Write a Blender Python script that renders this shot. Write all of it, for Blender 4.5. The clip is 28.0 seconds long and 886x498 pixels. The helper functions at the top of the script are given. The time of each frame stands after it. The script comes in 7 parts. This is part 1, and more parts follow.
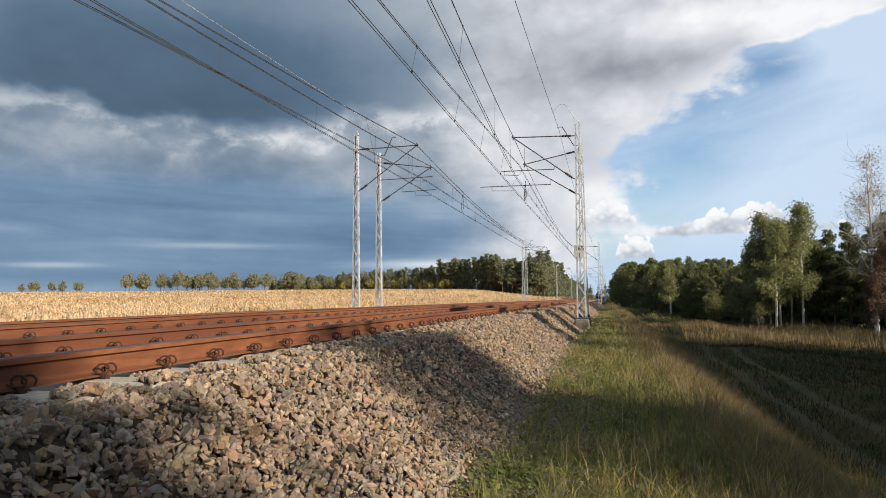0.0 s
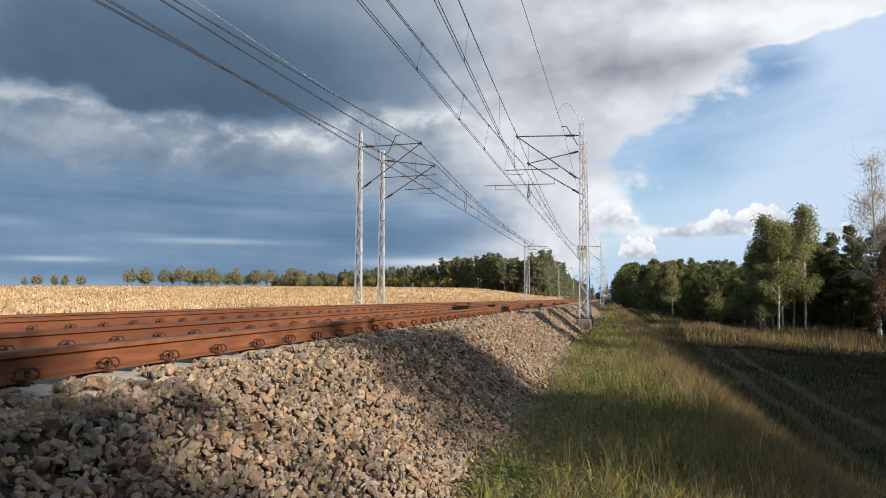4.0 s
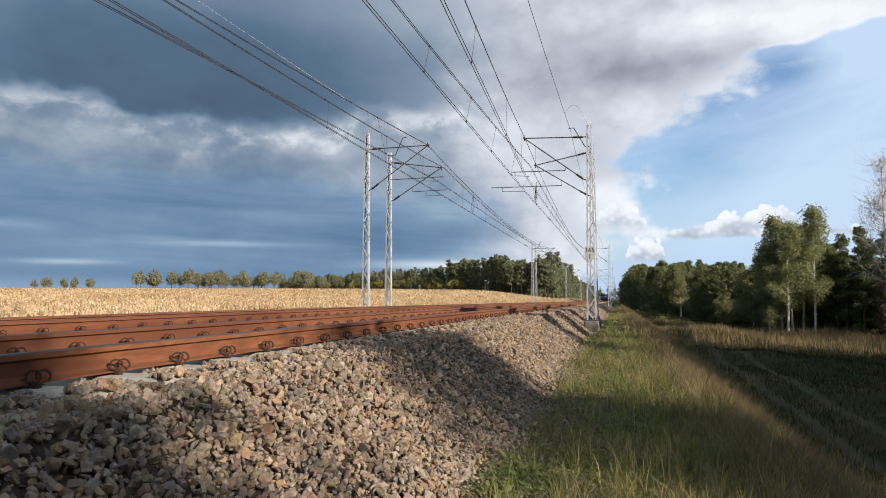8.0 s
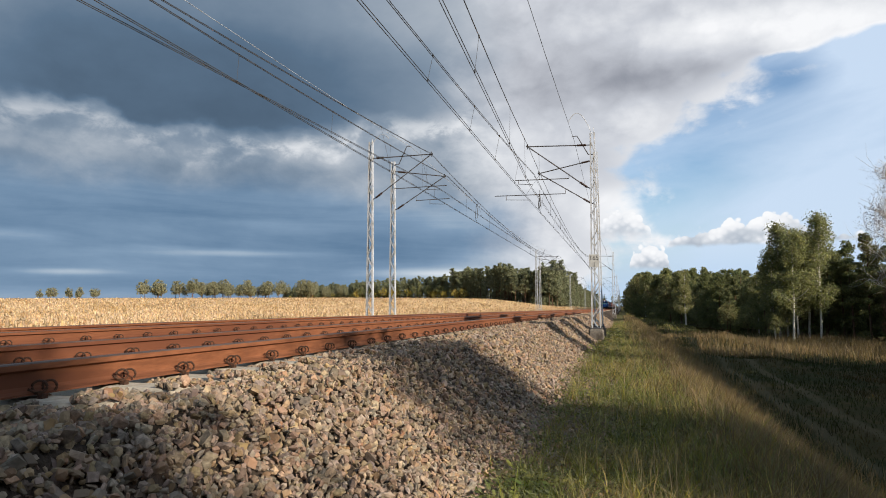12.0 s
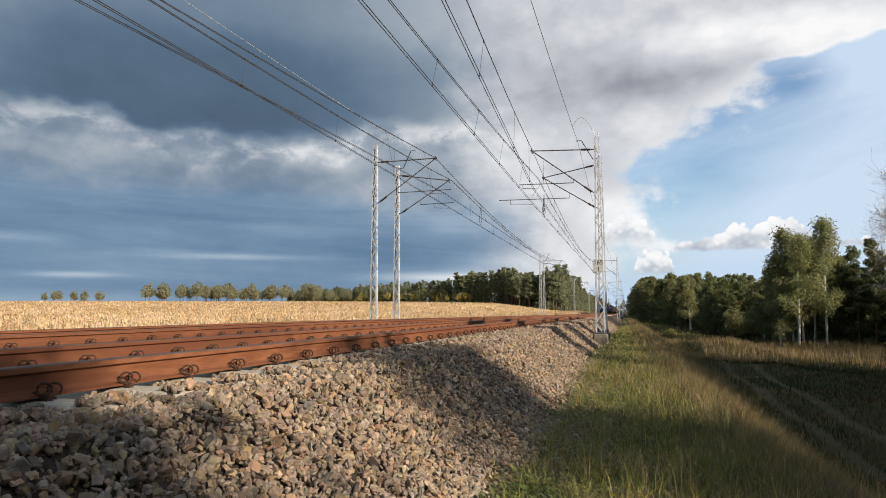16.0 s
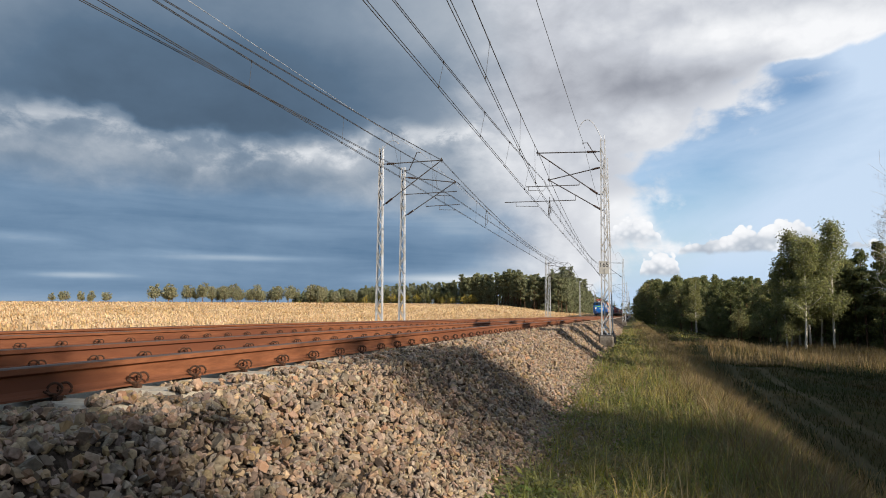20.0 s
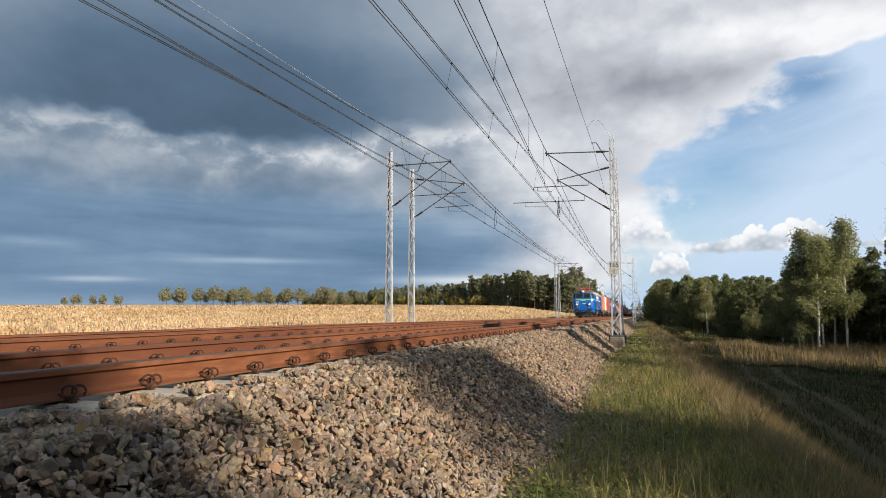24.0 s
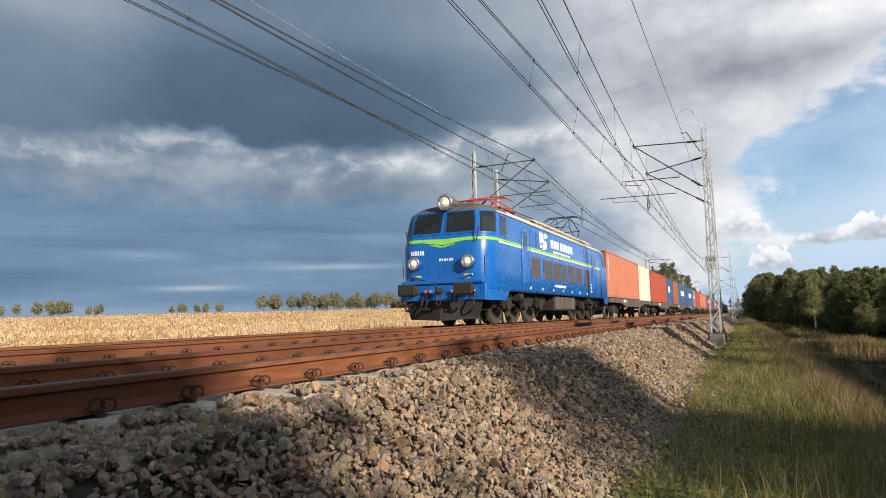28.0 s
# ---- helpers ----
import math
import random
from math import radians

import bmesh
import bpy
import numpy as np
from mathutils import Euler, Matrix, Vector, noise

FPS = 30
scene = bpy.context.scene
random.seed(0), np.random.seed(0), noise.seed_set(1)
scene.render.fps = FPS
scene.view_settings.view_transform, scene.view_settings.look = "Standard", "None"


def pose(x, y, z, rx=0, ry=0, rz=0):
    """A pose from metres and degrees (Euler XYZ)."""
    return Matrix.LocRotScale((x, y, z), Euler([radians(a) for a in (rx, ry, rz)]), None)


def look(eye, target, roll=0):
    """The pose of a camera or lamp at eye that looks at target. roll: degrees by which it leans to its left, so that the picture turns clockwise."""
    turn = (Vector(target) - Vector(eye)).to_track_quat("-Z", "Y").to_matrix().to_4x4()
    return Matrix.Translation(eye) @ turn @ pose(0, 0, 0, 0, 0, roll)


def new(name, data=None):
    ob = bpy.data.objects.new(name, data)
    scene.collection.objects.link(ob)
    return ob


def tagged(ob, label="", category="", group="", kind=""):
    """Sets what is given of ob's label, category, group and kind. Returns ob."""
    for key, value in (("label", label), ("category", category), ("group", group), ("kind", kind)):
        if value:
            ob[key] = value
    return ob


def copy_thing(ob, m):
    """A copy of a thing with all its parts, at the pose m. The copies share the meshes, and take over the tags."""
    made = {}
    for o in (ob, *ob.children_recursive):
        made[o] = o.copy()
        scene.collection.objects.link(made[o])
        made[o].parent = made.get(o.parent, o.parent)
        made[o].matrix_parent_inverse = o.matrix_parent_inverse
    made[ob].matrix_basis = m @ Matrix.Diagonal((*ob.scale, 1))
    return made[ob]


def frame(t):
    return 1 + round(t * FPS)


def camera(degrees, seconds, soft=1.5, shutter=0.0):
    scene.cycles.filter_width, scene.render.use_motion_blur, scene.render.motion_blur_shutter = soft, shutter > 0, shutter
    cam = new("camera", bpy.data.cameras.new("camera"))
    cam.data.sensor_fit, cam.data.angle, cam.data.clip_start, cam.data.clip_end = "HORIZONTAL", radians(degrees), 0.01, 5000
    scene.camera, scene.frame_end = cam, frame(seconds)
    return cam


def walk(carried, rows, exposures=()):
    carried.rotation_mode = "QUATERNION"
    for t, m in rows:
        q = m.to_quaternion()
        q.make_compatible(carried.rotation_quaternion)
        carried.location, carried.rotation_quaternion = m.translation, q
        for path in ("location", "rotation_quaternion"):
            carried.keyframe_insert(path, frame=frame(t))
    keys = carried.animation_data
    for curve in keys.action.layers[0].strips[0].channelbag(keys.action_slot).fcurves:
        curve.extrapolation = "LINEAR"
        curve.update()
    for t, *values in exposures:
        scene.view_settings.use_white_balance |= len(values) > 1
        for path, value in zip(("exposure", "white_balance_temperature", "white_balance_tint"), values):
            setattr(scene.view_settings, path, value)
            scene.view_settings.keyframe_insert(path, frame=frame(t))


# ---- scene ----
# The path: a phone held by hand beside the embankment, panning slowly to the left.
cam = camera(68.73, 28.0, soft=0.95)
walk(cam, [
    (0, look((3.186, -2.891, 0.309), (-9.094, 45.436, 4.006), -0.50)),
    (0.5, look((3.193, -2.892, 0.310), (-9.139, 45.426, 3.950), -0.48)),
    (1, look((3.191, -2.883, 0.305), (-9.098, 45.454, 3.840), -0.48)),
    (1.5, look((3.199, -2.892, 0.308), (-9.082, 45.456, 3.708), -0.28)),
    (2, look((3.188, -2.883, 0.302), (-9.088, 45.463, 3.752), -0.29)),
    (2.5, look((3.181, -2.886, 0.305), (-9.098, 45.456, 3.809), -0.10)),
    (3, look((3.176, -2.884, 0.303), (-9.157, 45.443, 3.830), -0.08)),
    (3.5, look((3.169, -2.880, 0.307), (-9.205, 45.433, 3.873), 0.13)),
    (5.5, look((3.152, -2.871, 0.302), (-9.467, 45.378, 3.881), 0.15)),
    (6, look((3.152, -2.871, 0.303), (-9.556, 45.357, 3.840), 0.24)),
    (6.5, look((3.146, -2.866, 0.301), (-9.674, 45.334, 3.822), -0.10)),
    (7, look((3.145, -2.864, 0.300), (-9.782, 45.306, 3.852), 0.04)),
    (7.5, look((3.146, -2.867, 0.304), (-9.865, 45.281, 3.839), 0.12)),
    (8, look((3.154, -2.879, 0.305), (-9.821, 45.264, 4.033), 0.13)),
    (8.5, look((3.151, -2.883, 0.302), (-9.776, 45.264, 4.144), 0.14)),
    (9, look((3.150, -2.886, 0.303), (-9.772, 45.258, 4.190), 0.23)),
    (9.5, look((3.150, -2.886, 0.305), (-9.825, 45.242, 4.231), 0.35)),
    (10, look((3.148, -2.885, 0.305), (-9.848, 45.233, 4.275), 0.22)),
    (10.5, look((3.144, -2.882, 0.306), (-9.870, 45.218, 4.431), 0.07)),
    (11, look((3.145, -2.886, 0.304), (-9.982, 45.158, 4.710), 0.07)),
    (11.5, look((3.149, -2.886, 0.308), (-10.056, 45.139, 4.685), -0.04)),
    (12, look((3.145, -2.881, 0.304), (-10.093, 45.135, 4.695), -0.08)),
    (12.5, look((3.149, -2.884, 0.307), (-10.159, 45.111, 4.702), -0.12)),
    (14.5, look((3.148, -2.886, 0.308), (-10.305, 45.053, 4.865), 0.09)),
    (15, look((3.143, -2.879, 0.307), (-10.291, 45.061, 4.917), 0.14)),
    (15.5, look((3.149, -2.883, 0.306), (-10.318, 45.043, 4.966), 0.03)),
    (16, look((3.141, -2.880, 0.304), (-10.385, 45.026, 5.006), 0.10)),
    (16.5, look((3.141, -2.886, 0.306), (-10.491, 44.991, 4.997), 0.10)),
    (17, look((3.145, -2.893, 0.304), (-10.540, 44.963, 5.049), 0.00)),
    (17.5, look((3.145, -2.893, 0.307), (-10.570, 44.951, 5.083), 0.14)),
    (18, look((3.146, -2.888, 0.304), (-10.587, 44.950, 5.099), 0.04)),
    (18.5, look((3.147, -2.890, 0.303), (-10.610, 44.941, 5.090), 0.13)),
    (19, look((3.146, -2.895, 0.301), (-10.670, 44.919, 5.096), -0.08)),
    (19.5, look((3.146, -2.900, 0.304), (-10.734, 44.889, 5.158), -0.04)),
    (20, look((3.141, -2.902, 0.305), (-10.783, 44.876, 5.141), 0.32)),
    (20.5, look((3.136, -2.895, 0.303), (-10.788, 44.883, 5.140), 0.25)),
    (21, look((3.136, -2.899, 0.299), (-10.835, 44.871, 5.077), 0.22)),
    (21.5, look((3.129, -2.894, 0.300), (-10.916, 44.858, 5.042), 0.26)),
    (23.5, look((3.137, -2.901, 0.301), (-11.259, 44.734, 5.164), -0.08)),
    (24, look((3.132, -2.904, 0.302), (-11.453, 44.666, 5.238), -0.02)),
    (24.5, look((3.130, -2.894, 0.305), (-11.730, 44.582, 5.330), -0.02)),
    (25, look((3.131, -2.890, 0.303), (-11.742, 44.584, 5.302), -0.19)),
    (25.5, look((3.133, -2.889, 0.301), (-11.813, 44.568, 5.242), -0.06)),
    (26, look((3.129, -2.893, 0.302), (-11.905, 44.542, 5.194), -0.36)),
    (26.5, look((3.125, -2.896, 0.304), (-12.088, 44.454, 5.457), -0.48)),
    (27, look((3.123, -2.897, 0.301), (-12.298, 44.398, 5.340), -0.62)),
    (27.5, look((3.113, -2.902, 0.300), (-13.414, 44.021, 5.312), -0.99)),
    (27.7, look((3.100, -2.902, 0.296), (-14.349, 43.683, 5.334), -1.03)),
    (27.9, look((3.070, -2.901, 0.288), (-16.366, 42.884, 5.381), -1.13)),
    (28, look((3.052, -2.901, 0.283), (-17.608, 42.341, 5.411), -1.20)),
], exposures=[(0, 0.46, 6400, 10), (3.5, 0.46, 6350, 10), (5.5, 0.46, 6100, 10), (7, 0.46, 6100, 10), (9, 0.46, 6180, 10), (12, 0.46, 6380, 10), (17, 0.46, 6500, 10), (20, 0.46, 6380, 10), (28, 0.46, 6400, 10)])

# ---- daylight ----
SUN_ELEV, SUN_FROM = 22.0, (0.88, -0.47)          # low autumn sun, from the wood's side and behind


def make_sun():
    lamp = bpy.data.lights.new("sun", "SUN")
    lamp.energy, lamp.angle, lamp.color = 5.0, radians(0.53), (1.0, 0.86, 0.68)
    e = radians(SUN_ELEV)
    way = Vector((SUN_FROM[0], SUN_FROM[1], 0)).normalized() * math.cos(e) + Vector((0, 0, math.sin(e)))
    new("sun", lamp).matrix_world = look(way * 60, (0, 0, 0))


make_sun()


class Nodes:
    """Small helper to chain shader nodes."""

    def __init__(self, tree):
        self.t = tree
        tree.nodes.clear()

    def add(self, kind, **inputs):
        n = self.t.nodes.new(kind)
        for k, v in inputs.items():
            self.put(n.inputs[k.replace("_", " ")], v)
        return n

    def put(self, socket, v):
        if hasattr(v, "is_linked"):
            self.t.links.new(v, socket)
        elif isinstance(v, tuple) and len(v) == 3 and socket.type == "RGBA":
            socket.default_value = (*v, 1)
        else:
            socket.default_value = v

    def math(self, op, a, b=0.0, c=0.0, clamp=False):
        n = self.t.nodes.new("ShaderNodeMath")
        n.operation, n.use_clamp = op, clamp
        for i, v in enumerate((a, b, c)):
            self.put(n.inputs[i], v)
        return n.outputs[0]

    def step(self, v, lo, hi, a=0.0, b=1.0, smooth=True):
        n = self.t.nodes.new("ShaderNodeMapRange")
        n.interpolation_type = "SMOOTHSTEP" if smooth else "LINEAR"
        for i, x in enumerate((v, lo, hi, a, b)):
            self.put(n.inputs[i], x)
        return n.outputs[0]

    def mix(self, f, a, b, mode="MIX"):
        n = self.t.nodes.new("ShaderNodeMix")
        n.data_type, n.blend_type = "RGBA", mode
        self.put(n.inputs[0], f)
        self.put(n.inputs[6], a)
        self.put(n.inputs[7], b)
        return n.outputs[2]

    def noise(self, vec, scale, detail=4.0, rough=0.55, distort=0.0):
        n = self.add("ShaderNodeTexNoise", Vector=vec, Scale=scale, Detail=detail, Roughness=rough, Distortion=distort)
        return n.outputs[0]

    def xyz(self, x, y, z):
        n = self.add("ShaderNodeCombineXYZ", X=x, Y=y, Z=z)
        return n.outputs[0]


def make_sky():
    world = bpy.data.worlds.new("sky")
    scene.world = world
    world.use_nodes = True
    n = Nodes(world.node_tree)
    way = n.add("ShaderNodeTexCoord").outputs["Generated"]
    x, y, z = n.add("ShaderNodeSeparateXYZ", Vector=way).outputs
    az = n.math("ARCTAN2", x, y)
    el = n.math("ARCSINE", z)
    sky = n.t.nodes.new("ShaderNodeTexSky")
    sky.sky_type, sky.sun_disc = "NISHITA", False
    sky.sun_elevation, sky.sun_rotation = radians(SUN_ELEV), math.atan2(SUN_FROM[0], SUN_FROM[1])
    sky.air_density, sky.dust_density, sky.ozone_density = 1.0, 1.5, 1.2
    clear = n.mix(1.0, sky.outputs[0], (0.145, 0.158, 0.170), "MULTIPLY")
    flat = n.math("ADD", n.math("MAXIMUM", z, 0.0), 0.06)
    u, v = n.math("DIVIDE", x, flat), n.math("DIVIDE", y, flat)

    def blob(a, e, sa, se, gain):
        p = n.math("DIVIDE", n.math("SUBTRACT", az, a), sa)
        q = n.math("DIVIDE", n.math("SUBTRACT", el, e), se)
        r = n.math("ADD", n.math("MULTIPLY", p, p), n.math("MULTIPLY", q, q))
        return n.math("MULTIPLY", n.math("EXPONENT", n.math("MULTIPLY", r, -1.0)), gain)

    def total(*parts):
        acc = parts[0]
        for p in parts[1:]:
            acc = n.math("ADD", acc, p)
        return acc

    def off(v, gain):
        return n.math("MULTIPLY", n.math("SUBTRACT", v, 0.5), gain)

    def curve(v, points):
        """A value read off a line through the given points."""
        lo, hi = points[0][0], points[-1][0]
        low, high = min(p[1] for p in points), max(p[1] for p in points)
        ramp = n.t.nodes.new("ShaderNodeValToRGB")
        els = ramp.color_ramp.elements
        for at, value in points:
            p, g = (at - lo) / (hi - lo), (value - low) / (high - low)
            (els[0] if p == 0 else els[-1] if p == 1 else els.new(p)).color = (g, g, g, 1)
        n.put(ramp.inputs[0], n.step(v, lo, hi, 0.0, 1.0, False))
        return n.step(ramp.outputs[0], 0.0, 1.0, low, high, False)

    def tones(v, stops):
        ramp = n.t.nodes.new("ShaderNodeValToRGB")
        els = ramp.color_ramp.elements
        for at, c in stops:
            (els[0] if at == 0 else els[-1] if at == 1 else els.new(at)).color = (*c, 1)
        n.put(ramp.inputs[0], v)
        return ramp.outputs[0]

    def billow(vec, scale):
        """Rounded heads of two sizes with creases between them."""
        a = n.add("ShaderNodeTexVoronoi", Vector=vec, Scale=scale).outputs["Distance"]
        b = n.add("ShaderNodeTexVoronoi", Vector=vec, Scale=scale * 2.6).outputs["Distance"]
        return n.math("ADD", n.step(a, 0.85, 0.10, 0.0, 0.66, False), n.step(b, 0.85, 0.10, 0.0, 0.34, False))

    angle = n.xyz(az, n.math("MULTIPLY", el, 1.7), 0.0)
    puff = n.noise(angle, 6.5, 9, 0.60, 0.15)
    puff2 = n.noise(angle, 2.6, 5, 0.5, 0.2)
    fine = n.noise(n.xyz(az, n.math("MULTIPLY", el, 1.4), 4.0), 17.0, 7, 0.60, 0.25)
    bent = n.xyz(n.math("ADD", az, off(fine, 0.03)), n.math("ADD", n.math("MULTIPLY", el, 1.5), off(puff, 0.06)), 1.0)
    heads = billow(bent, 13.0)
    lines = n.noise(n.xyz(n.math("MULTIPLY", az, 1.5), n.math("MULTIPLY", el, 13.0), 2.0), 2.0, 7, 0.58, 0.35)
    veil = n.noise(n.xyz(n.math("ADD", az, n.math("MULTIPLY", el, 1.1)), n.math("SUBTRACT", n.math("MULTIPLY", el, 3.4), az), 7.0), 3.4, 7, 0.56, 0.4)

    # open sky over the wood: deepest beside the cloud's edge, veiled with thin streaks farther off and low down
    thin = total(0.12, off(veil, 1.6), n.step(n.math("SUBTRACT", az, n.math("MULTIPLY", el, 0.9)), -0.10, 0.14, 0.10, 0.86), n.step(el, 0.19, 0.10, 0.0, 0.30),
                 blob(0.37, 0.34, 0.13, 0.045, 0.9), blob(0.24, 0.30, 0.035, 0.02, -0.4))
    clear = n.mix(n.step(thin, 0.0, 1.0, 0.0, 0.92, False), clear, (0.62, 0.745, 0.905))
    clear = n.mix(n.step(el, 0.10, 0.02, 0.0, 0.8), clear, (0.50, 0.66, 0.86))

    # the near cloud deck, whose ragged lit edge runs up to the right
    rim = curve(el, [(0.0, -0.06), (0.08, 0.045), (0.15, 0.040), (0.195, 0.058), (0.235, 0.085), (0.255, 0.135), (0.295, 0.172), (0.322, 0.200), (0.338, 0.270), (0.355, 0.42), (0.375, 0.75), (0.45, 1.3)])
    inside = total(n.math("SUBTRACT", rim, az), off(heads, 0.10), off(fine, 0.16), off(puff, 0.14), off(puff2, 0.06),
                   blob(0.225, 0.330, 0.035, 0.010, -0.10), blob(0.255, 0.314, 0.050, 0.016, 0.07), blob(0.30, 0.285, 0.05, 0.008, 0.06))
    mask = n.step(inside, -0.022, 0.062)
    behind = n.step(n.math("ABSOLUTE", az), 1.2, 2.2, 0.0, 0.6)
    mask = n.math("MAXIMUM", mask, n.math("MULTIPLY", n.step(puff, 0.42, 0.56), behind))
    light = total(0.70, off(heads, 0.22), off(fine, 0.34), off(puff, 0.38), n.step(inside, 0.10, 0.0, 0.0, 0.16), n.step(el, 0.36, 0.20, 0.0, 0.06),
                  blob(0.045, 0.332, 0.125, 0.026, -0.34), blob(-0.09, 0.37, 0.11, 0.06, -0.20), blob(-0.10, 0.30, 0.05, 0.025, -0.10), blob(-0.045, 0.215, 0.07, 0.020, -0.10), blob(0.01, 0.185, 0.06, 0.016, -0.12),
                  blob(-0.07, 0.41, 0.08, 0.03, 0.14), blob(0.15, 0.385, 0.14, 0.022, 0.26), blob(0.30, 0.36, 0.12, 0.025, 0.30), blob(-0.25, 0.225, 0.045, 0.028, 0.42), blob(-0.20, 0.27, 0.05, 0.02, 0.12), blob(0.0, 0.15, 0.08, 0.03, 0.12),
                  n.step(el, 0.46, 0.70, 0.0, -0.42), n.step(n.math("ABSOLUTE", az), 1.3, 2.0, 0.0, -0.22))
    pale = tones(light, ((0.0, (0.17, 0.19, 0.235)), (0.32, (0.345, 0.36, 0.405)), (0.66, (0.595, 0.615, 0.66)), (0.85, (0.80, 0.81, 0.83)), (1.0, (0.94, 0.94, 0.945))))

    # the heavy cloud over the field: one dark belly with a frayed lower edge, lit billows under it, then streaks down to the horizon
    foot = curve(az, [(-1.3, 0.23), (-0.98, 0.238), (-0.857, 0.262), (-0.76, 0.266), (-0.712, 0.248), (-0.63, 0.249), (-0.592, 0.240), (-0.494, 0.253), (-0.392, 0.272), (-0.268, 0.286), (-0.161, 0.321), (0.1, 0.40), (0.5, 0.5)])
    over = total(n.math("SUBTRACT", el, foot), off(fine, 0.035), off(heads, 0.022), off(puff, 0.05))
    belly = n.step(over, -0.010, 0.020)
    dark = total(0.13, off(puff2, 0.22), off(puff, 0.22), off(fine, 0.07), n.step(az, -0.62, -0.14, 0.0, 0.40), n.step(az, -0.80, -0.96, 0.0, 0.20), blob(-0.62, 0.285, 0.20, 0.035, -0.06),
                 n.step(el, 0.35, 0.43, 0.0, 0.20), n.step(el, 0.46, 0.70, 0.0, -0.25))
    under = total(0.50, off(puff, 0.50), off(fine, 0.34), off(heads, 0.16), n.math("MULTIPLY", n.step(over, -0.045, -0.006), n.step(fine, 0.42, 0.62, 0.0, 0.24)), n.step(az, -0.60, -0.36, 0.0, 0.08),
                  blob(-0.78, 0.215, 0.10, 0.018, 0.16), blob(-0.62, 0.20, 0.10, 0.020, -0.12), blob(-0.47, 0.225, 0.10, 0.022, 0.12), blob(-0.36, 0.21, 0.04, 0.018, -0.08))
    streak = total(0.34, n.step(az, -0.62, -0.40, 0.0, 0.07), off(lines, 0.46), off(fine, 0.10), off(puff, 0.14), n.step(el, 0.05, 0.0, 0.0, 0.12), blob(-0.58, 0.078, 0.14, 0.0055, 0.26), blob(-0.70, 0.084, 0.05, 0.004, 0.12), blob(-0.79, 0.047, 0.06, 0.0045, 0.26), blob(-0.86, 0.095, 0.05, 0.008, 0.14),
                   blob(-0.36, 0.095, 0.15, 0.035, -0.13), blob(-0.25, 0.050, 0.12, 0.008, 0.42), blob(-0.20, 0.075, 0.06, 0.012, 0.16), blob(-0.24, 0.13, 0.09, 0.022, 0.18))
    low = n.step(total(el, off(puff, 0.06), n.step(az, -0.5, -0.25, 0.0, 0.02)), 0.205, 0.155)
    slate = ((0.0, (0.066, 0.104, 0.155)), (0.22, (0.110, 0.172, 0.252)), (0.45, (0.225, 0.290, 0.370)), (0.70, (0.44, 0.485, 0.54)), (1.0, (0.86, 0.87, 0.88)))
    blue = ((0.0, (0.066, 0.135, 0.235)), (0.22, (0.112, 0.200, 0.318)), (0.45, (0.220, 0.325, 0.455)), (0.70, (0.46, 0.545, 0.63)), (1.0, (0.86, 0.88, 0.90)))
    heavy = n.mix(low, tones(n.mix(belly, under, dark), slate), tones(streak, blue))
    east = n.math("MULTIPLY", n.step(total(az, off(puff, 0.16), n.step(el, 0.25, 0.06, 0.0, -0.05)), -0.29, -0.13), n.step(el, 0.46, 0.66, 1.0, 0.30))
    both = n.mix(mask, clear, n.mix(east, heavy, pale))

    # bright heaped clouds low above the wood: flat grey bases, lumpy lit tops
    small = billow(n.xyz(n.math("ADD", az, off(fine, 0.012)), n.math("MULTIPLY", el, 1.2), 9.0), 42.0)
    grain = n.noise(n.xyz(az, n.math("MULTIPLY", el, 1.15), 9.0), 40.0, 6, 0.58, 0.3)
    for top, base, soft in (([(-0.07, 0.0), (-0.04, 0.118), (-0.015, 0.136), (0.008, 0.142), (0.030, 0.132), (0.042, 0.112), (0.060, 0.0)], 0.095, 0.024),
                            ([(0.035, 0.0), (0.07, 0.095), (0.10, 0.108), (0.13, 0.111), (0.152, 0.121), (0.175, 0.118), (0.20, 0.130), (0.225, 0.130), (0.25, 0.110), (0.31, 0.09), (0.40, 0.0)], 0.083, 0.007),
                            ([(-0.01, 0.0), (0.018, 0.078), (0.04, 0.093), (0.06, 0.085), (0.09, 0.0)], 0.050, 0.010)):
        crown = total(curve(az, top), off(small, 0.020), off(grain, 0.014))
        heap = n.math("MULTIPLY", n.step(n.math("SUBTRACT", crown, el), -0.0005, 0.0035), n.step(total(el, off(grain, 0.010)), base, base + soft))
        lit = total(off(small, 0.95), off(grain, 0.40), n.step(el, base, base + 0.030, 0.10, 0.72, False), n.step(n.math("SUBTRACT", crown, el), 0.02, 0.0, 0.0, 0.18))
        both = n.mix(heap, both, tones(lit, ((0.0, (0.46, 0.51, 0.58)), (0.35, (0.62, 0.66, 0.71)), (0.65, (0.86, 0.87, 0.89)), (1.0, (0.97, 0.97, 0.97)))))
    bg = n.add("ShaderNodeBackground", Color=both, Strength=0.73)
    out = n.add("ShaderNodeOutputWorld")
    n.t.links.new(bg.outputs[0], out.inputs[0])


make_sky()

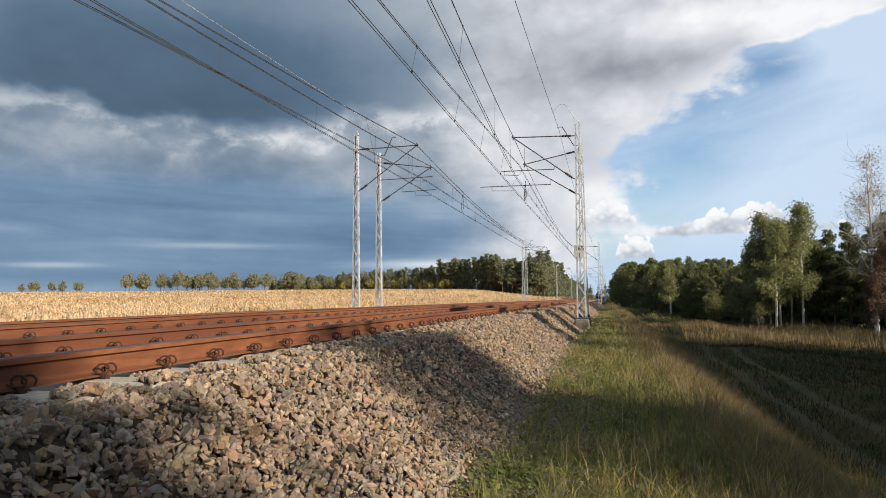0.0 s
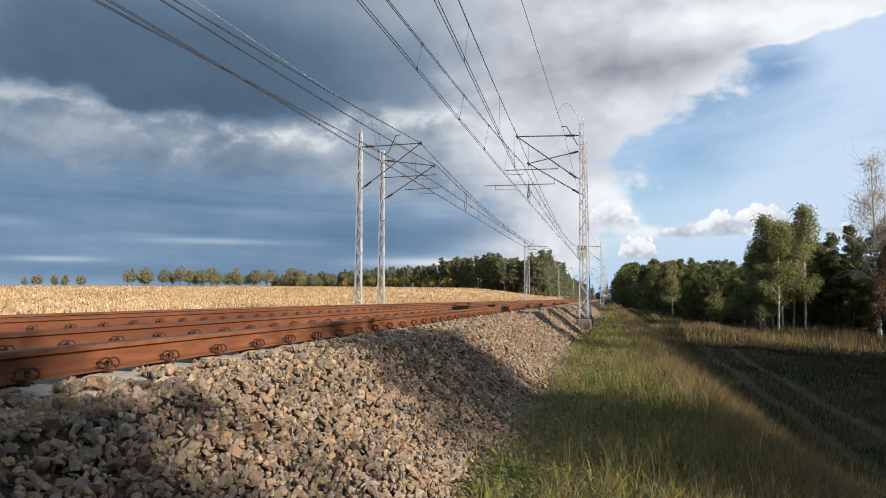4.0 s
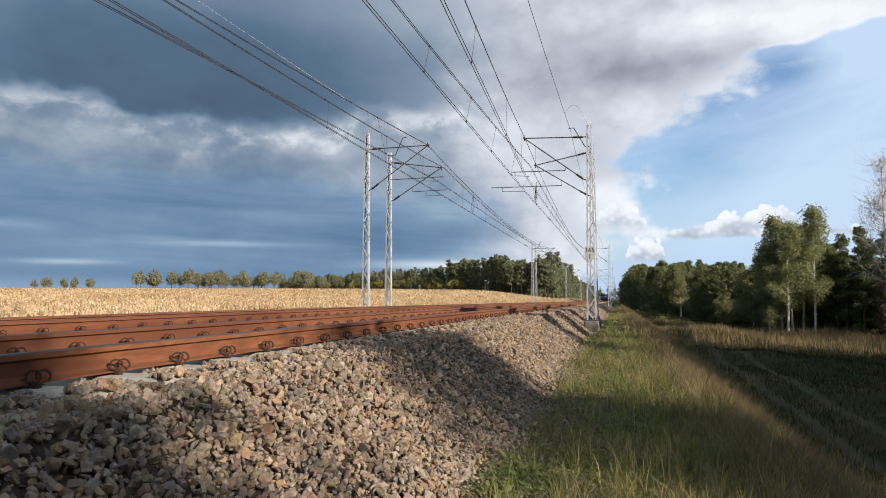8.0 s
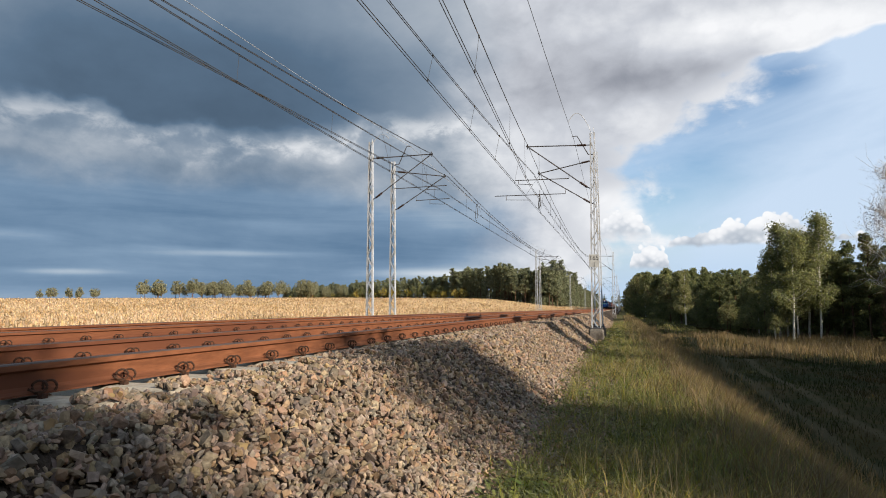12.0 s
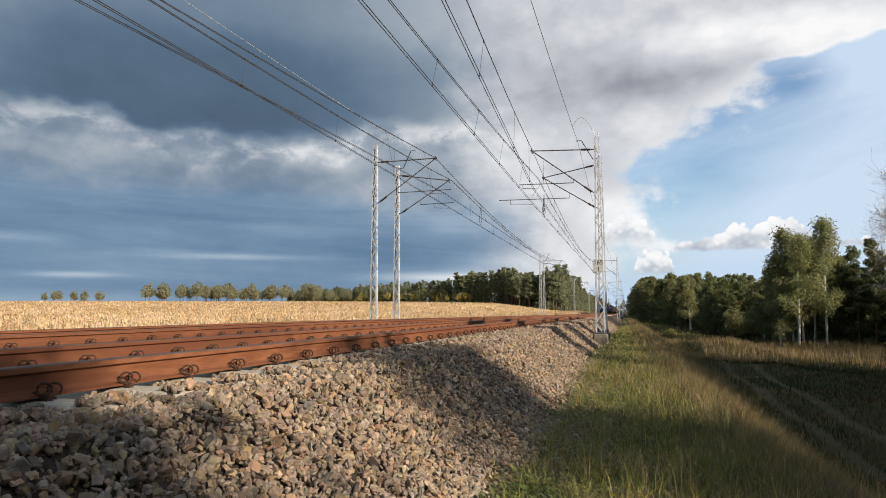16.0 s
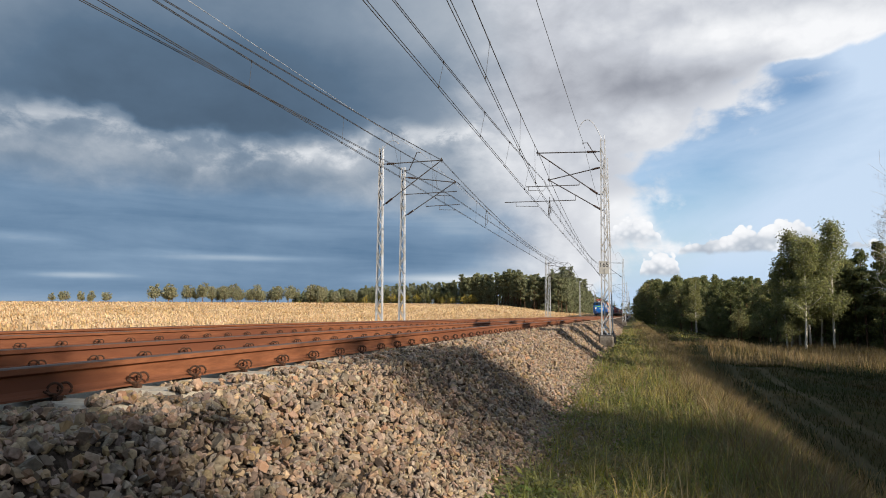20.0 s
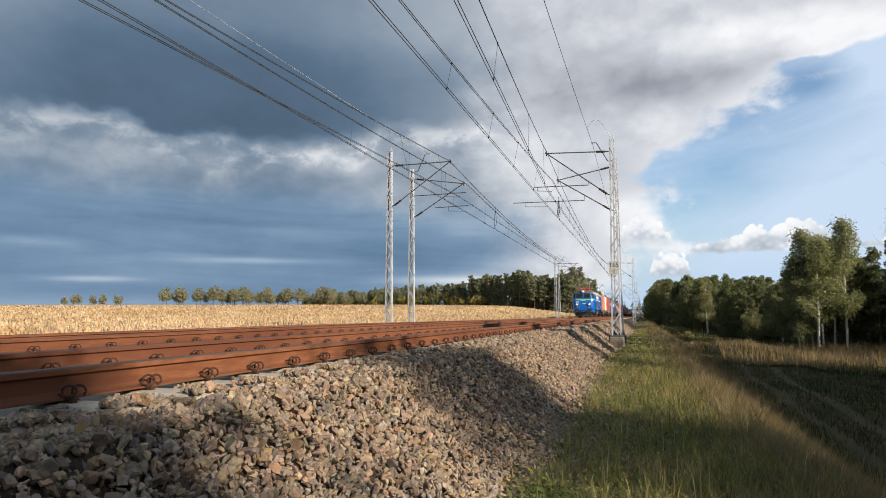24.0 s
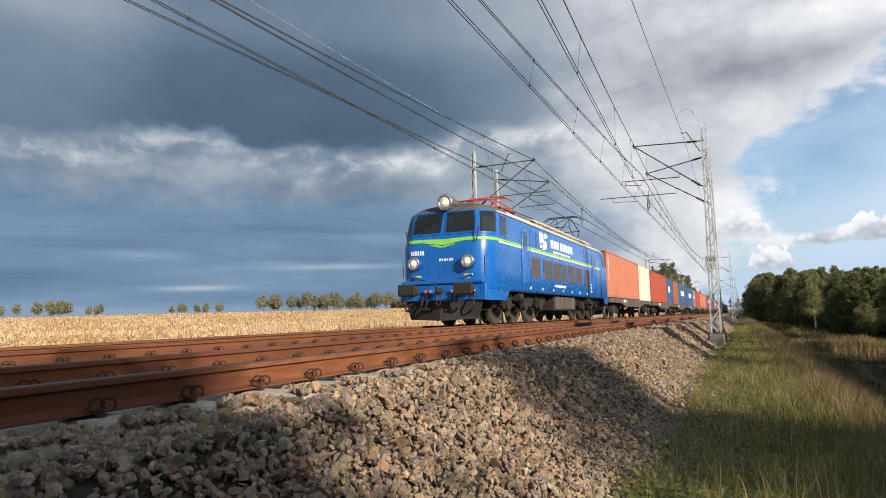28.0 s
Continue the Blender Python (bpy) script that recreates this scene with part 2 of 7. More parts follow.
# ---- materials ----
def surface(name, c1, c2, scale=6.0, rough=0.8, bump=0.3, metal=0.0, c3=None, scale3=0.8, cut=(0.45, 0.62), stretch=(1, 1, 1),
            island=0.0, per_object=0.0, space="Object", coat=0.0, dist=0.02, trans=0.0):
    """Two colours mixed by fine noise, a third in larger patches, with bump. island: variation from piece to piece."""
    m = bpy.data.materials.new(name)
    m.use_nodes = True
    n = Nodes(m.node_tree)
    if space == "World":
        co = n.add("ShaderNodeNewGeometry").outputs["Position"]
    else:
        co = n.add("ShaderNodeTexCoord").outputs[space]
    if stretch != (1, 1, 1):
        mp = n.add("ShaderNodeMapping", Vector=co)
        mp.inputs["Scale"].default_value = stretch
        co = mp.outputs[0]
    fine = n.noise(co, scale, 6, 0.6)
    col = n.mix(n.step(fine, 0.3, 0.7), c1, c2)
    if c3:
        big = n.noise(co, scale3, 5, 0.6, 0.3)
        col = n.mix(n.step(big, *cut), col, c3)
    if island:
        r = n.add("ShaderNodeNewGeometry").outputs["Random Per Island"]
        hs = n.add("ShaderNodeHueSaturation", Color=col, Hue=n.step(r, 0, 1, 0.5 - 0.035 * island, 0.5 + 0.03 * island, False),
                   Saturation=n.step(n.math("FRACT", n.math("MULTIPLY", r, 7.3)), 0, 1, 1 - 0.45 * island, 1 + 0.35 * island, False),
                   Value=n.step(n.math("FRACT", n.math("MULTIPLY", r, 3.7)), 0, 1, 1 - 0.55 * island, 1 + 0.5 * island, False))
        col = hs.outputs[0]
    if per_object:
        r = n.add("ShaderNodeObjectInfo").outputs["Random"]
        hs = n.add("ShaderNodeHueSaturation", Color=col, Hue=n.step(r, 0, 1, 0.5 - 0.03 * per_object, 0.5 + 0.03 * per_object, False),
                   Value=n.step(n.math("FRACT", n.math("MULTIPLY", r, 5.1)), 0, 1, 1 - 0.45 * per_object, 1 + 0.4 * per_object, False))
        col = hs.outputs[0]
    b = n.add("ShaderNodeBsdfPrincipled", Base_Color=col, Metallic=metal,
              Roughness=n.step(fine, 0.2, 0.8, max(0.02, rough - 0.12), min(1.0, rough + 0.1), False))
    b.inputs["Specular IOR Level"].default_value = 0.12 if rough > 0.68 else 0.5
    b.inputs["Coat Weight"].default_value = coat
    b.inputs["Coat Roughness"].default_value = 0.12
    if bump:
        bp = n.add("ShaderNodeBump", Height=fine, Strength=bump, Distance=dist)
        n.t.links.new(bp.outputs[0], b.inputs["Normal"])
    shader = b.outputs[0]
    if trans:
        tr = n.add("ShaderNodeBsdfTranslucent", Color=col)
        mx = n.add("ShaderNodeMixShader", Fac=trans)
        n.t.links.new(b.outputs[0], mx.inputs[1])
        n.t.links.new(tr.outputs[0], mx.inputs[2])
        shader = mx.outputs[0]
    out = n.add("ShaderNodeOutputMaterial")
    n.t.links.new(shader, out.inputs[0])
    return m


def glow(name, colour, strength):
    m = bpy.data.materials.new(name)
    m.use_nodes = True
    n = Nodes(m.node_tree)
    e = n.add("ShaderNodeEmission", Color=colour, Strength=strength)
    out = n.add("ShaderNodeOutputMaterial")
    n.t.links.new(e.outputs[0], out.inputs[0])
    return m


def ground_material():
    """Turf, straw-coloured tufts, bare soil and a worn cart track, laid out along the embankment."""
    m = bpy.data.materials.new("ground_turf")
    m.use_nodes = True
    n = Nodes(m.node_tree)
    co = n.add("ShaderNodeNewGeometry").outputs["Position"]
    x = n.add("ShaderNodeSeparateXYZ", Vector=co).outputs[0]
    fine, mid, big = n.noise(co, 9.0, 6, 0.65), n.noise(co, 0.9, 5, 0.6), n.noise(co, 0.12, 4, 0.55)
    turf = n.mix(n.step(fine, 0.3, 0.7), (0.035, 0.045, 0.014), (0.085, 0.095, 0.030))
    straw = n.mix(n.step(fine, 0.3, 0.7), (0.10, 0.068, 0.028), (0.20, 0.145, 0.060))
    col = n.mix(n.step(mid, 0.42, 0.62), turf, straw)
    bank = n.math("MULTIPLY", n.step(x, 3.6, 4.6), n.step(x, 8.0, 6.6))
    col = n.mix(n.math("MULTIPLY", bank, 0.75), col, straw)
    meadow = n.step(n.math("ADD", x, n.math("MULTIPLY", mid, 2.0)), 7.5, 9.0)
    # meadow colours kept near black: part of the wood's shade is painted in
    shaded = n.mix(n.step(big, 0.42, 0.6), (0.018, 0.026, 0.009), (0.050, 0.040, 0.018))
    col = n.mix(n.math("MULTIPLY", meadow, 0.8), col, n.mix(n.step(fine, 0.35, 0.75), shaded, (0.042, 0.042, 0.018)))
    wob = n.math("ADD", x, n.math("MULTIPLY", n.math("SUBTRACT", n.noise(co, 0.25, 2), 0.5), 0.4))
    rut = n.math("MAXIMUM", n.math("MULTIPLY", n.step(wob, 8.1, 8.3), n.step(wob, 8.7, 8.5)), n.math("MULTIPLY", n.step(wob, 9.5, 9.7), n.step(wob, 10.1, 9.9)))
    col = n.mix(n.math("MULTIPLY", rut, 0.50), col, (0.115, 0.098, 0.060))
    soil = n.step(x, -10.0, -12.0)
    col = n.mix(soil, col, n.mix(n.step(mid, 0.4, 0.6), (0.12, 0.085, 0.045), (0.23, 0.165, 0.08)))
    b = n.add("ShaderNodeBsdfPrincipled", Base_Color=col, Roughness=0.95)
    b.inputs["Specular IOR Level"].default_value = 0.08
    bp = n.add("ShaderNodeBump", Height=fine, Strength=0.7, Distance=0.06)
    n.t.links.new(bp.outputs[0], b.inputs["Normal"])
    out = n.add("ShaderNodeOutputMaterial")
    n.t.links.new(b.outputs[0], out.inputs[0])
    return m


M = {
    "ground": ground_material(),
    # grit painted darker to stand for shade in the gaps between stones
    "bed": surface("shade_dark_ballast_grit", (0.024, 0.019, 0.015), (0.070, 0.054, 0.042), 22, 0.95, 0.9, c3=(0.09, 0.065, 0.05), scale3=2.0, dist=0.05, space="World"),
    "stone": surface("crushed_granite", (0.150, 0.117, 0.087), (0.345, 0.268, 0.196), 30, 0.9, 0.45, island=0.75, c3=(0.255, 0.180, 0.120), scale3=3.0, space="World", dist=0.01),
    "stone_one": surface("crushed_granite_single", (0.150, 0.117, 0.087), (0.345, 0.268, 0.196), 30, 0.9, 0.45, per_object=0.75, c3=(0.255, 0.180, 0.120), scale3=3.0, space="World", dist=0.01),
    "rust": surface("rusty_rail_steel", (0.142, 0.056, 0.028), (0.23, 0.093, 0.046), 30, 0.75, 0.15, c3=(0.13, 0.050, 0.028), scale3=1.2, stretch=(1, 0.15, 1), dist=0.004),
    "tread": surface("worn_rail_head", (0.085, 0.058, 0.048), (0.135, 0.098, 0.082), 40, 0.55, 0.05, metal=0.4, stretch=(1, 0.05, 1)),
    "clip": surface("rusty_spring_clip", (0.035, 0.022, 0.017), (0.085, 0.042, 0.026), 60, 0.8, 0.2),
    "concrete": surface("weathered_concrete", (0.34, 0.31, 0.26), (0.46, 0.42, 0.35), 26, 0.9, 0.35, c3=(0.28, 0.22, 0.15), scale3=3.5, dist=0.006),
    "footing": surface("stained_old_concrete", (0.11, 0.10, 0.09), (0.20, 0.18, 0.155), 14, 0.95, 0.4, c3=(0.07, 0.06, 0.05), scale3=2.0, dist=0.01),
    "steel": surface("galvanised_steel", (0.44, 0.46, 0.50), (0.57, 0.60, 0.64), 22, 0.55, 0.1, metal=0.25, c3=(0.38, 0.37, 0.35), scale3=2.0),
    "dark_steel": surface("dark_bracket_tube", (0.06, 0.058, 0.06), (0.11, 0.10, 0.10), 20, 0.6, 0.1, metal=0.4),
    "insulator": surface("brown_porcelain", (0.035, 0.020, 0.015), (0.06, 0.035, 0.025), 20, 0.25, 0.0),
    "wire": surface("weathered_copper_wire", (0.035, 0.033, 0.033), (0.06, 0.055, 0.052), 20, 0.6, 0.0, metal=0.3),
    "bright_wire": surface("aluminium_wire", (0.42, 0.42, 0.43), (0.55, 0.55, 0.55), 20, 0.5, 0.0, metal=0.4),
    "plate": surface("weathered_white_plate", (0.36, 0.36, 0.35), (0.46, 0.46, 0.44), 12, 0.5, 0.0),
    "ink": surface("black_lettering", (0.02, 0.02, 0.02), (0.03, 0.03, 0.03), 10, 0.6, 0.0),
    "corn": surface("dry_maize", (0.60, 0.43, 0.25), (0.76, 0.575, 0.365), 5, 0.85, 0.0, island=0.40, c3=(0.50, 0.34, 0.17), scale3=0.12, space="World", trans=0.25),
    "corn_floor": surface("dry_maize_canopy", (0.46, 0.335, 0.18), (0.68, 0.52, 0.31), 4.5, 0.95, 1.0, c3=(0.44, 0.285, 0.115), scale3=0.2, space="World", dist=0.3),
    "grass": surface("green_grass_blade", (0.105, 0.130, 0.036), (0.245, 0.240, 0.080), 3, 0.75, 0.0, island=0.8, c3=(0.36, 0.29, 0.12), scale3=1.6, cut=(0.46, 0.64), space="World", trans=0.3),
    "herb": surface("low_herb_leaves", (0.095, 0.130, 0.040), (0.270, 0.260, 0.095), 3, 0.72, 0.0, island=0.6, c3=(0.20, 0.165, 0.06), scale3=0.9, space="World", trans=0.3),
    # blade colour darkened to deepen the shade lying over the meadow
    "meadow": surface("shade_dark_meadow_blade", (0.024, 0.034, 0.010), (0.050, 0.056, 0.018), 3, 0.8, 0.0, island=0.5, c3=(0.070, 0.052, 0.020), scale3=0.25, space="World", trans=0.2),
    # far foliage: haze of distance is mixed into these two paler colours
    "far_pine": surface("haze_pale_pine_needles", (0.17, 0.190, 0.115), (0.28, 0.29, 0.165), 2.5, 0.85, 0.0, island=0.45, trans=0.45),
    "far_broad": surface("haze_pale_broadleaf_foliage", (0.21, 0.215, 0.135), (0.32, 0.31, 0.185), 2.0, 0.85, 0.0, island=0.45, trans=0.4),
    "dry": surface("dry_grass_stalk", (0.17, 0.125, 0.062), (0.29, 0.220, 0.118), 3, 0.85, 0.0, island=0.5, c3=(0.16, 0.125, 0.055), scale3=0.5, space="World", trans=0.3),
    "pale_stalk": surface("pale_dry_stalk", (0.34, 0.26, 0.12), (0.50, 0.40, 0.20), 3, 0.85, 0.0, island=0.4, trans=0.3),
    "pine": surface("pine_needles", (0.125, 0.148, 0.066), (0.240, 0.252, 0.110), 2.5, 0.8, 0.0, island=0.5, per_object=0.4, trans=0.5),
    "fir": surface("young_conifer_foliage", (0.130, 0.155, 0.068), (0.255, 0.262, 0.112), 2.5, 0.8, 0.0, island=0.5, per_object=0.45, trans=0.5),
    "birch_leaf": surface("birch_leaves", (0.18, 0.200, 0.085), (0.31, 0.305, 0.130), 2.5, 0.75, 0.0, island=0.6, per_object=0.3, trans=0.45),
    "autumn": surface("yellowing_leaves", (0.30, 0.23, 0.055), (0.46, 0.36, 0.095), 2.5, 0.75, 0.0, island=0.5, per_object=0.4, trans=0.3),
    "broad": surface("broadleaf_foliage", (0.140, 0.152, 0.068), (0.262, 0.258, 0.112), 2.0, 0.8, 0.0, island=0.5, per_object=0.4, trans=0.4),
    "reddish": surface("sparse_reddish_twigs", (0.10, 0.060, 0.040), (0.16, 0.10, 0.060), 2.5, 0.8, 0.0, island=0.5, trans=0.1),
    "bark": surface("pine_bark", (0.10, 0.060, 0.038), (0.19, 0.115, 0.068), 9, 0.95, 0.6, c3=(0.07, 0.05, 0.04), scale3=1.0),
    "birch_bark": surface("birch_bark", (0.52, 0.49, 0.44), (0.66, 0.63, 0.58), 8, 0.8, 0.3, c3=(0.06, 0.05, 0.045), scale3=3.0, cut=(0.60, 0.66), stretch=(1, 1, 2.5)),
}

# ---- mesh helpers ----
RNG = np.random.default_rng(7)


def mesh_of(name, verts, faces, mats, index=None, smooth=False):
    """A mesh from arrays: verts (n, 3); faces (m, 3) or (m, 4); materials; a material index per face."""
    me = bpy.data.meshes.new(name)
    v, f = np.asarray(verts, np.float32), np.asarray(faces, np.int32)
    k = f.shape[1]
    me.vertices.add(len(v))
    me.vertices.foreach_set("co", v.ravel())
    me.loops.add(f.size)
    me.loops.foreach_set("vertex_index", f.ravel())
    me.polygons.add(len(f))
    me.polygons.foreach_set("loop_start", np.arange(0, f.size, k, dtype=np.int32))
    me.polygons.foreach_set("loop_total", np.full(len(f), k, np.int32))
    for m in (mats if isinstance(mats, (list, tuple)) else [mats]):
        me.materials.append(m)
    if index is not None:
        me.polygons.foreach_set("material_index", np.asarray(index, np.int32))
    me.polygons.foreach_set("use_smooth", np.full(len(f), smooth))
    me.update(calc_edges=True)
    me.validate()
    return me


def part(name, bm, material, parent, label="", smooth=False):
    """Links a bmesh as one mesh object under a thing or a part."""
    me = bpy.data.meshes.new(name)
    bmesh.ops.recalc_face_normals(bm, faces=bm.faces)
    bm.to_mesh(me)
    bm.free()
    for m in (material if isinstance(material, (list, tuple)) else [material]):
        me.materials.append(m)
    for p in me.polygons:
        p.use_smooth = smooth
    return child(name, me, parent, label)


def child(name, me, parent, label="", at=None):
    ob = new(name, me)
    ob.parent = parent
    if at is not None:
        ob.matrix_basis = at
    return tagged(ob, label)


def thing(name, label, category, group="", kind="", at=None):
    ob = new(name)
    ob.empty_display_size = 0.2
    if at is not None:
        ob.matrix_basis = at
    return tagged(ob, label, category, group, kind)


def box(bm, lo, hi, bevel=0.0, m=None):
    """A box between two corners, with worn edges."""
    r = bmesh.ops.create_cube(bm, size=1)
    vs = r["verts"]
    for v in vs:
        v.co = Vector([lo[i] + (v.co[i] + 0.5) * (hi[i] - lo[i]) for i in range(3)])
    if m:
        bmesh.ops.transform(bm, matrix=m, verts=vs)
    if bevel:
        es = list({e for v in vs for e in v.link_edges})
        bmesh.ops.bevel(bm, geom=es, offset=bevel, segments=1, affect="EDGES")


def tube_arrays(path, radius, sides=6):
    """Vertices and quads of a tube along a polyline; radius: one number or one per point."""
    p = np.asarray(path, float)
    r = np.broadcast_to(np.asarray(radius, float), (len(p),))
    d = np.gradient(p, axis=0)
    d /= np.linalg.norm(d, axis=1)[:, None] + 1e-12
    up = np.array([0, 0, 1.0]) if abs(d[:, 2]).mean() < 0.8 else np.array([0, 1.0, 0])
    a = np.cross(d, up)
    a /= np.linalg.norm(a, axis=1)[:, None] + 1e-12
    b = np.cross(a, d)
    t = np.arange(sides) * 2 * math.pi / sides
    v = p[:, None] + r[:, None, None] * (np.cos(t)[None, :, None] * a[:, None] + np.sin(t)[None, :, None] * b[:, None])
    i = np.arange(len(p) - 1)[:, None] * sides + np.arange(sides)[None]
    j = np.arange(len(p) - 1)[:, None] * sides + (np.arange(sides)[None] + 1) % sides
    f = np.stack([i, j, j + sides, i + sides], -1).reshape(-1, 4)
    return v.reshape(-1, 3), f


def tubes(name, paths, radius, material, parent=None, sides=6, label="", smooth=True):
    vs, fs, o = [], [], 0
    for k, p in enumerate(paths):
        v, f = tube_arrays(p, radius[k] if isinstance(radius, list) else radius, sides)
        vs.append(v)
        fs.append(f + o)
        o += len(v)
    me = mesh_of(name, np.concatenate(vs), np.concatenate(fs), material, smooth=smooth)
    if parent is None:
        return new(name, me)
    return child(name, me, parent, label)


def lathe(bm, profile, axis="Y", sides=16, at=(0, 0, 0)):
    """A turned body from (along, radius) pairs."""
    rings = []
    for h, r in profile:
        ring = []
        for k in range(sides):
            a = 2 * math.pi * k / sides
            c, s = r * math.cos(a), r * math.sin(a)
            co = {"X": (h, c, s), "Y": (c, h, s), "Z": (c, s, h)}[axis]
            ring.append(bm.verts.new(Vector(co) + Vector(at)))
        rings.append(ring)
    for a, b in zip(rings, rings[1:]):
        for k in range(sides):
            bm.faces.new((a[k], a[(k + 1) % sides], b[(k + 1) % sides], b[k]))
    bm.faces.new(rings[0])
    bm.faces.new(rings[-1])


# ---- the lie of the land ----
def grade(y):
    """The line falls very gently away from the viewer."""
    return -0.0035 * np.maximum(0.0, np.minimum(np.asarray(y, float), 600.0) - 12.0)


def corn_top(x, y):
    x, y = np.asarray(x, float), np.asarray(y, float)
    s = np.clip((-x - 12) / 55, 0, 1)
    return -0.35 + 0.008 * np.clip(-x - 12, 0, 138) + 0.0135 * np.clip(y, 0, 350) * s * s * (3 - 2 * s)


def hills(x, y):
    return 0.10 * np.sin(x * 0.31 + 1.7 * np.sin(y * 0.11)) + 0.08 * np.sin(y * 0.23 + x * 0.17) + 0.05 * np.sin(x * 0.9 + y * 0.7)


def hummocks(x, y):
    """Low grassy humps at the foot of the embankment."""
    s = np.sin(18 * np.log(np.clip(y, 20, 300)) + 0.55 * x + np.sin(x * 0.9)) * 0.5 + 0.5
    return 0.75 * s ** 2 * np.interp(x, [5.8, 7.4, 11, 14], [0, 1, 1, 0]) * np.interp(y, [30, 42, 170, 240], [0, 1, 1, 0])


def ground_z(x, y):
    x, y = np.asarray(x, float), np.asarray(y, float)
    right = np.interp(x, [1.6, 2.1, 3.2, 4.3, 4.9, 6.6, 7.3, 14, 40, 4000], [-1.20, -1.04, -1.10, -1.20, -1.52, -2.92, -3.05, -3.0, -2.9, -2.0])
    right = right + hummocks(x, y) + hills(x, y) * np.interp(x, [2, 4, 8, 20], [0.10, 0.3, 1.0, 1.6])
    left = np.interp(x, [-12.0, -10.2, -8.8, -7.9], [0.0, 0.0, 1.0, 1.0])
    field = corn_top(x, y) - 2.0
    left = field * (1 - left) + (-1.3) * left
    return np.where(x > -3, right + grade(y), left + grade(y) * np.interp(x, [-60, -12], [0, 1]))


def make_ground():
    xs = np.unique(np.concatenate([np.linspace(-12, 14, 66), np.linspace(14, 60, 40), np.linspace(-60, -12, 28), -np.geomspace(60, 3500, 22), np.geomspace(60, 3500, 22)]))
    ys = np.unique(np.concatenate([np.linspace(-30, 70, 150), np.linspace(70, 300, 120), np.geomspace(300, 4000, 25), -np.geomspace(30, 1500, 18)]))
    gx, gy = np.meshgrid(xs, ys, indexing="ij")
    v = np.stack([gx, gy, ground_z(gx, gy)], -1).reshape(-1, 3)
    i = np.arange(len(xs) - 1)[:, None] * len(ys) + np.arange(len(ys) - 1)[None]
    f = np.stack([i, i + len(ys), i + len(ys) + 1, i + 1], -1).reshape(-1, 4)
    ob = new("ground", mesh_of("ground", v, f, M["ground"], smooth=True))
    tagged(ob, "rough grassy embankment and meadow with a worn cart track", "ground", kind="structure")


make_ground()

# ---- the two tracks ----
NEAR, FAR = -0.7535, -4.7535                        # track centres; rail heads at z = 0
BED = [(-8.6, -1.32), (-6.75, -0.24), (-5.95, -0.25), (-3.4, -0.26), (-2.05, -0.26), (0.0, -0.26), (0.26, -0.243), (0.46, -0.228), (0.70, -0.196), (0.98, -0.220), (2.12, -1.03), (2.5, -1.30)]


def bed_z(x):
    return np.interp(x, [p[0] for p in BED], [p[1] for p in BED])


def make_bed():
    ys = np.unique(np.concatenate([np.linspace(-14, 30, 200), np.linspace(30, 100, 120), np.linspace(100, 900, 60)]))
    xs = np.unique(np.concatenate([np.linspace(-8.6, -6.75, 5), np.linspace(-6.75, 0.4, 14), np.linspace(0.4, 2.5, 36)]))
    gx, gy = np.meshgrid(xs, ys, indexing="ij")
    z = bed_z(gx) + grade(gy) - 0.035 + RNG.normal(0, 0.012, gx.shape) + 0.03 * np.sin(gy * 0.9 + 2 * np.sin(gy * 0.31)) * (gx > 1.0)
    v = np.stack([gx, gy, z], -1).reshape(-1, 3)
    i = np.arange(len(xs) - 1)[:, None] * len(ys) + np.arange(len(ys) - 1)[None]
    f = np.stack([i, i + len(ys), i + len(ys) + 1, i + 1], -1).reshape(-1, 4)
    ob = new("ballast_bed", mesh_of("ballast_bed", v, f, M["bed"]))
    return tagged(ob, "sloping bed of crushed grey and tan ballast stone", "ballast", kind="structure")


bed = make_bed()

RAIL = [(-0.075, -0.172), (0.075, -0.172), (0.075, -0.161), (0.030, -0.148), (0.0085, -0.130), (0.0085, -0.052), (0.036, -0.038),
        (0.036, -0.008), (0.028, -0.001), (-0.028, -0.001), (-0.036, -0.008), (-0.036, -0.038), (-0.0085, -0.052), (-0.0085, -0.130), (-0.030, -0.148), (-0.075, -0.161)]


def make_rail(x):
    ys = np.concatenate([np.arange(-14, 60, 4.0), np.linspace(60, 900, 40)])
    k = len(RAIL)
    v = np.array([[x + px, y, pz + float(grade(y))] for y in ys for px, pz in RAIL])
    i = np.arange(len(ys) - 1)[:, None] * k + np.arange(k)[None]
    j = np.arange(len(ys) - 1)[:, None] * k + (np.arange(k)[None] + 1) % k
    f = np.stack([i, j, j + k, i + k], -1).reshape(-1, 4)
    r = thing("rail", "rusty orange-brown steel rail with a worn head", "rail", "rails of the double track")
    top = np.tile([q in (7, 8, 9) for q in range(k)], len(ys) - 1)
    child("web_and_foot", mesh_of("web_and_foot", v, f[~top], M["rust"]), r)
    child("running_surface", mesh_of("running_surface", v, f[top], M["tread"]), r, "dull worn steel running surface")


for rx in (NEAR + 0.7535, NEAR - 0.7535, FAR + 0.7535, FAR - 0.7535):
    make_rail(rx)


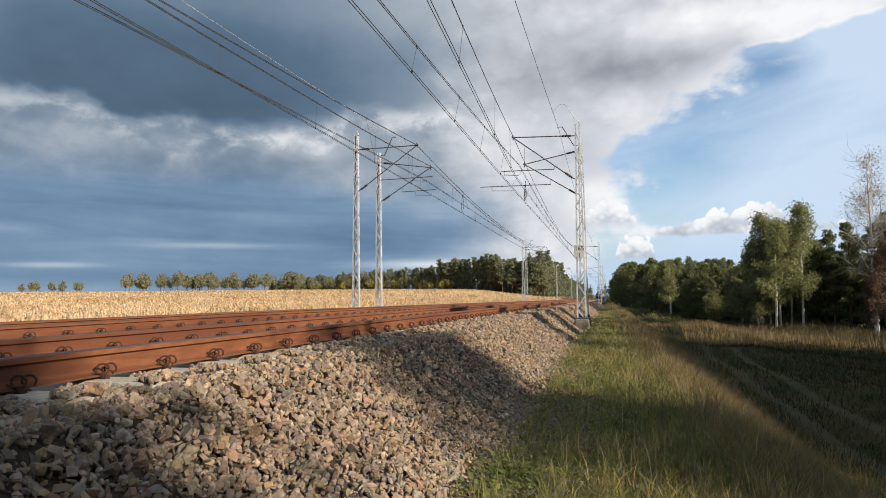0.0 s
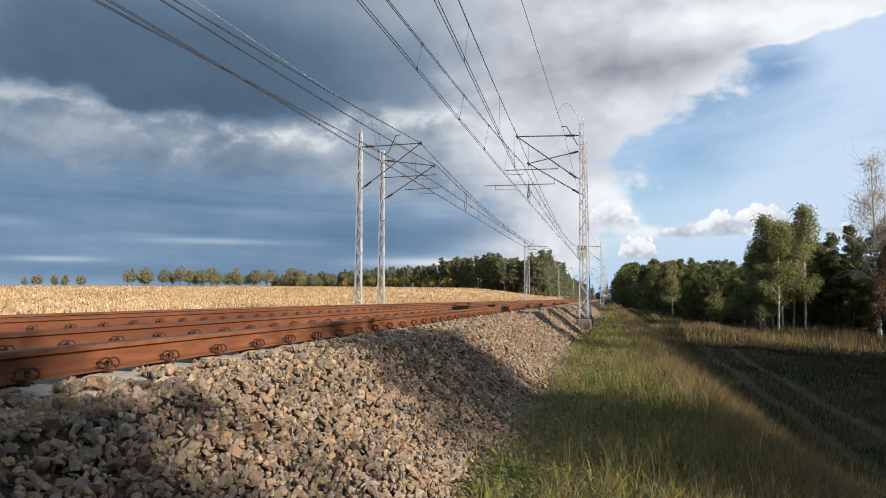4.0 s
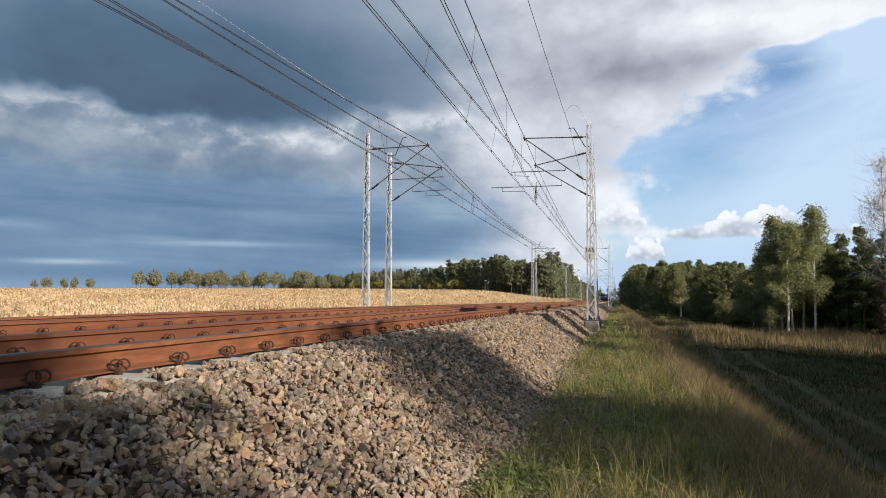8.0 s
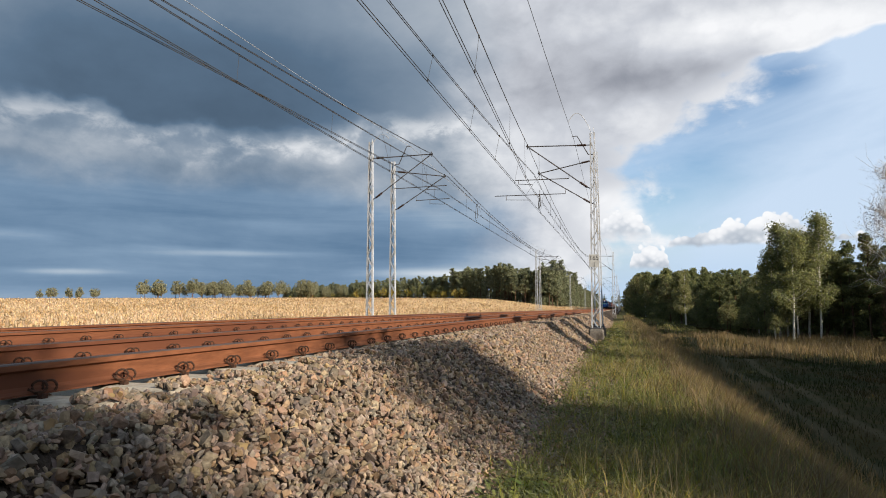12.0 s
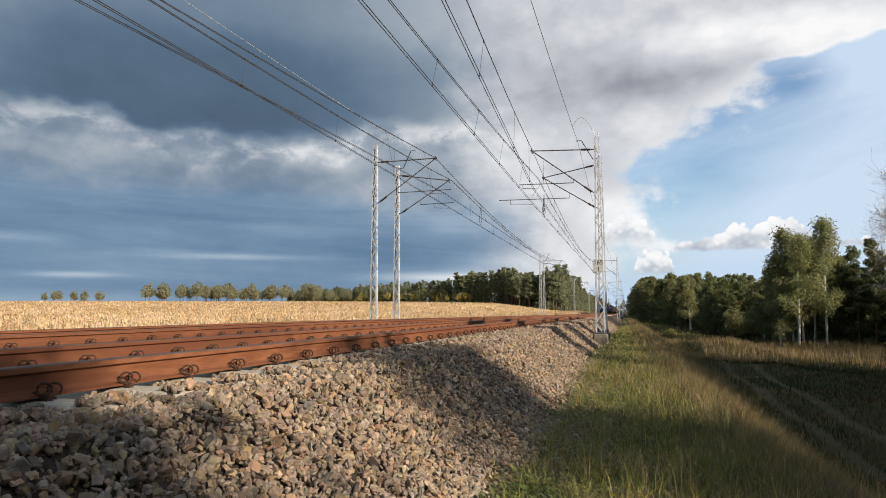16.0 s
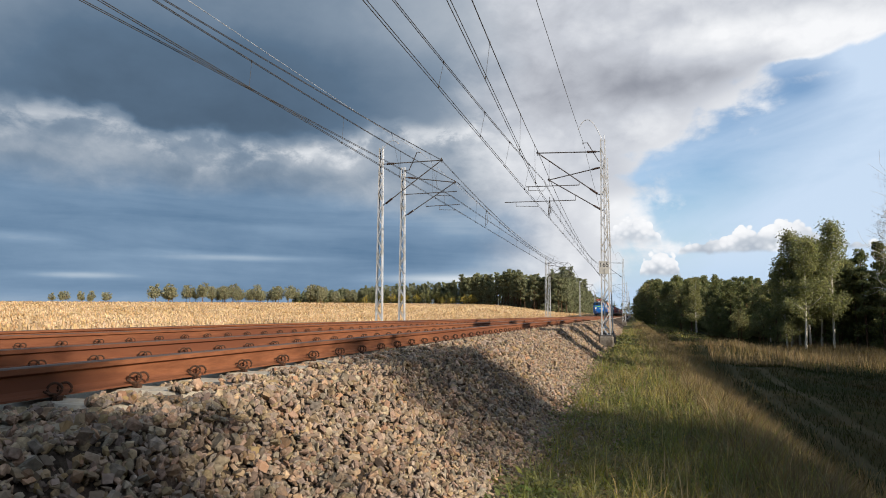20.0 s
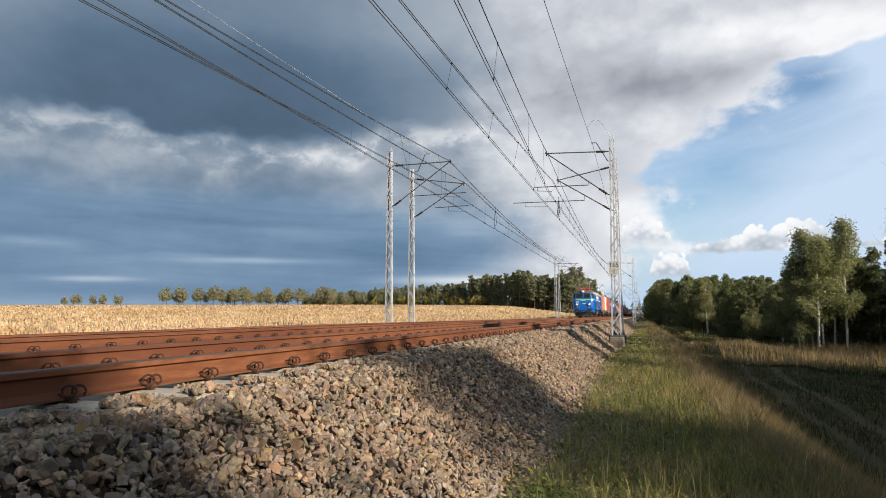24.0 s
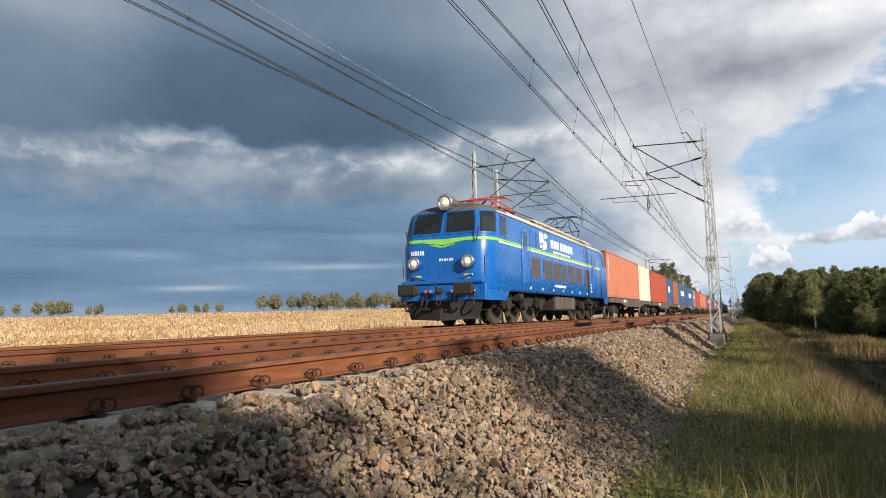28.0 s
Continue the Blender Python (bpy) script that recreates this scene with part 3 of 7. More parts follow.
def sleeper_mesh():
    """A concrete sleeper: sloping flanks, raised rail seats, dished middle, chamfered ends."""
    bm = bmesh.new()
    st = [(-1.25, -0.205), (-1.20, -0.186), (-0.52, -0.186), (-0.30, -0.225), (0.30, -0.225), (0.52, -0.186), (1.20, -0.186), (1.25, -0.205)]
    rings = []
    for x, top in st:
        w = 0.105
        rings.append([bm.verts.new((x, -0.15, -0.42)), bm.verts.new((x, -w - 0.02, top - 0.03)), bm.verts.new((x, -w, top)),
                      bm.verts.new((x, w, top)), bm.verts.new((x, w + 0.02, top - 0.03)), bm.verts.new((x, 0.15, -0.42))])
    for a, b in zip(rings, rings[1:]):
        for k in range(6):
            bm.faces.new((a[k], a[(k + 1) % 6], b[(k + 1) % 6], b[k]))
    bm.faces.new(rings[0])
    bm.faces.new(rings[-1])
    bmesh.ops.recalc_face_normals(bm, faces=bm.faces)
    me = bpy.data.meshes.new("body")
    bm.to_mesh(me)
    bm.free()
    me.materials.append(M["concrete"])
    return me


def clip_mesh(side):
    """A sprung double-loop clip on its cast shoulder, beside the rail foot."""
    t = np.linspace(0, 1, 26)
    a = -0.6 + t * 2 * math.pi * 1.02
    loop1 = np.stack([0.086 + 0.034 * np.sin(a), -0.038 + 0.030 * np.sin(a) + 0.02 * t, -0.158 + 0.042 * (1 - np.cos(a))], -1)
    b = np.linspace(-0.5, 1.25 * math.pi, 16)
    loop2 = np.stack([0.084 - 0.032 * np.cos(b), 0.058 - 0.026 * np.cos(b), -0.120 + 0.042 * np.sin(b)], -1)
    tail = np.array([[0.07, -0.10, -0.125], [0.085, -0.075, -0.14], [0.09, -0.05, -0.146], [0.085, -0.02, -0.15]])
    vs, fs, o = [], [], 0
    for p in (loop1, loop2, tail):
        v, f = tube_arrays(p, 0.0095, 6)
        vs.append(v)
        fs.append(f + o)
        o += len(v)
    c = np.array([[x, y, z] for x in (0.076, 0.110) for y in (-0.024, 0.014) for z in (-0.19, -0.160)])
    vs.append(c)
    fs.append(np.array([[0, 1, 3, 2], [4, 6, 7, 5], [0, 4, 5, 1], [2, 3, 7, 6], [1, 5, 7, 3], [0, 2, 6, 4]]) + o)
    v = np.concatenate(vs)
    v[:-8] = (v[:-8] - (0.085, 0, -0.15)) * (0.85, 0.80, 0.80) + (0.085, 0, -0.15)
    if side < 0:
        v[:, 0] *= -1
        v[:, 1] *= -1
    return mesh_of("spring_clip", v, np.concatenate(fs), M["clip"])


SLEEPER, CLIP_R, CLIP_L = sleeper_mesh(), clip_mesh(1), clip_mesh(-1)


def make_sleepers(centre, phase, first, last, group):
    for k in range(first, last):
        y = phase + 0.6 * k
        s = thing("concrete_sleeper", "pale weathered concrete sleeper with rusty spring clips", "sleeper", group,
                  at=pose(centre, y, float(grade(y)) - 0.004 + RNG.normal(0, 0.002), 0, 0, RNG.normal(0, 0.25)))
        child("body", SLEEPER, s)
        for rail in (-0.7535, 0.7535):
            child("spring_clip", CLIP_R, s, at=pose(rail, 0, 0))
            child("spring_clip", CLIP_L, s, at=pose(rail, 0, 0))


make_sleepers(NEAR, 0.0, -16, 80, "sleepers of the near track")
make_sleepers(FAR, 0.2, -12, 80, "sleepers of the far track")


def far_sleepers():
    """Sleepers farther along both tracks, joined."""
    def arrays(me):
        v = np.zeros(len(me.vertices) * 3, np.float32)
        me.vertices.foreach_get("co", v)
        me.calc_loop_triangles()
        f = np.zeros(len(me.loop_triangles) * 3, np.int32)
        me.loop_triangles.foreach_get("vertices", f)
        return v.reshape(-1, 3), f.reshape(-1, 3)
    v0, f0 = arrays(SLEEPER)
    vs, fs, o = [], [], 0
    for c, ph in ((NEAR, 0.0), (FAR, 0.2)):
        for k in range(80, 420):
            y = ph + 0.6 * k
            vs.append(v0 + np.array([c, y, float(grade(y)) - 0.004]))
            fs.append(f0 + o)
            o += len(v0)
    ob = new("far_sleepers", mesh_of("far_sleepers", np.concatenate(vs), np.concatenate(fs), M["concrete"]))
    tagged(ob, "long row of pale concrete sleepers under rusty rails", "sleepers", kind="stuff")


far_sleepers()

# ---- overhead line ----
def channel_leg(h, x0, x1, flip):
    """A steel channel that leans in slightly from its foot at x0 to its head at x1."""
    bm = bmesh.new()
    d, w, t = 0.075, 0.055, 0.008
    sec = [(0, -d), (0, d), (-w, d), (-w, d - t), (-t, d - t), (-t, -d + t), (-w, -d + t), (-w, -d)]
    if flip:
        sec = [(-a, b) for a, b in sec]
    lo = [bm.verts.new((x0 + a, b, 0)) for a, b in sec]
    hi = [bm.verts.new((x1 + a, b, h)) for a, b in sec]
    for k in range(8):
        bm.faces.new((lo[k], lo[(k + 1) % 8], hi[(k + 1) % 8], hi[k]))
    bm.faces.new(lo)
    bm.faces.new(hi)
    return bm


def lacing_bar(a, b, y):
    bm = bmesh.new()
    a, b = Vector(a), Vector(b)
    d = (b - a).normalized()
    s = Vector((-d.z, 0, d.x)) * 0.019
    n = Vector((0, 0.006, 0))
    o = Vector((0, y, 0))
    vs = [bm.verts.new(p + o + q + w) for p in (a, b) for q in (s, -s) for w in (n, -n)]
    for f in ((0, 1, 3, 2), (4, 6, 7, 5), (0, 4, 5, 1), (2, 3, 7, 6), (1, 5, 7, 3), (0, 2, 6, 4)):
        bm.faces.new([vs[k] for k in f])
    return bm


def make_mast(x, y, top, base, label, w0=0.36, w1=0.19, step=0.52):
    """A lattice mast of two channels joined by zigzag lacing, on a concrete foot. Returns the thing; its origin is at the foot."""
    g = float(grade(y))
    m = thing("lattice_mast", label, "mast", "overhead line masts", at=pose(x, y, base + g))
    h = top - base
    part("leg", channel_leg(h, w0 / 2, w1 / 2, False), M["steel"], m)
    part("leg", channel_leg(h, -w0 / 2, -w1 / 2, True), M["steel"], m)
    for side in (-0.078, 0.078):
        z, s = 0.25, 1
        while z + step < h - 0.1:
            wa, wb = [w0 / 2 + (w1 / 2 - w0 / 2) * q / h - 0.02 for q in (z, z + step)]
            part("lacing_bar", lacing_bar((s * wa, 0, z), (-s * wb, 0, z + step), side), M["steel"], m)
            s, z = -s, z + step
    bm = bmesh.new()
    box(bm, (-0.29, -0.27, -0.75), (0.29, 0.27, 0.34), 0.05)
    part("footing", bm, M["footing"], m, "stained dark concrete footing")
    bm = bmesh.new()
    box(bm, (-0.25, -0.2, 0.34), (0.25, 0.2, 0.39), 0.01)
    for sx in (-0.2, 0.2):
        for sy in (-0.14, 0.14):
            lathe(bm, [(0.39, 0.022), (0.47, 0.022), (0.48, 0.01)], "Z", 6, (sx, sy, 0))
    part("base_plate", bm, M["dark_steel"], m)
    return m


def rod(name, a, b, r, material, parent, label="", sides=8):
    return tubes(name, [np.array([a, (np.array(a) + np.array(b)) / 2, b])], r, material, parent, sides, label)


def insulator(parent, a, b):
    """A ribbed insulator between two points."""
    a, b = np.array(a, float), np.array(b, float)
    t = np.linspace(0, 1, 19)
    r = 0.028 + 0.030 * (np.arange(19) % 2)
    r[0] = r[-1] = 0.02
    return tubes("insulator", [a[None] + t[:, None] * (b - a)[None]], [r], M["insulator"], parent, 10)


def bracket(mast, side, ztop, zdiag, tip, reg, arm):
    """A hinged cantilever: top tube and strut with insulators, registration tube and steady arm. Heights and places in the mast's space."""
    sx = 0.14 * side
    tip = np.array([tip[0], 0.0, tip[1]])
    for name, z in (("top_tube", ztop), ("strut", zdiag)):
        a = np.array([sx, 0.0, z])
        n = (tip - a) / np.linalg.norm(tip - a)
        rod("hinge", (sx * 0.4, 0, z), a + n * 0.12, 0.022, M["dark_steel"], mast)
        insulator(mast, a + n * 0.12, a + n * 0.50)
        rod(name, a + n * 0.5, tip + n * 0.06, 0.024, M["dark_steel"], mast)
    rod("clamp", tip + (0, -0.05, 0.10), tip + (0, 0.05, -0.10), 0.022, M["dark_steel"], mast)
    (x0, x1, zr) = reg
    rod("registration_tube", (x0, 0, zr), (x1, 0, zr + 0.03), 0.018, M["dark_steel"], mast)
    d = np.array([sx, 0, zdiag])
    f = min(0.9, max(0.1, (x0 - d[0]) / (tip[0] - d[0])))
    top = d + (tip - d) * f
    rod("hanger", (x0, 0, zr), top, 0.010, M["dark_steel"], mast)
    q = x0 + (x1 - x0) * 0.55
    ft = min(0.98, max(0.1, (q - d[0]) / (tip[0] - d[0])))
    rod("hanger", (q, 0, zr + 0.01), d + (tip - d) * ft, 0.005, M["wire"], mast)
    xa, xb, zc = arm
    rod("drop_bracket", (xa, 0, zr + 0.02), (xa, 0, zc + 0.03), 0.012, M["dark_steel"], mast)
    rod("steady_arm", (xa, 0, zc + 0.05), (xb, 0, zc), 0.012, M["dark_steel"], mast)


def wire_arm(mast, side, z, out, up):
    """A small cranked arm that carries the earth wire."""
    p = np.array([[0.05 * side, 0, z], [0.30 * side, 0, z], [(out - 0.22 * abs(side)) if side > 0 else out + 0.22, 0, z + up], [out, 0, z + up], [out, 0, z + up - 0.10]])
    tubes("wire_arm", [p], 0.022, M["dark_steel"], mast, 6)


def loop_lead(mast, z, reach, high):
    """A springy bonding lead that arches from the mast head to the earth wire."""
    t = np.linspace(0, 1, 20)
    p = np.stack([reach * t, 0 * t, z + high * np.sin(t * math.pi * 0.80) * 1.1], -1)
    tubes("bonding_lead", [p], 0.013, M["steel"], mast, 5)
    rod("spike", (0.06, 0, z - 0.35), (0.06, 0, z + 0.28), 0.012, M["steel"], mast)


LM, RM = -7.65, 2.12
mast_text = "grey galvanised lattice mast with hinged bracket, beside the track"


def make_pair(yl_a, yl_b, yr_a, yr_b, plate=False):
    """Overlapping masts of both tracks: heights are over the rail heads."""
    for y, top, zt, zd, tip, reg, arm in ((yl_a, 7.75, 7.0, 5.12, (-4.80, 7.02), (-6.55, -4.10, 5.56), (-5.0, -4.35, 5.40)),
                                          (yl_b, 7.50, 7.0, 5.07, (-5.00, 6.62), (-6.45, -4.75, 5.50), (-5.75, -4.95, 5.26))):
        m = make_mast(LM, y, top, -1.3, mast_text)
        b = -1.3
        bracket(m, 1, zt - b, zd - b, (tip[0] - LM, tip[1] - b), (reg[0] - LM, reg[1] - LM, reg[2] - b), (arm[0] - LM, arm[1] - LM, arm[2] - b))
        if y == yl_b:
            wire_arm(m, 1, 7.36 - b, 0.92, 0.86)
        else:
            loop_lead(m, 7.6 - b, 0.85, 0.42)
    for y, top, zt, zd, tip, reg, arm in ((yr_a, 7.45, 6.95, 5.12, (-0.55, 7.05), (1.15, -1.08, 5.60), (-0.95, -0.35, 5.42)),
                                          (yr_b, 7.35, 6.98, 4.95, (-0.45, 6.50), (0.75, -2.55, 5.50), (-2.0, -0.95, 5.28))):
        if y is None:
            continue
        m = make_mast(RM, y, top, -0.92, mast_text, w0=0.40, w1=0.21)
        b = -0.92
        bracket(m, -1, zt - b, zd - b, (tip[0] - RM, tip[1] - b), (reg[0] - RM, reg[1] - RM, reg[2] - b), (arm[0] - RM, arm[1] - RM, arm[2] - b))
        if y == yr_a:
            loop_lead(m, 7.40 - b, -0.98, 0.85)
            if plate:
                kilometre_plate(m, 2.15 - b)
        else:
            wire_arm(m, -1, 7.25 - b, -1.02, 0.90)


def kilometre_plate(mast, z):
    """White enamel distance plate with its figures."""
    bm = bmesh.new()
    box(bm, (-0.23, -0.125, z - 0.25), (0.17, -0.105, z + 0.27), 0.006)
    p = part("distance_plate", bm, M["plate"], mast, "white plate with black figures")
    for text, dz, size in (("165", 0.04, 0.25), ("1", -0.23, 0.25)):
        c = bpy.data.curves.new("figures", "FONT")
        c.body, c.size, c.align_x, c.extrude = text, size, "CENTER", 0.002
        c.materials.append(M["ink"])
        child("figures", c, p, at=pose(-0.03, -0.128, z + dz, 90, 0, 0))


make_pair(24.05, 27.0, 24.0, 27.0, plate=True)
make_pair(82.5, 86.2, 83.5, None)
make_pair(-34.0, -31.0, -34.0, -31.0)
for ym in (140.0, 198.0, 256.0, 314.0):
    m1 = make_mast(LM, ym, 7.5, -1.3, mast_text)
    bracket(m1, 1, 8.3, 6.4, (2.8, 8.0), (1.1, 2.9, 6.8), (1.9, 2.6, 6.6))
    m2 = make_mast(RM, ym + 1, 7.4, -0.92, mast_text)
    bracket(m2, -1, 7.9, 6.0, (-2.7, 7.6), (-1.1, -2.9, 6.4), (-2.9, -2.3, 6.2))


def sag(y0, z0, y1, z1, dip, x0, x1, n=26):
    t = np.linspace(0, 1, n)
    y = y0 + (y1 - y0) * t
    return np.stack([x0 + (x1 - x0) * t, y, z0 + (z1 - z0) * t - 4 * dip * t * (1 - t) + grade(y)], -1)


def catenary(label, carriers, contacts, stops, dips, drop_y, twin_carry):
    """Carrying wire over the brackets, contact wires below, droppers between: one thing. Rows of (x, z) at the stops."""
    c = thing("catenary", label, "overhead wire", "overhead wires")
    up, low = [], []
    for k in range(len(stops) - 1):
        for o in ((-0.02, 0.02) if twin_carry else (0.0,)):
            up.append(sag(stops[k], carriers[k][1], stops[k + 1], carriers[k + 1][1], dips[k], carriers[k][0] + o, carriers[k + 1][0] + o))
        for o in (-0.03, 0.03):
            low.append(sag(stops[k], contacts[k][1], stops[k + 1], contacts[k + 1][1], 0.05, contacts[k][0] + o, contacts[k + 1][0] + o))
    tubes("carrying_wire", up, 0.0115 if not twin_carry else 0.0085, M["wire"], c, 5)
    tubes("contact_wire", low, 0.0085, M["wire"], c, 5)

    def at(rows, y, dip):
        k = max(j for j in range(len(stops) - 1) if stops[j] <= y)
        t = (y - stops[k]) / (stops[k + 1] - stops[k])
        d = dips[k] if dip else 0.05
        return np.array([rows[k][0] + (rows[k + 1][0] - rows[k][0]) * t, y, rows[k][1] + (rows[k + 1][1] - rows[k][1]) * t - 4 * d * t * (1 - t) + float(grade(y))])
    for y in drop_y:
        a, b = at(carriers, y, True), at(contacts, y, False)
        d = tubes("dropper", [np.array([a, (a + b) / 2, b])], 0.0045, M["wire"], c, 4)
        for p, w in ((a, 0.03), (b, 0.035)):
            tubes("dropper_clamp", [np.array([p + (0, 0, w), p, p - (0, 0, w)])], 0.016, M["wire"], d, 6)
    return at


S_A, S_B = [-34.0, 24.0, 83.0, 140.0, 198.0, 256.0, 314.0, 600.0], [-31.0, 27.0, 86.2, 140.0, 198.0, 256.0, 314.0, 600.0]
D_A, D_B = [1.25, 1.2, 1.2, 1.2, 1.2, 1.2, 3.0], [0.88, 1.0, 1.1, 1.2, 1.2, 1.2, 3.0]
wire_text = "dark sagging carrying wire with droppers and twin contact wires"
far_drop = [33.0 + 6.4 * k for k in range(24)]
# near track: the anchored line that swings in from the mast row, then the running line
catenary(wire_text, [(2.9, 7.1), (-0.54, 7.10), (-0.75, 7.0), (-0.95, 7.0), (-0.55, 7.0), (-0.95, 7.0), (-0.55, 7.0), (-0.75, 7.0)],
         [(2.35, 5.6), (-0.50, 5.43), (-0.9, 5.5), (-0.95, 5.4), (-0.55, 5.4), (-0.95, 5.4), (-0.55, 5.4), (-0.75, 5.4)], S_A, D_A, [4.2, 10.6, 17.0, 22.3] + far_drop, False)
catenary(wire_text, [(-0.80, 6.5), (-0.70, 6.5), (-0.6, 7.0)], [(-0.68, 5.27), (-0.91, 5.27), (-0.6, 5.3)], S_B[:3], D_B[:2], [5.8, 10.35, 14.5, 18.3, 22.6] + [31.0 + 6.4 * k for k in range(8)], True)
# far track
catenary(wire_text, [(-7.4, 7.2), (-4.80, 7.02), (-4.6, 7.0), (-4.95, 7.0), (-4.55, 7.0), (-4.95, 7.0), (-4.55, 7.0), (-4.75, 7.0)],
         [(-8.0, 5.6), (-4.40, 5.43), (-4.5, 5.5), (-4.95, 5.4), (-4.55, 5.4), (-4.95, 5.4), (-4.55, 5.4), (-4.75, 5.4)], S_A, [0.85] + D_A[1:], [18.5, 22.5] + far_drop, True)
catenary(wire_text, [(-4.72, 6.6), (-4.85, 6.6), (-4.9, 7.0)], [(-4.75, 5.22), (-4.90, 5.24), (-4.9, 5.3)], S_B[:3], [0.95, 1.0], [4.6, 9.2, 14.0, 18.9, 23.5] + [31.0 + 6.4 * k for k in range(8)], True)
for x, z, dip in ((1.16, 8.08, 0.72), (-6.73, 8.2, 0.75)):
    w = thing("earth_wire", "single thin bright earth wire strung along the masts", "overhead wire", "overhead wires")
    tubes("wire", [sag(a, z, b, z, dip, x, x) for a, b in zip(S_B, S_B[1:])], 0.008, M["wire"] if x > 0 else M["bright_wire"], w, 5)


def jumper(x, y, z, h):
    """A slack tear-shaped jumper that joins two wires."""
    t = np.linspace(0, 1, 22)
    a = t * 2 * math.pi
    p = np.stack([x + 0.02 * np.sin(a * 2), y + 0.35 * np.sin(a) * (0.4 + 0.6 * t), z + h * 0.5 * (1 - np.cos(a)) - 0.15 * t], -1)
    j = thing("jumper_wire", "slack black jumper loop hanging between the wires", "overhead wire", "jumpers")
    tubes("loop", [p], 0.014, M["wire"], j, 6)


jumper(-4.85, 33.5, 5.35, 0.95)
jumper(-0.72, 29.5, 5.28, 0.9)
jumper(-0.80, 29.9, 5.30, 0.7)

# ---- plants ----
def leaves(centres, radii, per, size, rng, squash=1.0, droop=0.0):
    """Small leaf quads scattered through clumps."""
    c = np.repeat(centres, per, axis=0)
    r = np.repeat(radii, per)
    n = len(c)
    d = rng.normal(size=(n, 3))
    d /= np.linalg.norm(d, axis=1)[:, None]
    p = c + d * (r * rng.uniform(0.25, 1.0, n) ** 0.55)[:, None] * np.array([1, 1, squash])
    p[:, 2] -= droop * rng.uniform(0, 1, n)
    a = rng.normal(size=(n, 3))
    a /= np.linalg.norm(a, axis=1)[:, None]
    b = np.cross(a, rng.normal(size=(n, 3)))
    b /= np.linalg.norm(b, axis=1)[:, None]
    s = (size * rng.uniform(0.6, 1.4, n))[:, None]
    v = np.stack([p - a * s, p - b * s * 0.45, p + a * s, p + b * s * 0.45], 1).reshape(-1, 3)
    return v, np.arange(4 * n).reshape(-1, 4)


def limb(rng, a, b, r0, r1, bend=0.12, n=6):
    t = np.linspace(0, 1, n)[:, None]
    a, b = np.array(a, float), np.array(b, float)
    p = a + (b - a) * t
    w = rng.normal(0, bend, 3) * np.linalg.norm(b - a)
    p = p + np.sin(t * math.pi) * w * 0.5
    return p, r0 + (r1 - r0) * t[:, 0]


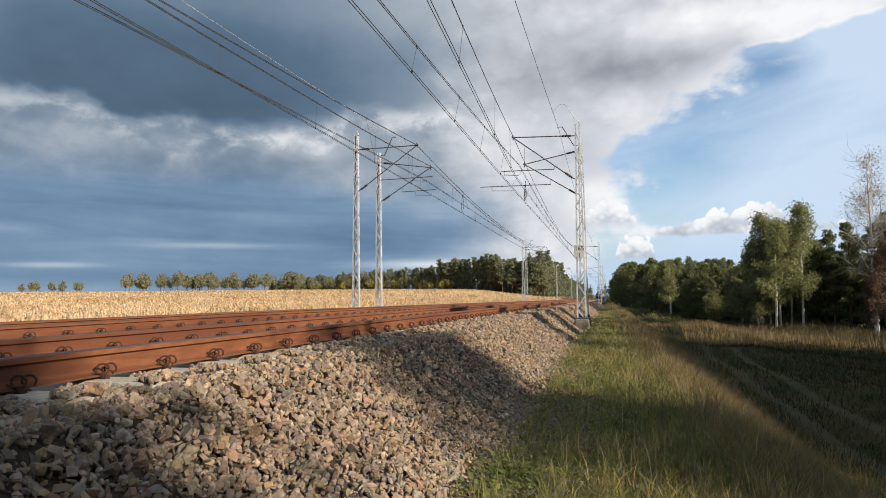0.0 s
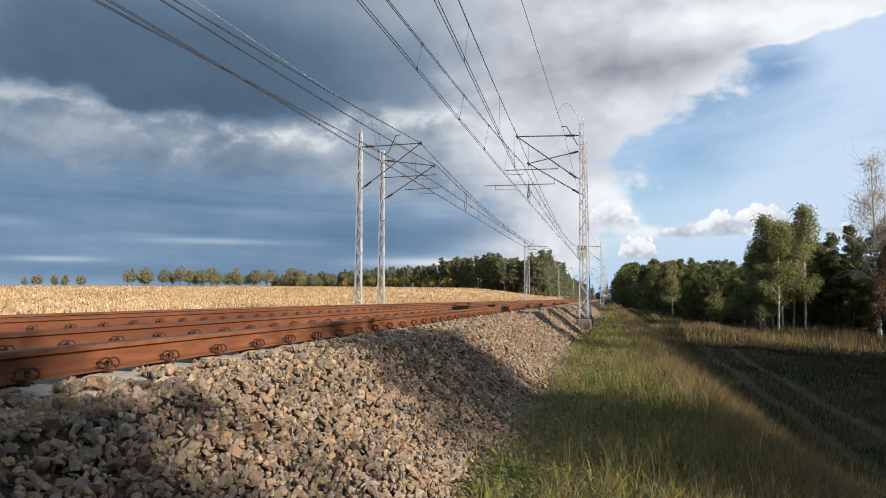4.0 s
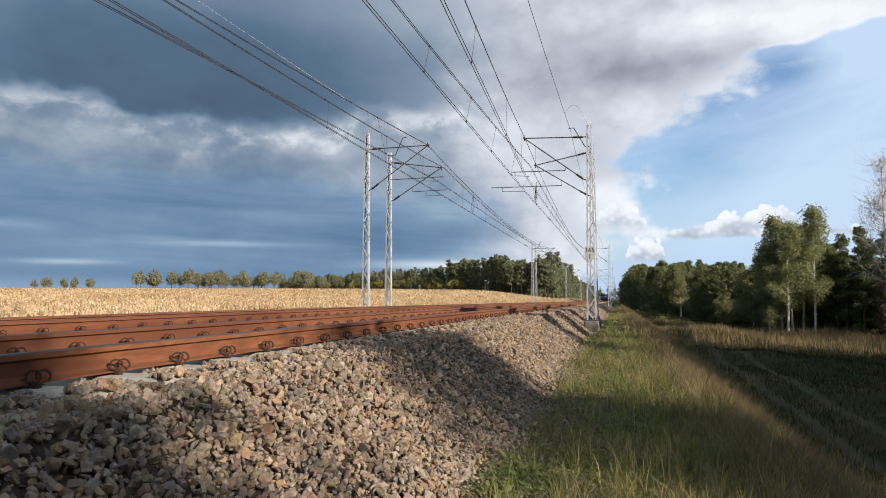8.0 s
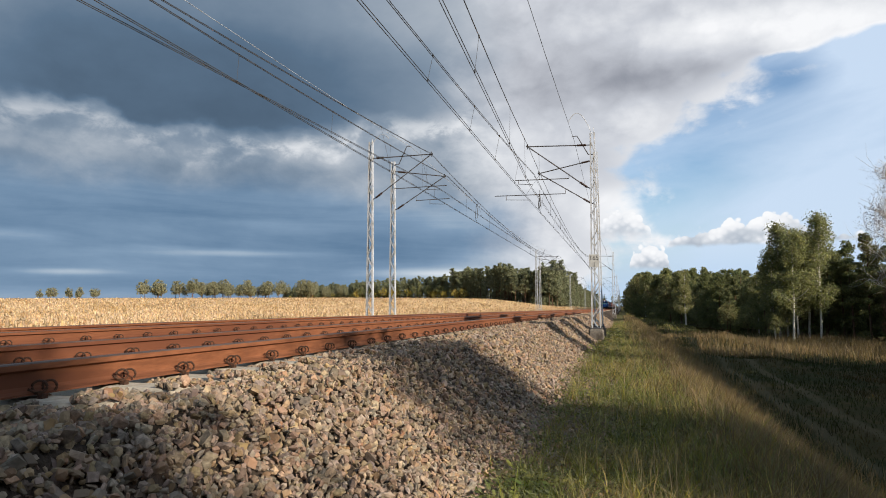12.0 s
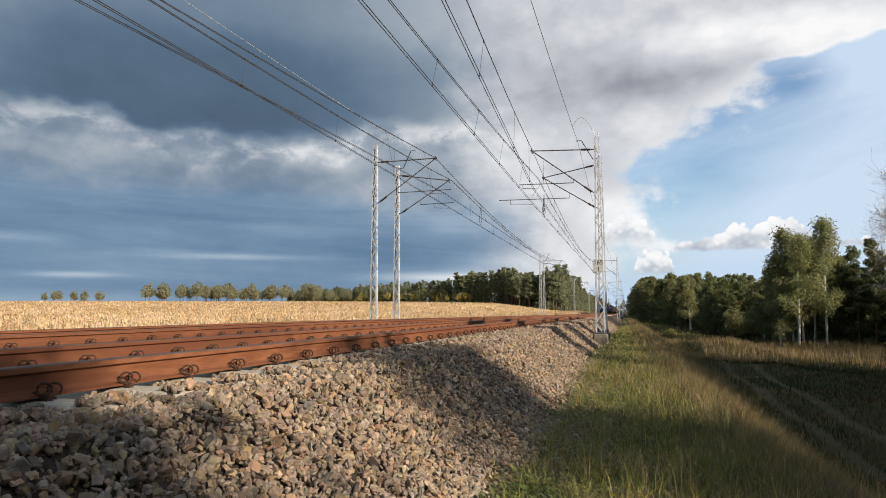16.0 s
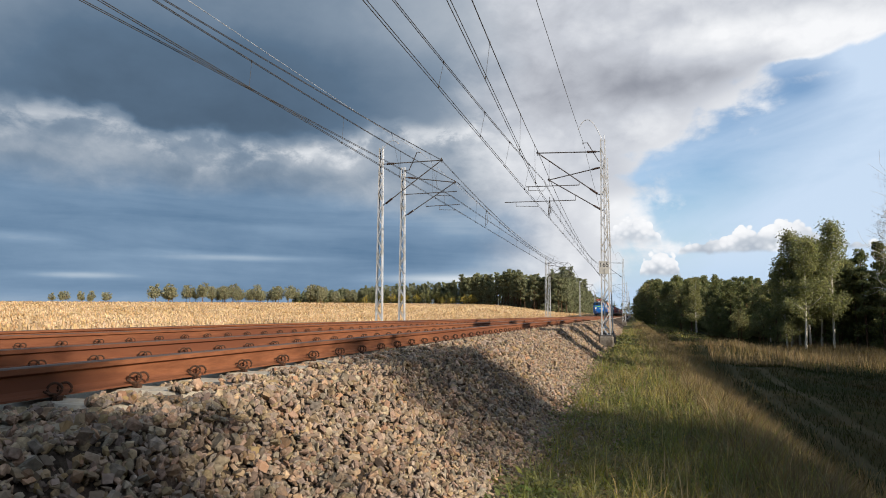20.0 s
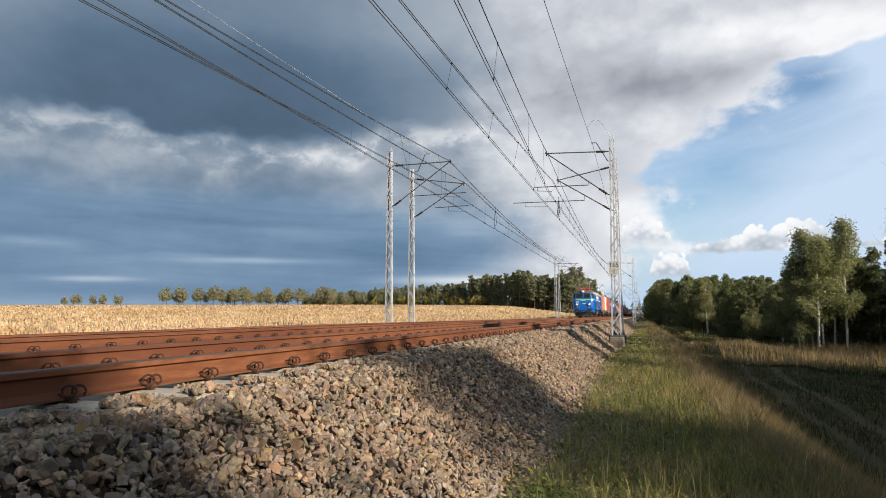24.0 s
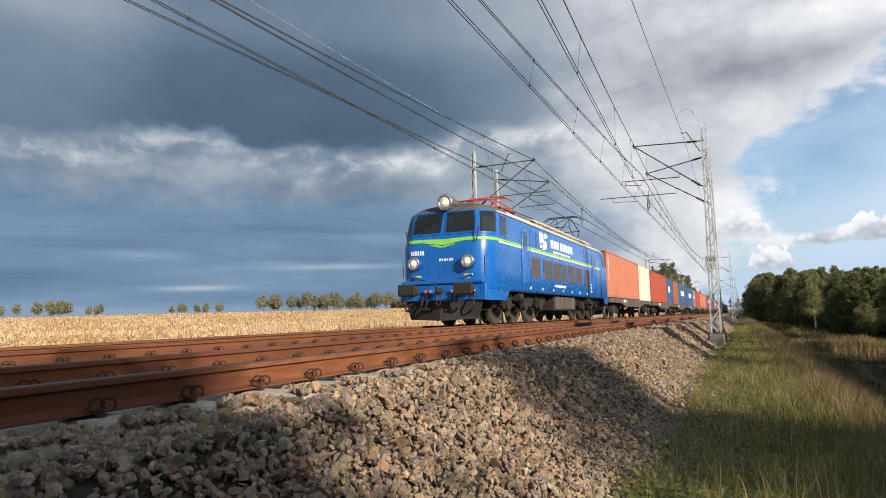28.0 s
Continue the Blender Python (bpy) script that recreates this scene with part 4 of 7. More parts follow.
def tree_meshes(kind, seed, h, density=1.0, coarse=1.0):
    """Trunk and crown meshes of one tree of height h."""
    rng = np.random.default_rng(seed)
    paths, radii, cs, rs = [], [], [], []
    lean = rng.normal(0, 0.02, 2) * h
    top = np.array([lean[0], lean[1], h * 0.97])
    r0 = h * (0.011 if kind == "birch" else 0.014)
    p, r = limb(rng, (0, 0, -0.3), top, r0, 0.02, 0.02, 9)
    paths.append(p)
    radii.append(r)

    def on(t):
        return np.array([np.interp(t * h, p[:, 2], p[:, k]) for k in range(3)])
    if kind == "pine":
        for k in range(26):
            t = rng.uniform(0.36, 0.97)
            reach = h * rng.uniform(0.07, 0.17) * (1.15 - t * 0.75)
            az = rng.uniform(0, 6.283)
            o = on(t)
            e = o + np.array([math.cos(az) * reach, math.sin(az) * reach, reach * rng.uniform(0.0, 0.5)])
            q = limb(rng, o, e, 0.05, 0.015)
            paths.append(q[0])
            radii.append(q[1])
            for f in (0.55, 1.0):
                cs.append(o + (e - o) * f)
                rs.append(h * rng.uniform(0.035, 0.065))
        per, size, squash, droop = int(70 * density), 0.22 * h / 16, 0.6, 0.0
    elif kind == "fir":
        for k in range(46):
            t = rng.uniform(0.04, 0.98)
            reach = h * 0.30 * (1.0 - t) ** 0.7 * rng.uniform(0.5, 1.05) + 0.15
            az = rng.uniform(0, 6.283)
            o = on(t)
            e = o + np.array([math.cos(az) * reach, math.sin(az) * reach, reach * rng.uniform(-0.1, 0.35)])
            cs += [o + (e - o) * 0.5, e]
            rs += [h * rng.uniform(0.04, 0.075), h * rng.uniform(0.03, 0.06)]
        per, size, squash, droop = int(60 * density), 0.15 * h / 10, 0.8, 0.0
    elif kind in ("birch", "bare"):
        for k in range(30):
            t = rng.uniform(0.22 if kind == "birch" else 0.30, 0.96)
            reach = h * 0.17 * (1.15 - t) ** 0.6 * rng.uniform(0.5, 1.15)
            az = rng.uniform(0, 6.283)
            o = on(t)
            e = o + np.array([math.cos(az) * reach, math.sin(az) * reach, reach * rng.uniform(0.4, 1.2)])
            q = limb(rng, o, e, 0.035, 0.008)
            paths.append(q[0])
            radii.append(q[1])
            if kind == "bare":
                for j in range(11):
                    f = o + (e - o) * rng.uniform(0.4, 1.0)
                    q = limb(rng, f, f + rng.normal(0, 0.06 * h, 3) + np.array([0, 0, 0.03 * h]), 0.012, 0.004, 0.2, 4)
                    paths.append(q[0])
                    radii.append(q[1])
            for f in (0.6, 0.85, 1.05):
                cs.append(o + (e - o) * f)
                rs.append(h * rng.uniform(0.04, 0.085))
        cs.append(top)
        rs.append(h * 0.04)
        per, size, squash, droop = int((100 if kind == "birch" else 46) * density), 0.105 if kind == "birch" else 0.042, 1.1, 0.5 if kind == "birch" else 0.2
    else:
        for k in range(46):
            d = rng.normal(size=3)
            d /= np.linalg.norm(d)
            c = np.array([0, 0, h * 0.60]) + d * np.array([h * 0.27, h * 0.27, h * 0.33]) * rng.uniform(0.5, 1.0)
            cs.append(c)
            rs.append(h * rng.uniform(0.06, 0.11))
            if k < 8:
                q = limb(rng, on(0.25 + 0.05 * k), c, 0.09, 0.03)
                paths.append(q[0])
                radii.append(q[1])
        per, size, squash, droop = int(60 * density), 0.22 * h / 12, 0.9, 0.0
    v, f = leaves(np.array(cs), np.array(rs), per, size * coarse, rng, squash, droop)
    tv, tf, o = [], [], 0
    for q, rr in zip(paths, radii):
        a, b = tube_arrays(q, rr, 6)
        tv.append(a)
        tf.append(b + o)
        o += len(a)
    return (np.concatenate(tv), np.concatenate(tf)), (v, f)


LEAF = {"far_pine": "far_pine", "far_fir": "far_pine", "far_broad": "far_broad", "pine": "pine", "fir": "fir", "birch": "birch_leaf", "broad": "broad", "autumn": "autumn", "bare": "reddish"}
LABELS = {"pine": "tall dark green pine with a bare reddish trunk", "fir": "dense dark green young conifer at the wood's edge",
          "birch": "slender birch with pale bark and thinning yellow-green leaves", "broad": "round-crowned broadleaf tree in dull green",
          "autumn": "small broadleaf tree turning yellow", "bare": "tall birch nearly bare, with thin pale limbs"}


def tree_model(kind, seed, h, density=1.0, leaf=None):
    shape = {"autumn": "birch"}.get(kind, kind)
    (tv, tf), (v, f) = tree_meshes(shape, seed, h, density)
    bark = M["birch_bark"] if shape in ("birch", "bare") else M["bark"]
    return kind, mesh_of("trunk", tv, tf, bark, smooth=True), mesh_of("crown", v, f, M[leaf or LEAF[kind]])


def plant_tree(model, x, y, scale, turn, group=""):
    kind, trunk, crown = model
    t = thing(f"{'birch' if kind in ('birch', 'bare') else 'pine' if kind == 'pine' else 'conifer' if kind == 'fir' else 'broadleaf'}_tree", LABELS[kind], "tree", group,
              at=Matrix.LocRotScale((x, y, float(ground_z(x, y))), Euler((0, 0, turn)), (scale, scale, scale * (0.92 + 0.16 * ((turn * 7.3) % 1)))))
    child("trunk", trunk, t)
    child("crown", crown, t)
    return t


FIRS = [tree_model("fir", 10 + k, 10.0) for k in range(5)]
PINES = [tree_model("pine", 30 + k, 12.0) for k in range(4)]
BIRCHES = [tree_model("birch", 50 + k, 12.0) for k in range(4)]
THIN_BIRCH = tree_model("birch", 75, 12.0, 0.20)
BARE = tree_model("bare", 71, 12.5)
RUSSET = tree_model("autumn", 90, 9.0, 0.7, "reddish")
BROADS = [tree_model("broad", 80 + k, 9.0) for k in range(3)]


def wood_edge(y):
    return float(np.interp(y, [-60, 20, 40, 66, 95, 130, 170, 220, 300, 700], [19, 21, 23, 23.5, 15.5, 14.0, 11.5, 9.3, 8.3, 8.0]))


def make_right_wood():
    rng = np.random.default_rng(3)
    def tall(y):
        return float(np.interp(y, [40, 75, 100, 130, 160, 200, 270, 420, 640], [0.85, 0.80, 0.84, 1.00, 1.17, 1.40, 1.72, 1.72, 1.6]))

    def grow(pick, x, y, size):
        height = {"fir": 10.0, "pine": 12.0, "birch": 12.0, "broad": 9.3}[pick[0]]
        plant_tree(pick, x, y, size * tall(y) * 10.0 / height, rng.uniform(0, 6.28), "mixed wood right of the line")

    y = 34.0
    while y < 640:
        e = wood_edge(y)
        for row in range(5 if y < 200 else 4 if y < 300 else 2):
            x = e + 1.2 + row * 4.2 + rng.uniform(-1.0, 1.0)
            if row < 3 and any(a < y + 0.534 * x < b for a, b in ((50, 77), (97, 108), (126, 137), (156, 170), (192, 212))):
                continue
            r = rng.uniform()
            pick = FIRS[rng.integers(5)] if r < 0.26 else BROADS[rng.integers(3)] if r < 0.62 else PINES[rng.integers(4)] if r < 0.86 else BIRCHES[rng.integers(4)] if row == 0 else BROADS[rng.integers(3)]
            grow(pick, x, y + rng.uniform(-1, 1), rng.uniform(0.88, 1.03))
        y += 2.1 if y < 120 else 3.0 if y < 250 else 5
    for y in np.arange(60.0, 260.0, 1.5):          # scrub that closes the wood's edge down to the ground
        plant_tree(BROADS[rng.integers(3)] if rng.uniform() < 0.5 else FIRS[rng.integers(5)], wood_edge(y) + rng.uniform(0.6, 4.5) + (3.5 if y < 80 else 0), y, rng.uniform(0.30, 0.58), rng.uniform(0, 6.28), "mixed wood right of the line")
    for x, yy, s, k in ((18.9, 66.4, 0.96, 0), (19.6, 67.5, 0.88, 1), (21.5, 67.2, 0.95, 2), (17.8, 68.5, 0.74, 3), (18.4, 69.6, 0.90, 2), (21.0, 69.4, 0.97, 0), (19.3, 70.2, 0.90, 1), (14.6, 128, 0.85, 1), (14.3, 134, 0.8, 2)):
        plant_tree(BIRCHES[k], x, yy, s, k * 1.3, "birches before the wood")
    for x, yy, sc in ((17.6, 67.0, 0.36), (18.4, 68.2, 0.42), (20.4, 70.6, 0.55), (22.6, 69.6, 0.50), (21.6, 71.5, 0.60), (19.4, 71.6, 0.55)):
        plant_tree(BROADS[int(yy * 10) % 3], x, yy, sc, yy, "mixed wood right of the line")
    for x, yy, sc, k in ((26, 68, 0.98, 0), (28.5, 70, 1.05, 1), (24.5, 74, 0.9, 2), (31, 72, 1.15, 3), (27, 76, 1.05, 4), (30, 79, 1.1, 0), (22, 76, 0.85, 1), (23, 82, 0.9, 2), (33, 80, 1.2, 3), (26, 84, 1.05, 4), (24, 69, 0.8, 3), (29, 65, 1.05, 2)):
        plant_tree(FIRS[k], x, yy, sc, k * 2.1 + x, "mixed wood right of the line")
    for x, yy, sc in ((23.6, 53.0, 0.85), (25.2, 55.0, 1.05), (22.4, 51.5, 0.55), (26.5, 57.0, 1.2)):
        plant_tree(RUSSET, x, yy, sc, x)
    plant_tree(BARE, 23.7, 55.5, 1.12, 0.4)
    plant_tree(BARE, 25.2, 57.5, 0.98, 2.4)


make_right_wood()


# Trees of the same wood beside the viewer, which shade the meadow and the embankment.
def make_shade_wood():
    rng = np.random.default_rng(5)
    for x, y, s, k in SHADE:
        plant_tree((FIRS + PINES + BIRCHES + BROADS + [THIN_BIRCH])[k], x, y, s, rng.uniform(0, 6.28), "mixed wood right of the line")


SHADE = [(21.0, y, (0.93 if y < -2.5 or y > 4.0 else 0.76) + 0.05 * math.sin(y * 1.3), int(y * 0.7) % 5) for y in np.arange(-6.5, 38.0, 2.3)]
SHADE += [(20.0, -6.7, 1.00, 16), (20.2, -5.6, 1.03, 16), (20.0, -4.6, 0.99, 11), (20.5, -3.6, 1.10, 13), (20.5, -1.7, 1.06, 14), (20.2, -11.0, 1.08, 9), (20.0, -11.7, 1.12, 10), (20.4, -12.6, 1.14, 11), (20.2, -13.6, 1.14, 12)]
SHADE += [(20, 6.3, 1.10, 8), (20, 11.8, 1.08, 7), (20, 17.2, 1.12, 8), (20, 24.0, 1.1, 7), (20, 30.5, 1.1, 5)]
SHADE += [(25.5, y, 1.12, int(y * 1.1) % 5) for y in np.arange(-30.0, 36.0, 3.1) if not -13.5 < y < 3.0]
make_shade_wood()
for k, y in enumerate((-7.8, -5.6)):
    plant_tree(BROADS[k], 21.2, y, 0.96, (k + 2.5) / 7.3, "mixed wood right of the line")
for k in range(6):
    plant_tree(BROADS[(k + 1) % 3], 24.2, -15.3 - 3.0 * k, 1.60, (k + 0.5) / 7.3, "mixed wood right of the line")
for k in range(12):
    plant_tree(BROADS[k % 3], 20.5 + 0.4 * (k % 2), -12.0 - 2.3 * k, 1.50, (k + 0.5) / 7.3, "mixed wood right of the line")


def far_wood(name, label, spots, models, seed):
    """Distant woods, joined: trees of the given models at many spots."""
    rng = np.random.default_rng(seed)
    vs, fs, ix, o = [], [], [], 0
    mats = []
    packs = []
    for kind, s, h, dens in models:
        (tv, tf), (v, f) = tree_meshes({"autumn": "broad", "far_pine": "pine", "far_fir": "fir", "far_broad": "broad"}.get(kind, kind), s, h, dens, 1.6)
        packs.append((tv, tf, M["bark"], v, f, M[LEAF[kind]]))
    for p in packs:
        for m in (p[2], p[5]):
            if m not in mats:
                mats.append(m)
    for x, y, z, k, s in spots:
        tv, tf, mb, v, f, ml = packs[k]
        a = rng.uniform(0, 6.28)
        rot = np.array([[math.cos(a), -math.sin(a), 0], [math.sin(a), math.cos(a), 0], [0, 0, rng.uniform(0.9, 1.12)]])
        for vv, ff, mm in ((tv, tf, mb), (v, f, ml)):
            vs.append(vv @ rot.T * s + np.array([x, y, z]))
            fs.append(ff + o)
            ix.append(np.full(len(ff), mats.index(mm)))
            o += len(vv)
    ob = new(name, mesh_of(name, np.concatenate(vs), np.concatenate(fs), mats, np.concatenate(ix)))
    tagged(ob, label, "wood", kind="stuff")


def make_far_woods():
    rng = np.random.default_rng(11)
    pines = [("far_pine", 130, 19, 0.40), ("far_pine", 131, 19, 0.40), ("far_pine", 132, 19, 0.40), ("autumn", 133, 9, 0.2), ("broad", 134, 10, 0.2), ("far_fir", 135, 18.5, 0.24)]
    spots = []
    # wood's front, seen across the maize, then its flank along the line
    for k in range(430):
        t = rng.uniform(0, 1) ** 1.1
        x, y = float(np.interp(t, [0, 0.45, 1], [-29, -130, -300])), float(np.interp(t, [0, 0.45, 1], [300, 366, 540]))
        x, y = x + rng.normal(0, 3), y + abs(rng.normal(0, 9))
        z = float(corn_top(x, y)) - 2.2
        spots.append((x, y, z, (0, 1, 2, 1, 5)[rng.integers(5)], rng.uniform(0.88, 1.04) * (0.93 - 0.24 * min(1, max(0, (t - 0.22) * 14)))))
        if t < 0.25:
            spots.append((x + 1, y + 7, z, 4, rng.uniform(0.45, 0.75)))
        if rng.uniform() < 0.6 and t > 0.22:
            spots.append((x + 3, y - 8, z, 3 + int(rng.uniform() < 0.4), rng.uniform(0.6, 1.0)))
    for k in range(60):
        x = rng.uniform(-60, 60)
        spots.append((x, rng.uniform(960, 1000), -5.5, (0, 1, 2, 5, 5)[rng.integers(5)], rng.uniform(0.85, 1.15)))
    for k in range(190):
        y = 305 + 620 * rng.uniform(0, 1) ** 1.3
        spots.append((-27 - abs(rng.normal(0, 7)), y, -2.0, (0, 1, 2, 5, 5)[rng.integers(5)], rng.uniform(0.9, 1.08) * float(np.interp(y, [305, 350, 520, 925], [1.1, 1.28, 0.92, 0.85]))))
    far_wood("pine_wood", "dark green pine wood with yellowing birches beyond the field", spots, pines, 21)
    rows = []
    for az0, az1, n, tall in ((-0.99, -0.945, 9, 1.05), (-0.93, -0.915, 3, 0.75), (-0.825, -0.775, 9, 0.75), (-0.765, -0.745, 3, 0.8), (-0.72, -0.665, 9, 1.15), (-0.66, -0.465, 60, 1.2), (-0.45, -0.41, 12, 0.9), (-1.25, -1.0, 20, 1.0)):
        for k in range(n):
            a, d = rng.uniform(az0, az1), rng.uniform(440, 480)
            x, y = 3 + math.sin(a) * d, -3 + math.cos(a) * d
            rows.append((x, y, float(corn_top(x, y)) - 1.2, rng.integers(3), tall * rng.uniform(0.8, 1.15)))
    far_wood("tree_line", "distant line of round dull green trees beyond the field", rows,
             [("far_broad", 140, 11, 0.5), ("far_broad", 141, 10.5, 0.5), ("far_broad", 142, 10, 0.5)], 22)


make_far_woods()


# ---- maize ----
def make_corn():
    rng = np.random.default_rng(17)
    n = 42000
    az = -rng.uniform(0.03, 1.20, n)
    d = 15 * (26.0 ** rng.uniform(0, 1, n) ** 0.85)
    x, y = 3.1 + np.sin(az) * d, -2.9 + np.cos(az) * d
    ok = (x < -12.2) & (x > -330)
    x, y, d = x[ok], y[ok], d[ok]
    x = np.where(d < 70, np.round(x / 0.7) * 0.7 + rng.normal(0, 0.09, len(x)), x)
    n = len(x)
    big = np.clip(d / 60, 1.0, 4.0)
    z = corn_top(x, y) + rng.normal(0, 0.10, n) - 0.15
    vs, fs, o = [], [], 0
    for k in range(6):
        a = rng.uniform(0, 6.28, n)
        dx, dy = np.cos(a), np.sin(a)
        w = 0.030 * big
        if k < 2:
            lo, l, hgt = -0.15, 0.06 * big, rng.uniform(0.12, 0.26, n)      # tassel
        else:
            lo, l, hgt = -rng.uniform(0.12, 0.6, n), rng.uniform(0.24, 0.46, n) * np.sqrt(big), rng.uniform(0.0, 0.24, n)
            w = 0.050 * big
        b = np.stack([x, y, z + lo], -1)
        mid = b + np.stack([dx * l * 0.55, dy * l * 0.55, hgt], -1)
        tip = b + np.stack([dx * l * 1.3, dy * l * 1.3, hgt * (1.25 if k < 2 else 0.45)], -1)
        s = np.stack([-dy * w, dx * w, 0 * w], -1)
        v = np.stack([b - s * 0.5, b + s * 0.5, mid + s, mid - s, tip], 1)
        i = np.arange(n)[:, None] * 5 + o
        fs.append(np.concatenate([i + np.array([[0, 1, 2]]), i + np.array([[0, 2, 3]]), i + np.array([[3, 2, 4]])]))
        vs.append(v.reshape(-1, 3))
        o += 5 * n
    ob = new("maize", mesh_of("maize", np.concatenate(vs), np.concatenate(fs), M["corn"]))
    tagged(ob, "ripe dry straw-yellow maize standing in a wide field", "maize", kind="stuff")
    xs = np.unique(np.concatenate([np.linspace(-60, -12.3, 90), -np.geomspace(60, 420, 40)]))
    ys = np.unique(np.concatenate([np.linspace(-60, 120, 150), np.geomspace(120, 640, 40)]))
    gx, gy = np.meshgrid(xs, ys, indexing="ij")
    z = corn_top(gx, gy) - 0.42 + rng.normal(0, 0.10, gx.shape)
    z[-1] = corn_top(gx[-1], gy[-1]) - 1.9
    v = np.stack([gx, gy, z], -1).reshape(-1, 3)
    i = np.arange(len(xs) - 1)[:, None] * len(ys) + np.arange(len(ys) - 1)[None]
    f = np.stack([i, i + len(ys), i + len(ys) + 1, i + 1], -1).reshape(-1, 4)
    keep = ~((gx[:-1, :-1] > -30) & (gy[:-1, :-1] > 290) | (gy[:-1, :-1] > 300 - 1.09 * (gx[:-1, :-1] + 30))).ravel()
    ob = new("maize_canopy", mesh_of("maize_canopy", v, f[keep], M["corn_floor"]))
    tagged(ob, "dense mass of dry maize leaves under the tassels", "maize", kind="stuff")


make_corn()


# ---- ballast stones ----
def ico():
    p = (1 + 5 ** 0.5) / 2
    v = np.array([(-1, p, 0), (1, p, 0), (-1, -p, 0), (1, -p, 0), (0, -1, p), (0, 1, p), (0, -1, -p), (0, 1, -p), (p, 0, -1), (p, 0, 1), (-p, 0, -1), (-p, 0, 1)])
    f = np.array([(0, 11, 5), (0, 5, 1), (0, 1, 7), (0, 7, 10), (0, 10, 11), (1, 5, 9), (5, 11, 4), (11, 10, 2), (10, 7, 6), (7, 1, 8),
                  (3, 9, 4), (3, 4, 2), (3, 2, 6), (3, 6, 8), (3, 8, 9), (4, 9, 5), (2, 4, 11), (6, 2, 10), (8, 6, 7), (9, 8, 1)])
    return v / np.linalg.norm(v[0]), f


def turns(rng, n):
    q = rng.normal(size=(n, 4))
    q /= np.linalg.norm(q, axis=1)[:, None]
    w, x, y, z = q.T
    return np.stack([1 - 2 * (y * y + z * z), 2 * (x * y - z * w), 2 * (x * z + y * w), 2 * (x * y + z * w), 1 - 2 * (x * x + z * z), 2 * (y * z - x * w),
                     2 * (x * z - y * w), 2 * (y * z + x * w), 1 - 2 * (x * x + y * y)], -1).reshape(n, 3, 3)


def stone_shape(rng, n):
    """n broken stones as vertex arrays (n, 12, 3), of unit size: lumps split along flat faces."""
    v, _ = ico()
    v = np.einsum("nij,kj->nki", turns(rng, n), v) * rng.uniform(0.80, 1.25, (n, 12, 1))
    lo, hi = -rng.uniform(0.35, 0.8, (n, 1, 3)), rng.uniform(0.35, 0.8, (n, 1, 3))
    v = np.clip(v, lo, hi) + rng.normal(0, 0.05, (n, 12, 3))
    v = v * np.stack([rng.uniform(1.0, 1.7, n), rng.uniform(0.75, 1.2, n), rng.uniform(0.36, 0.85, n)], -1)[:, None]
    return np.einsum("nij,nkj->nki", turns(rng, n), v)


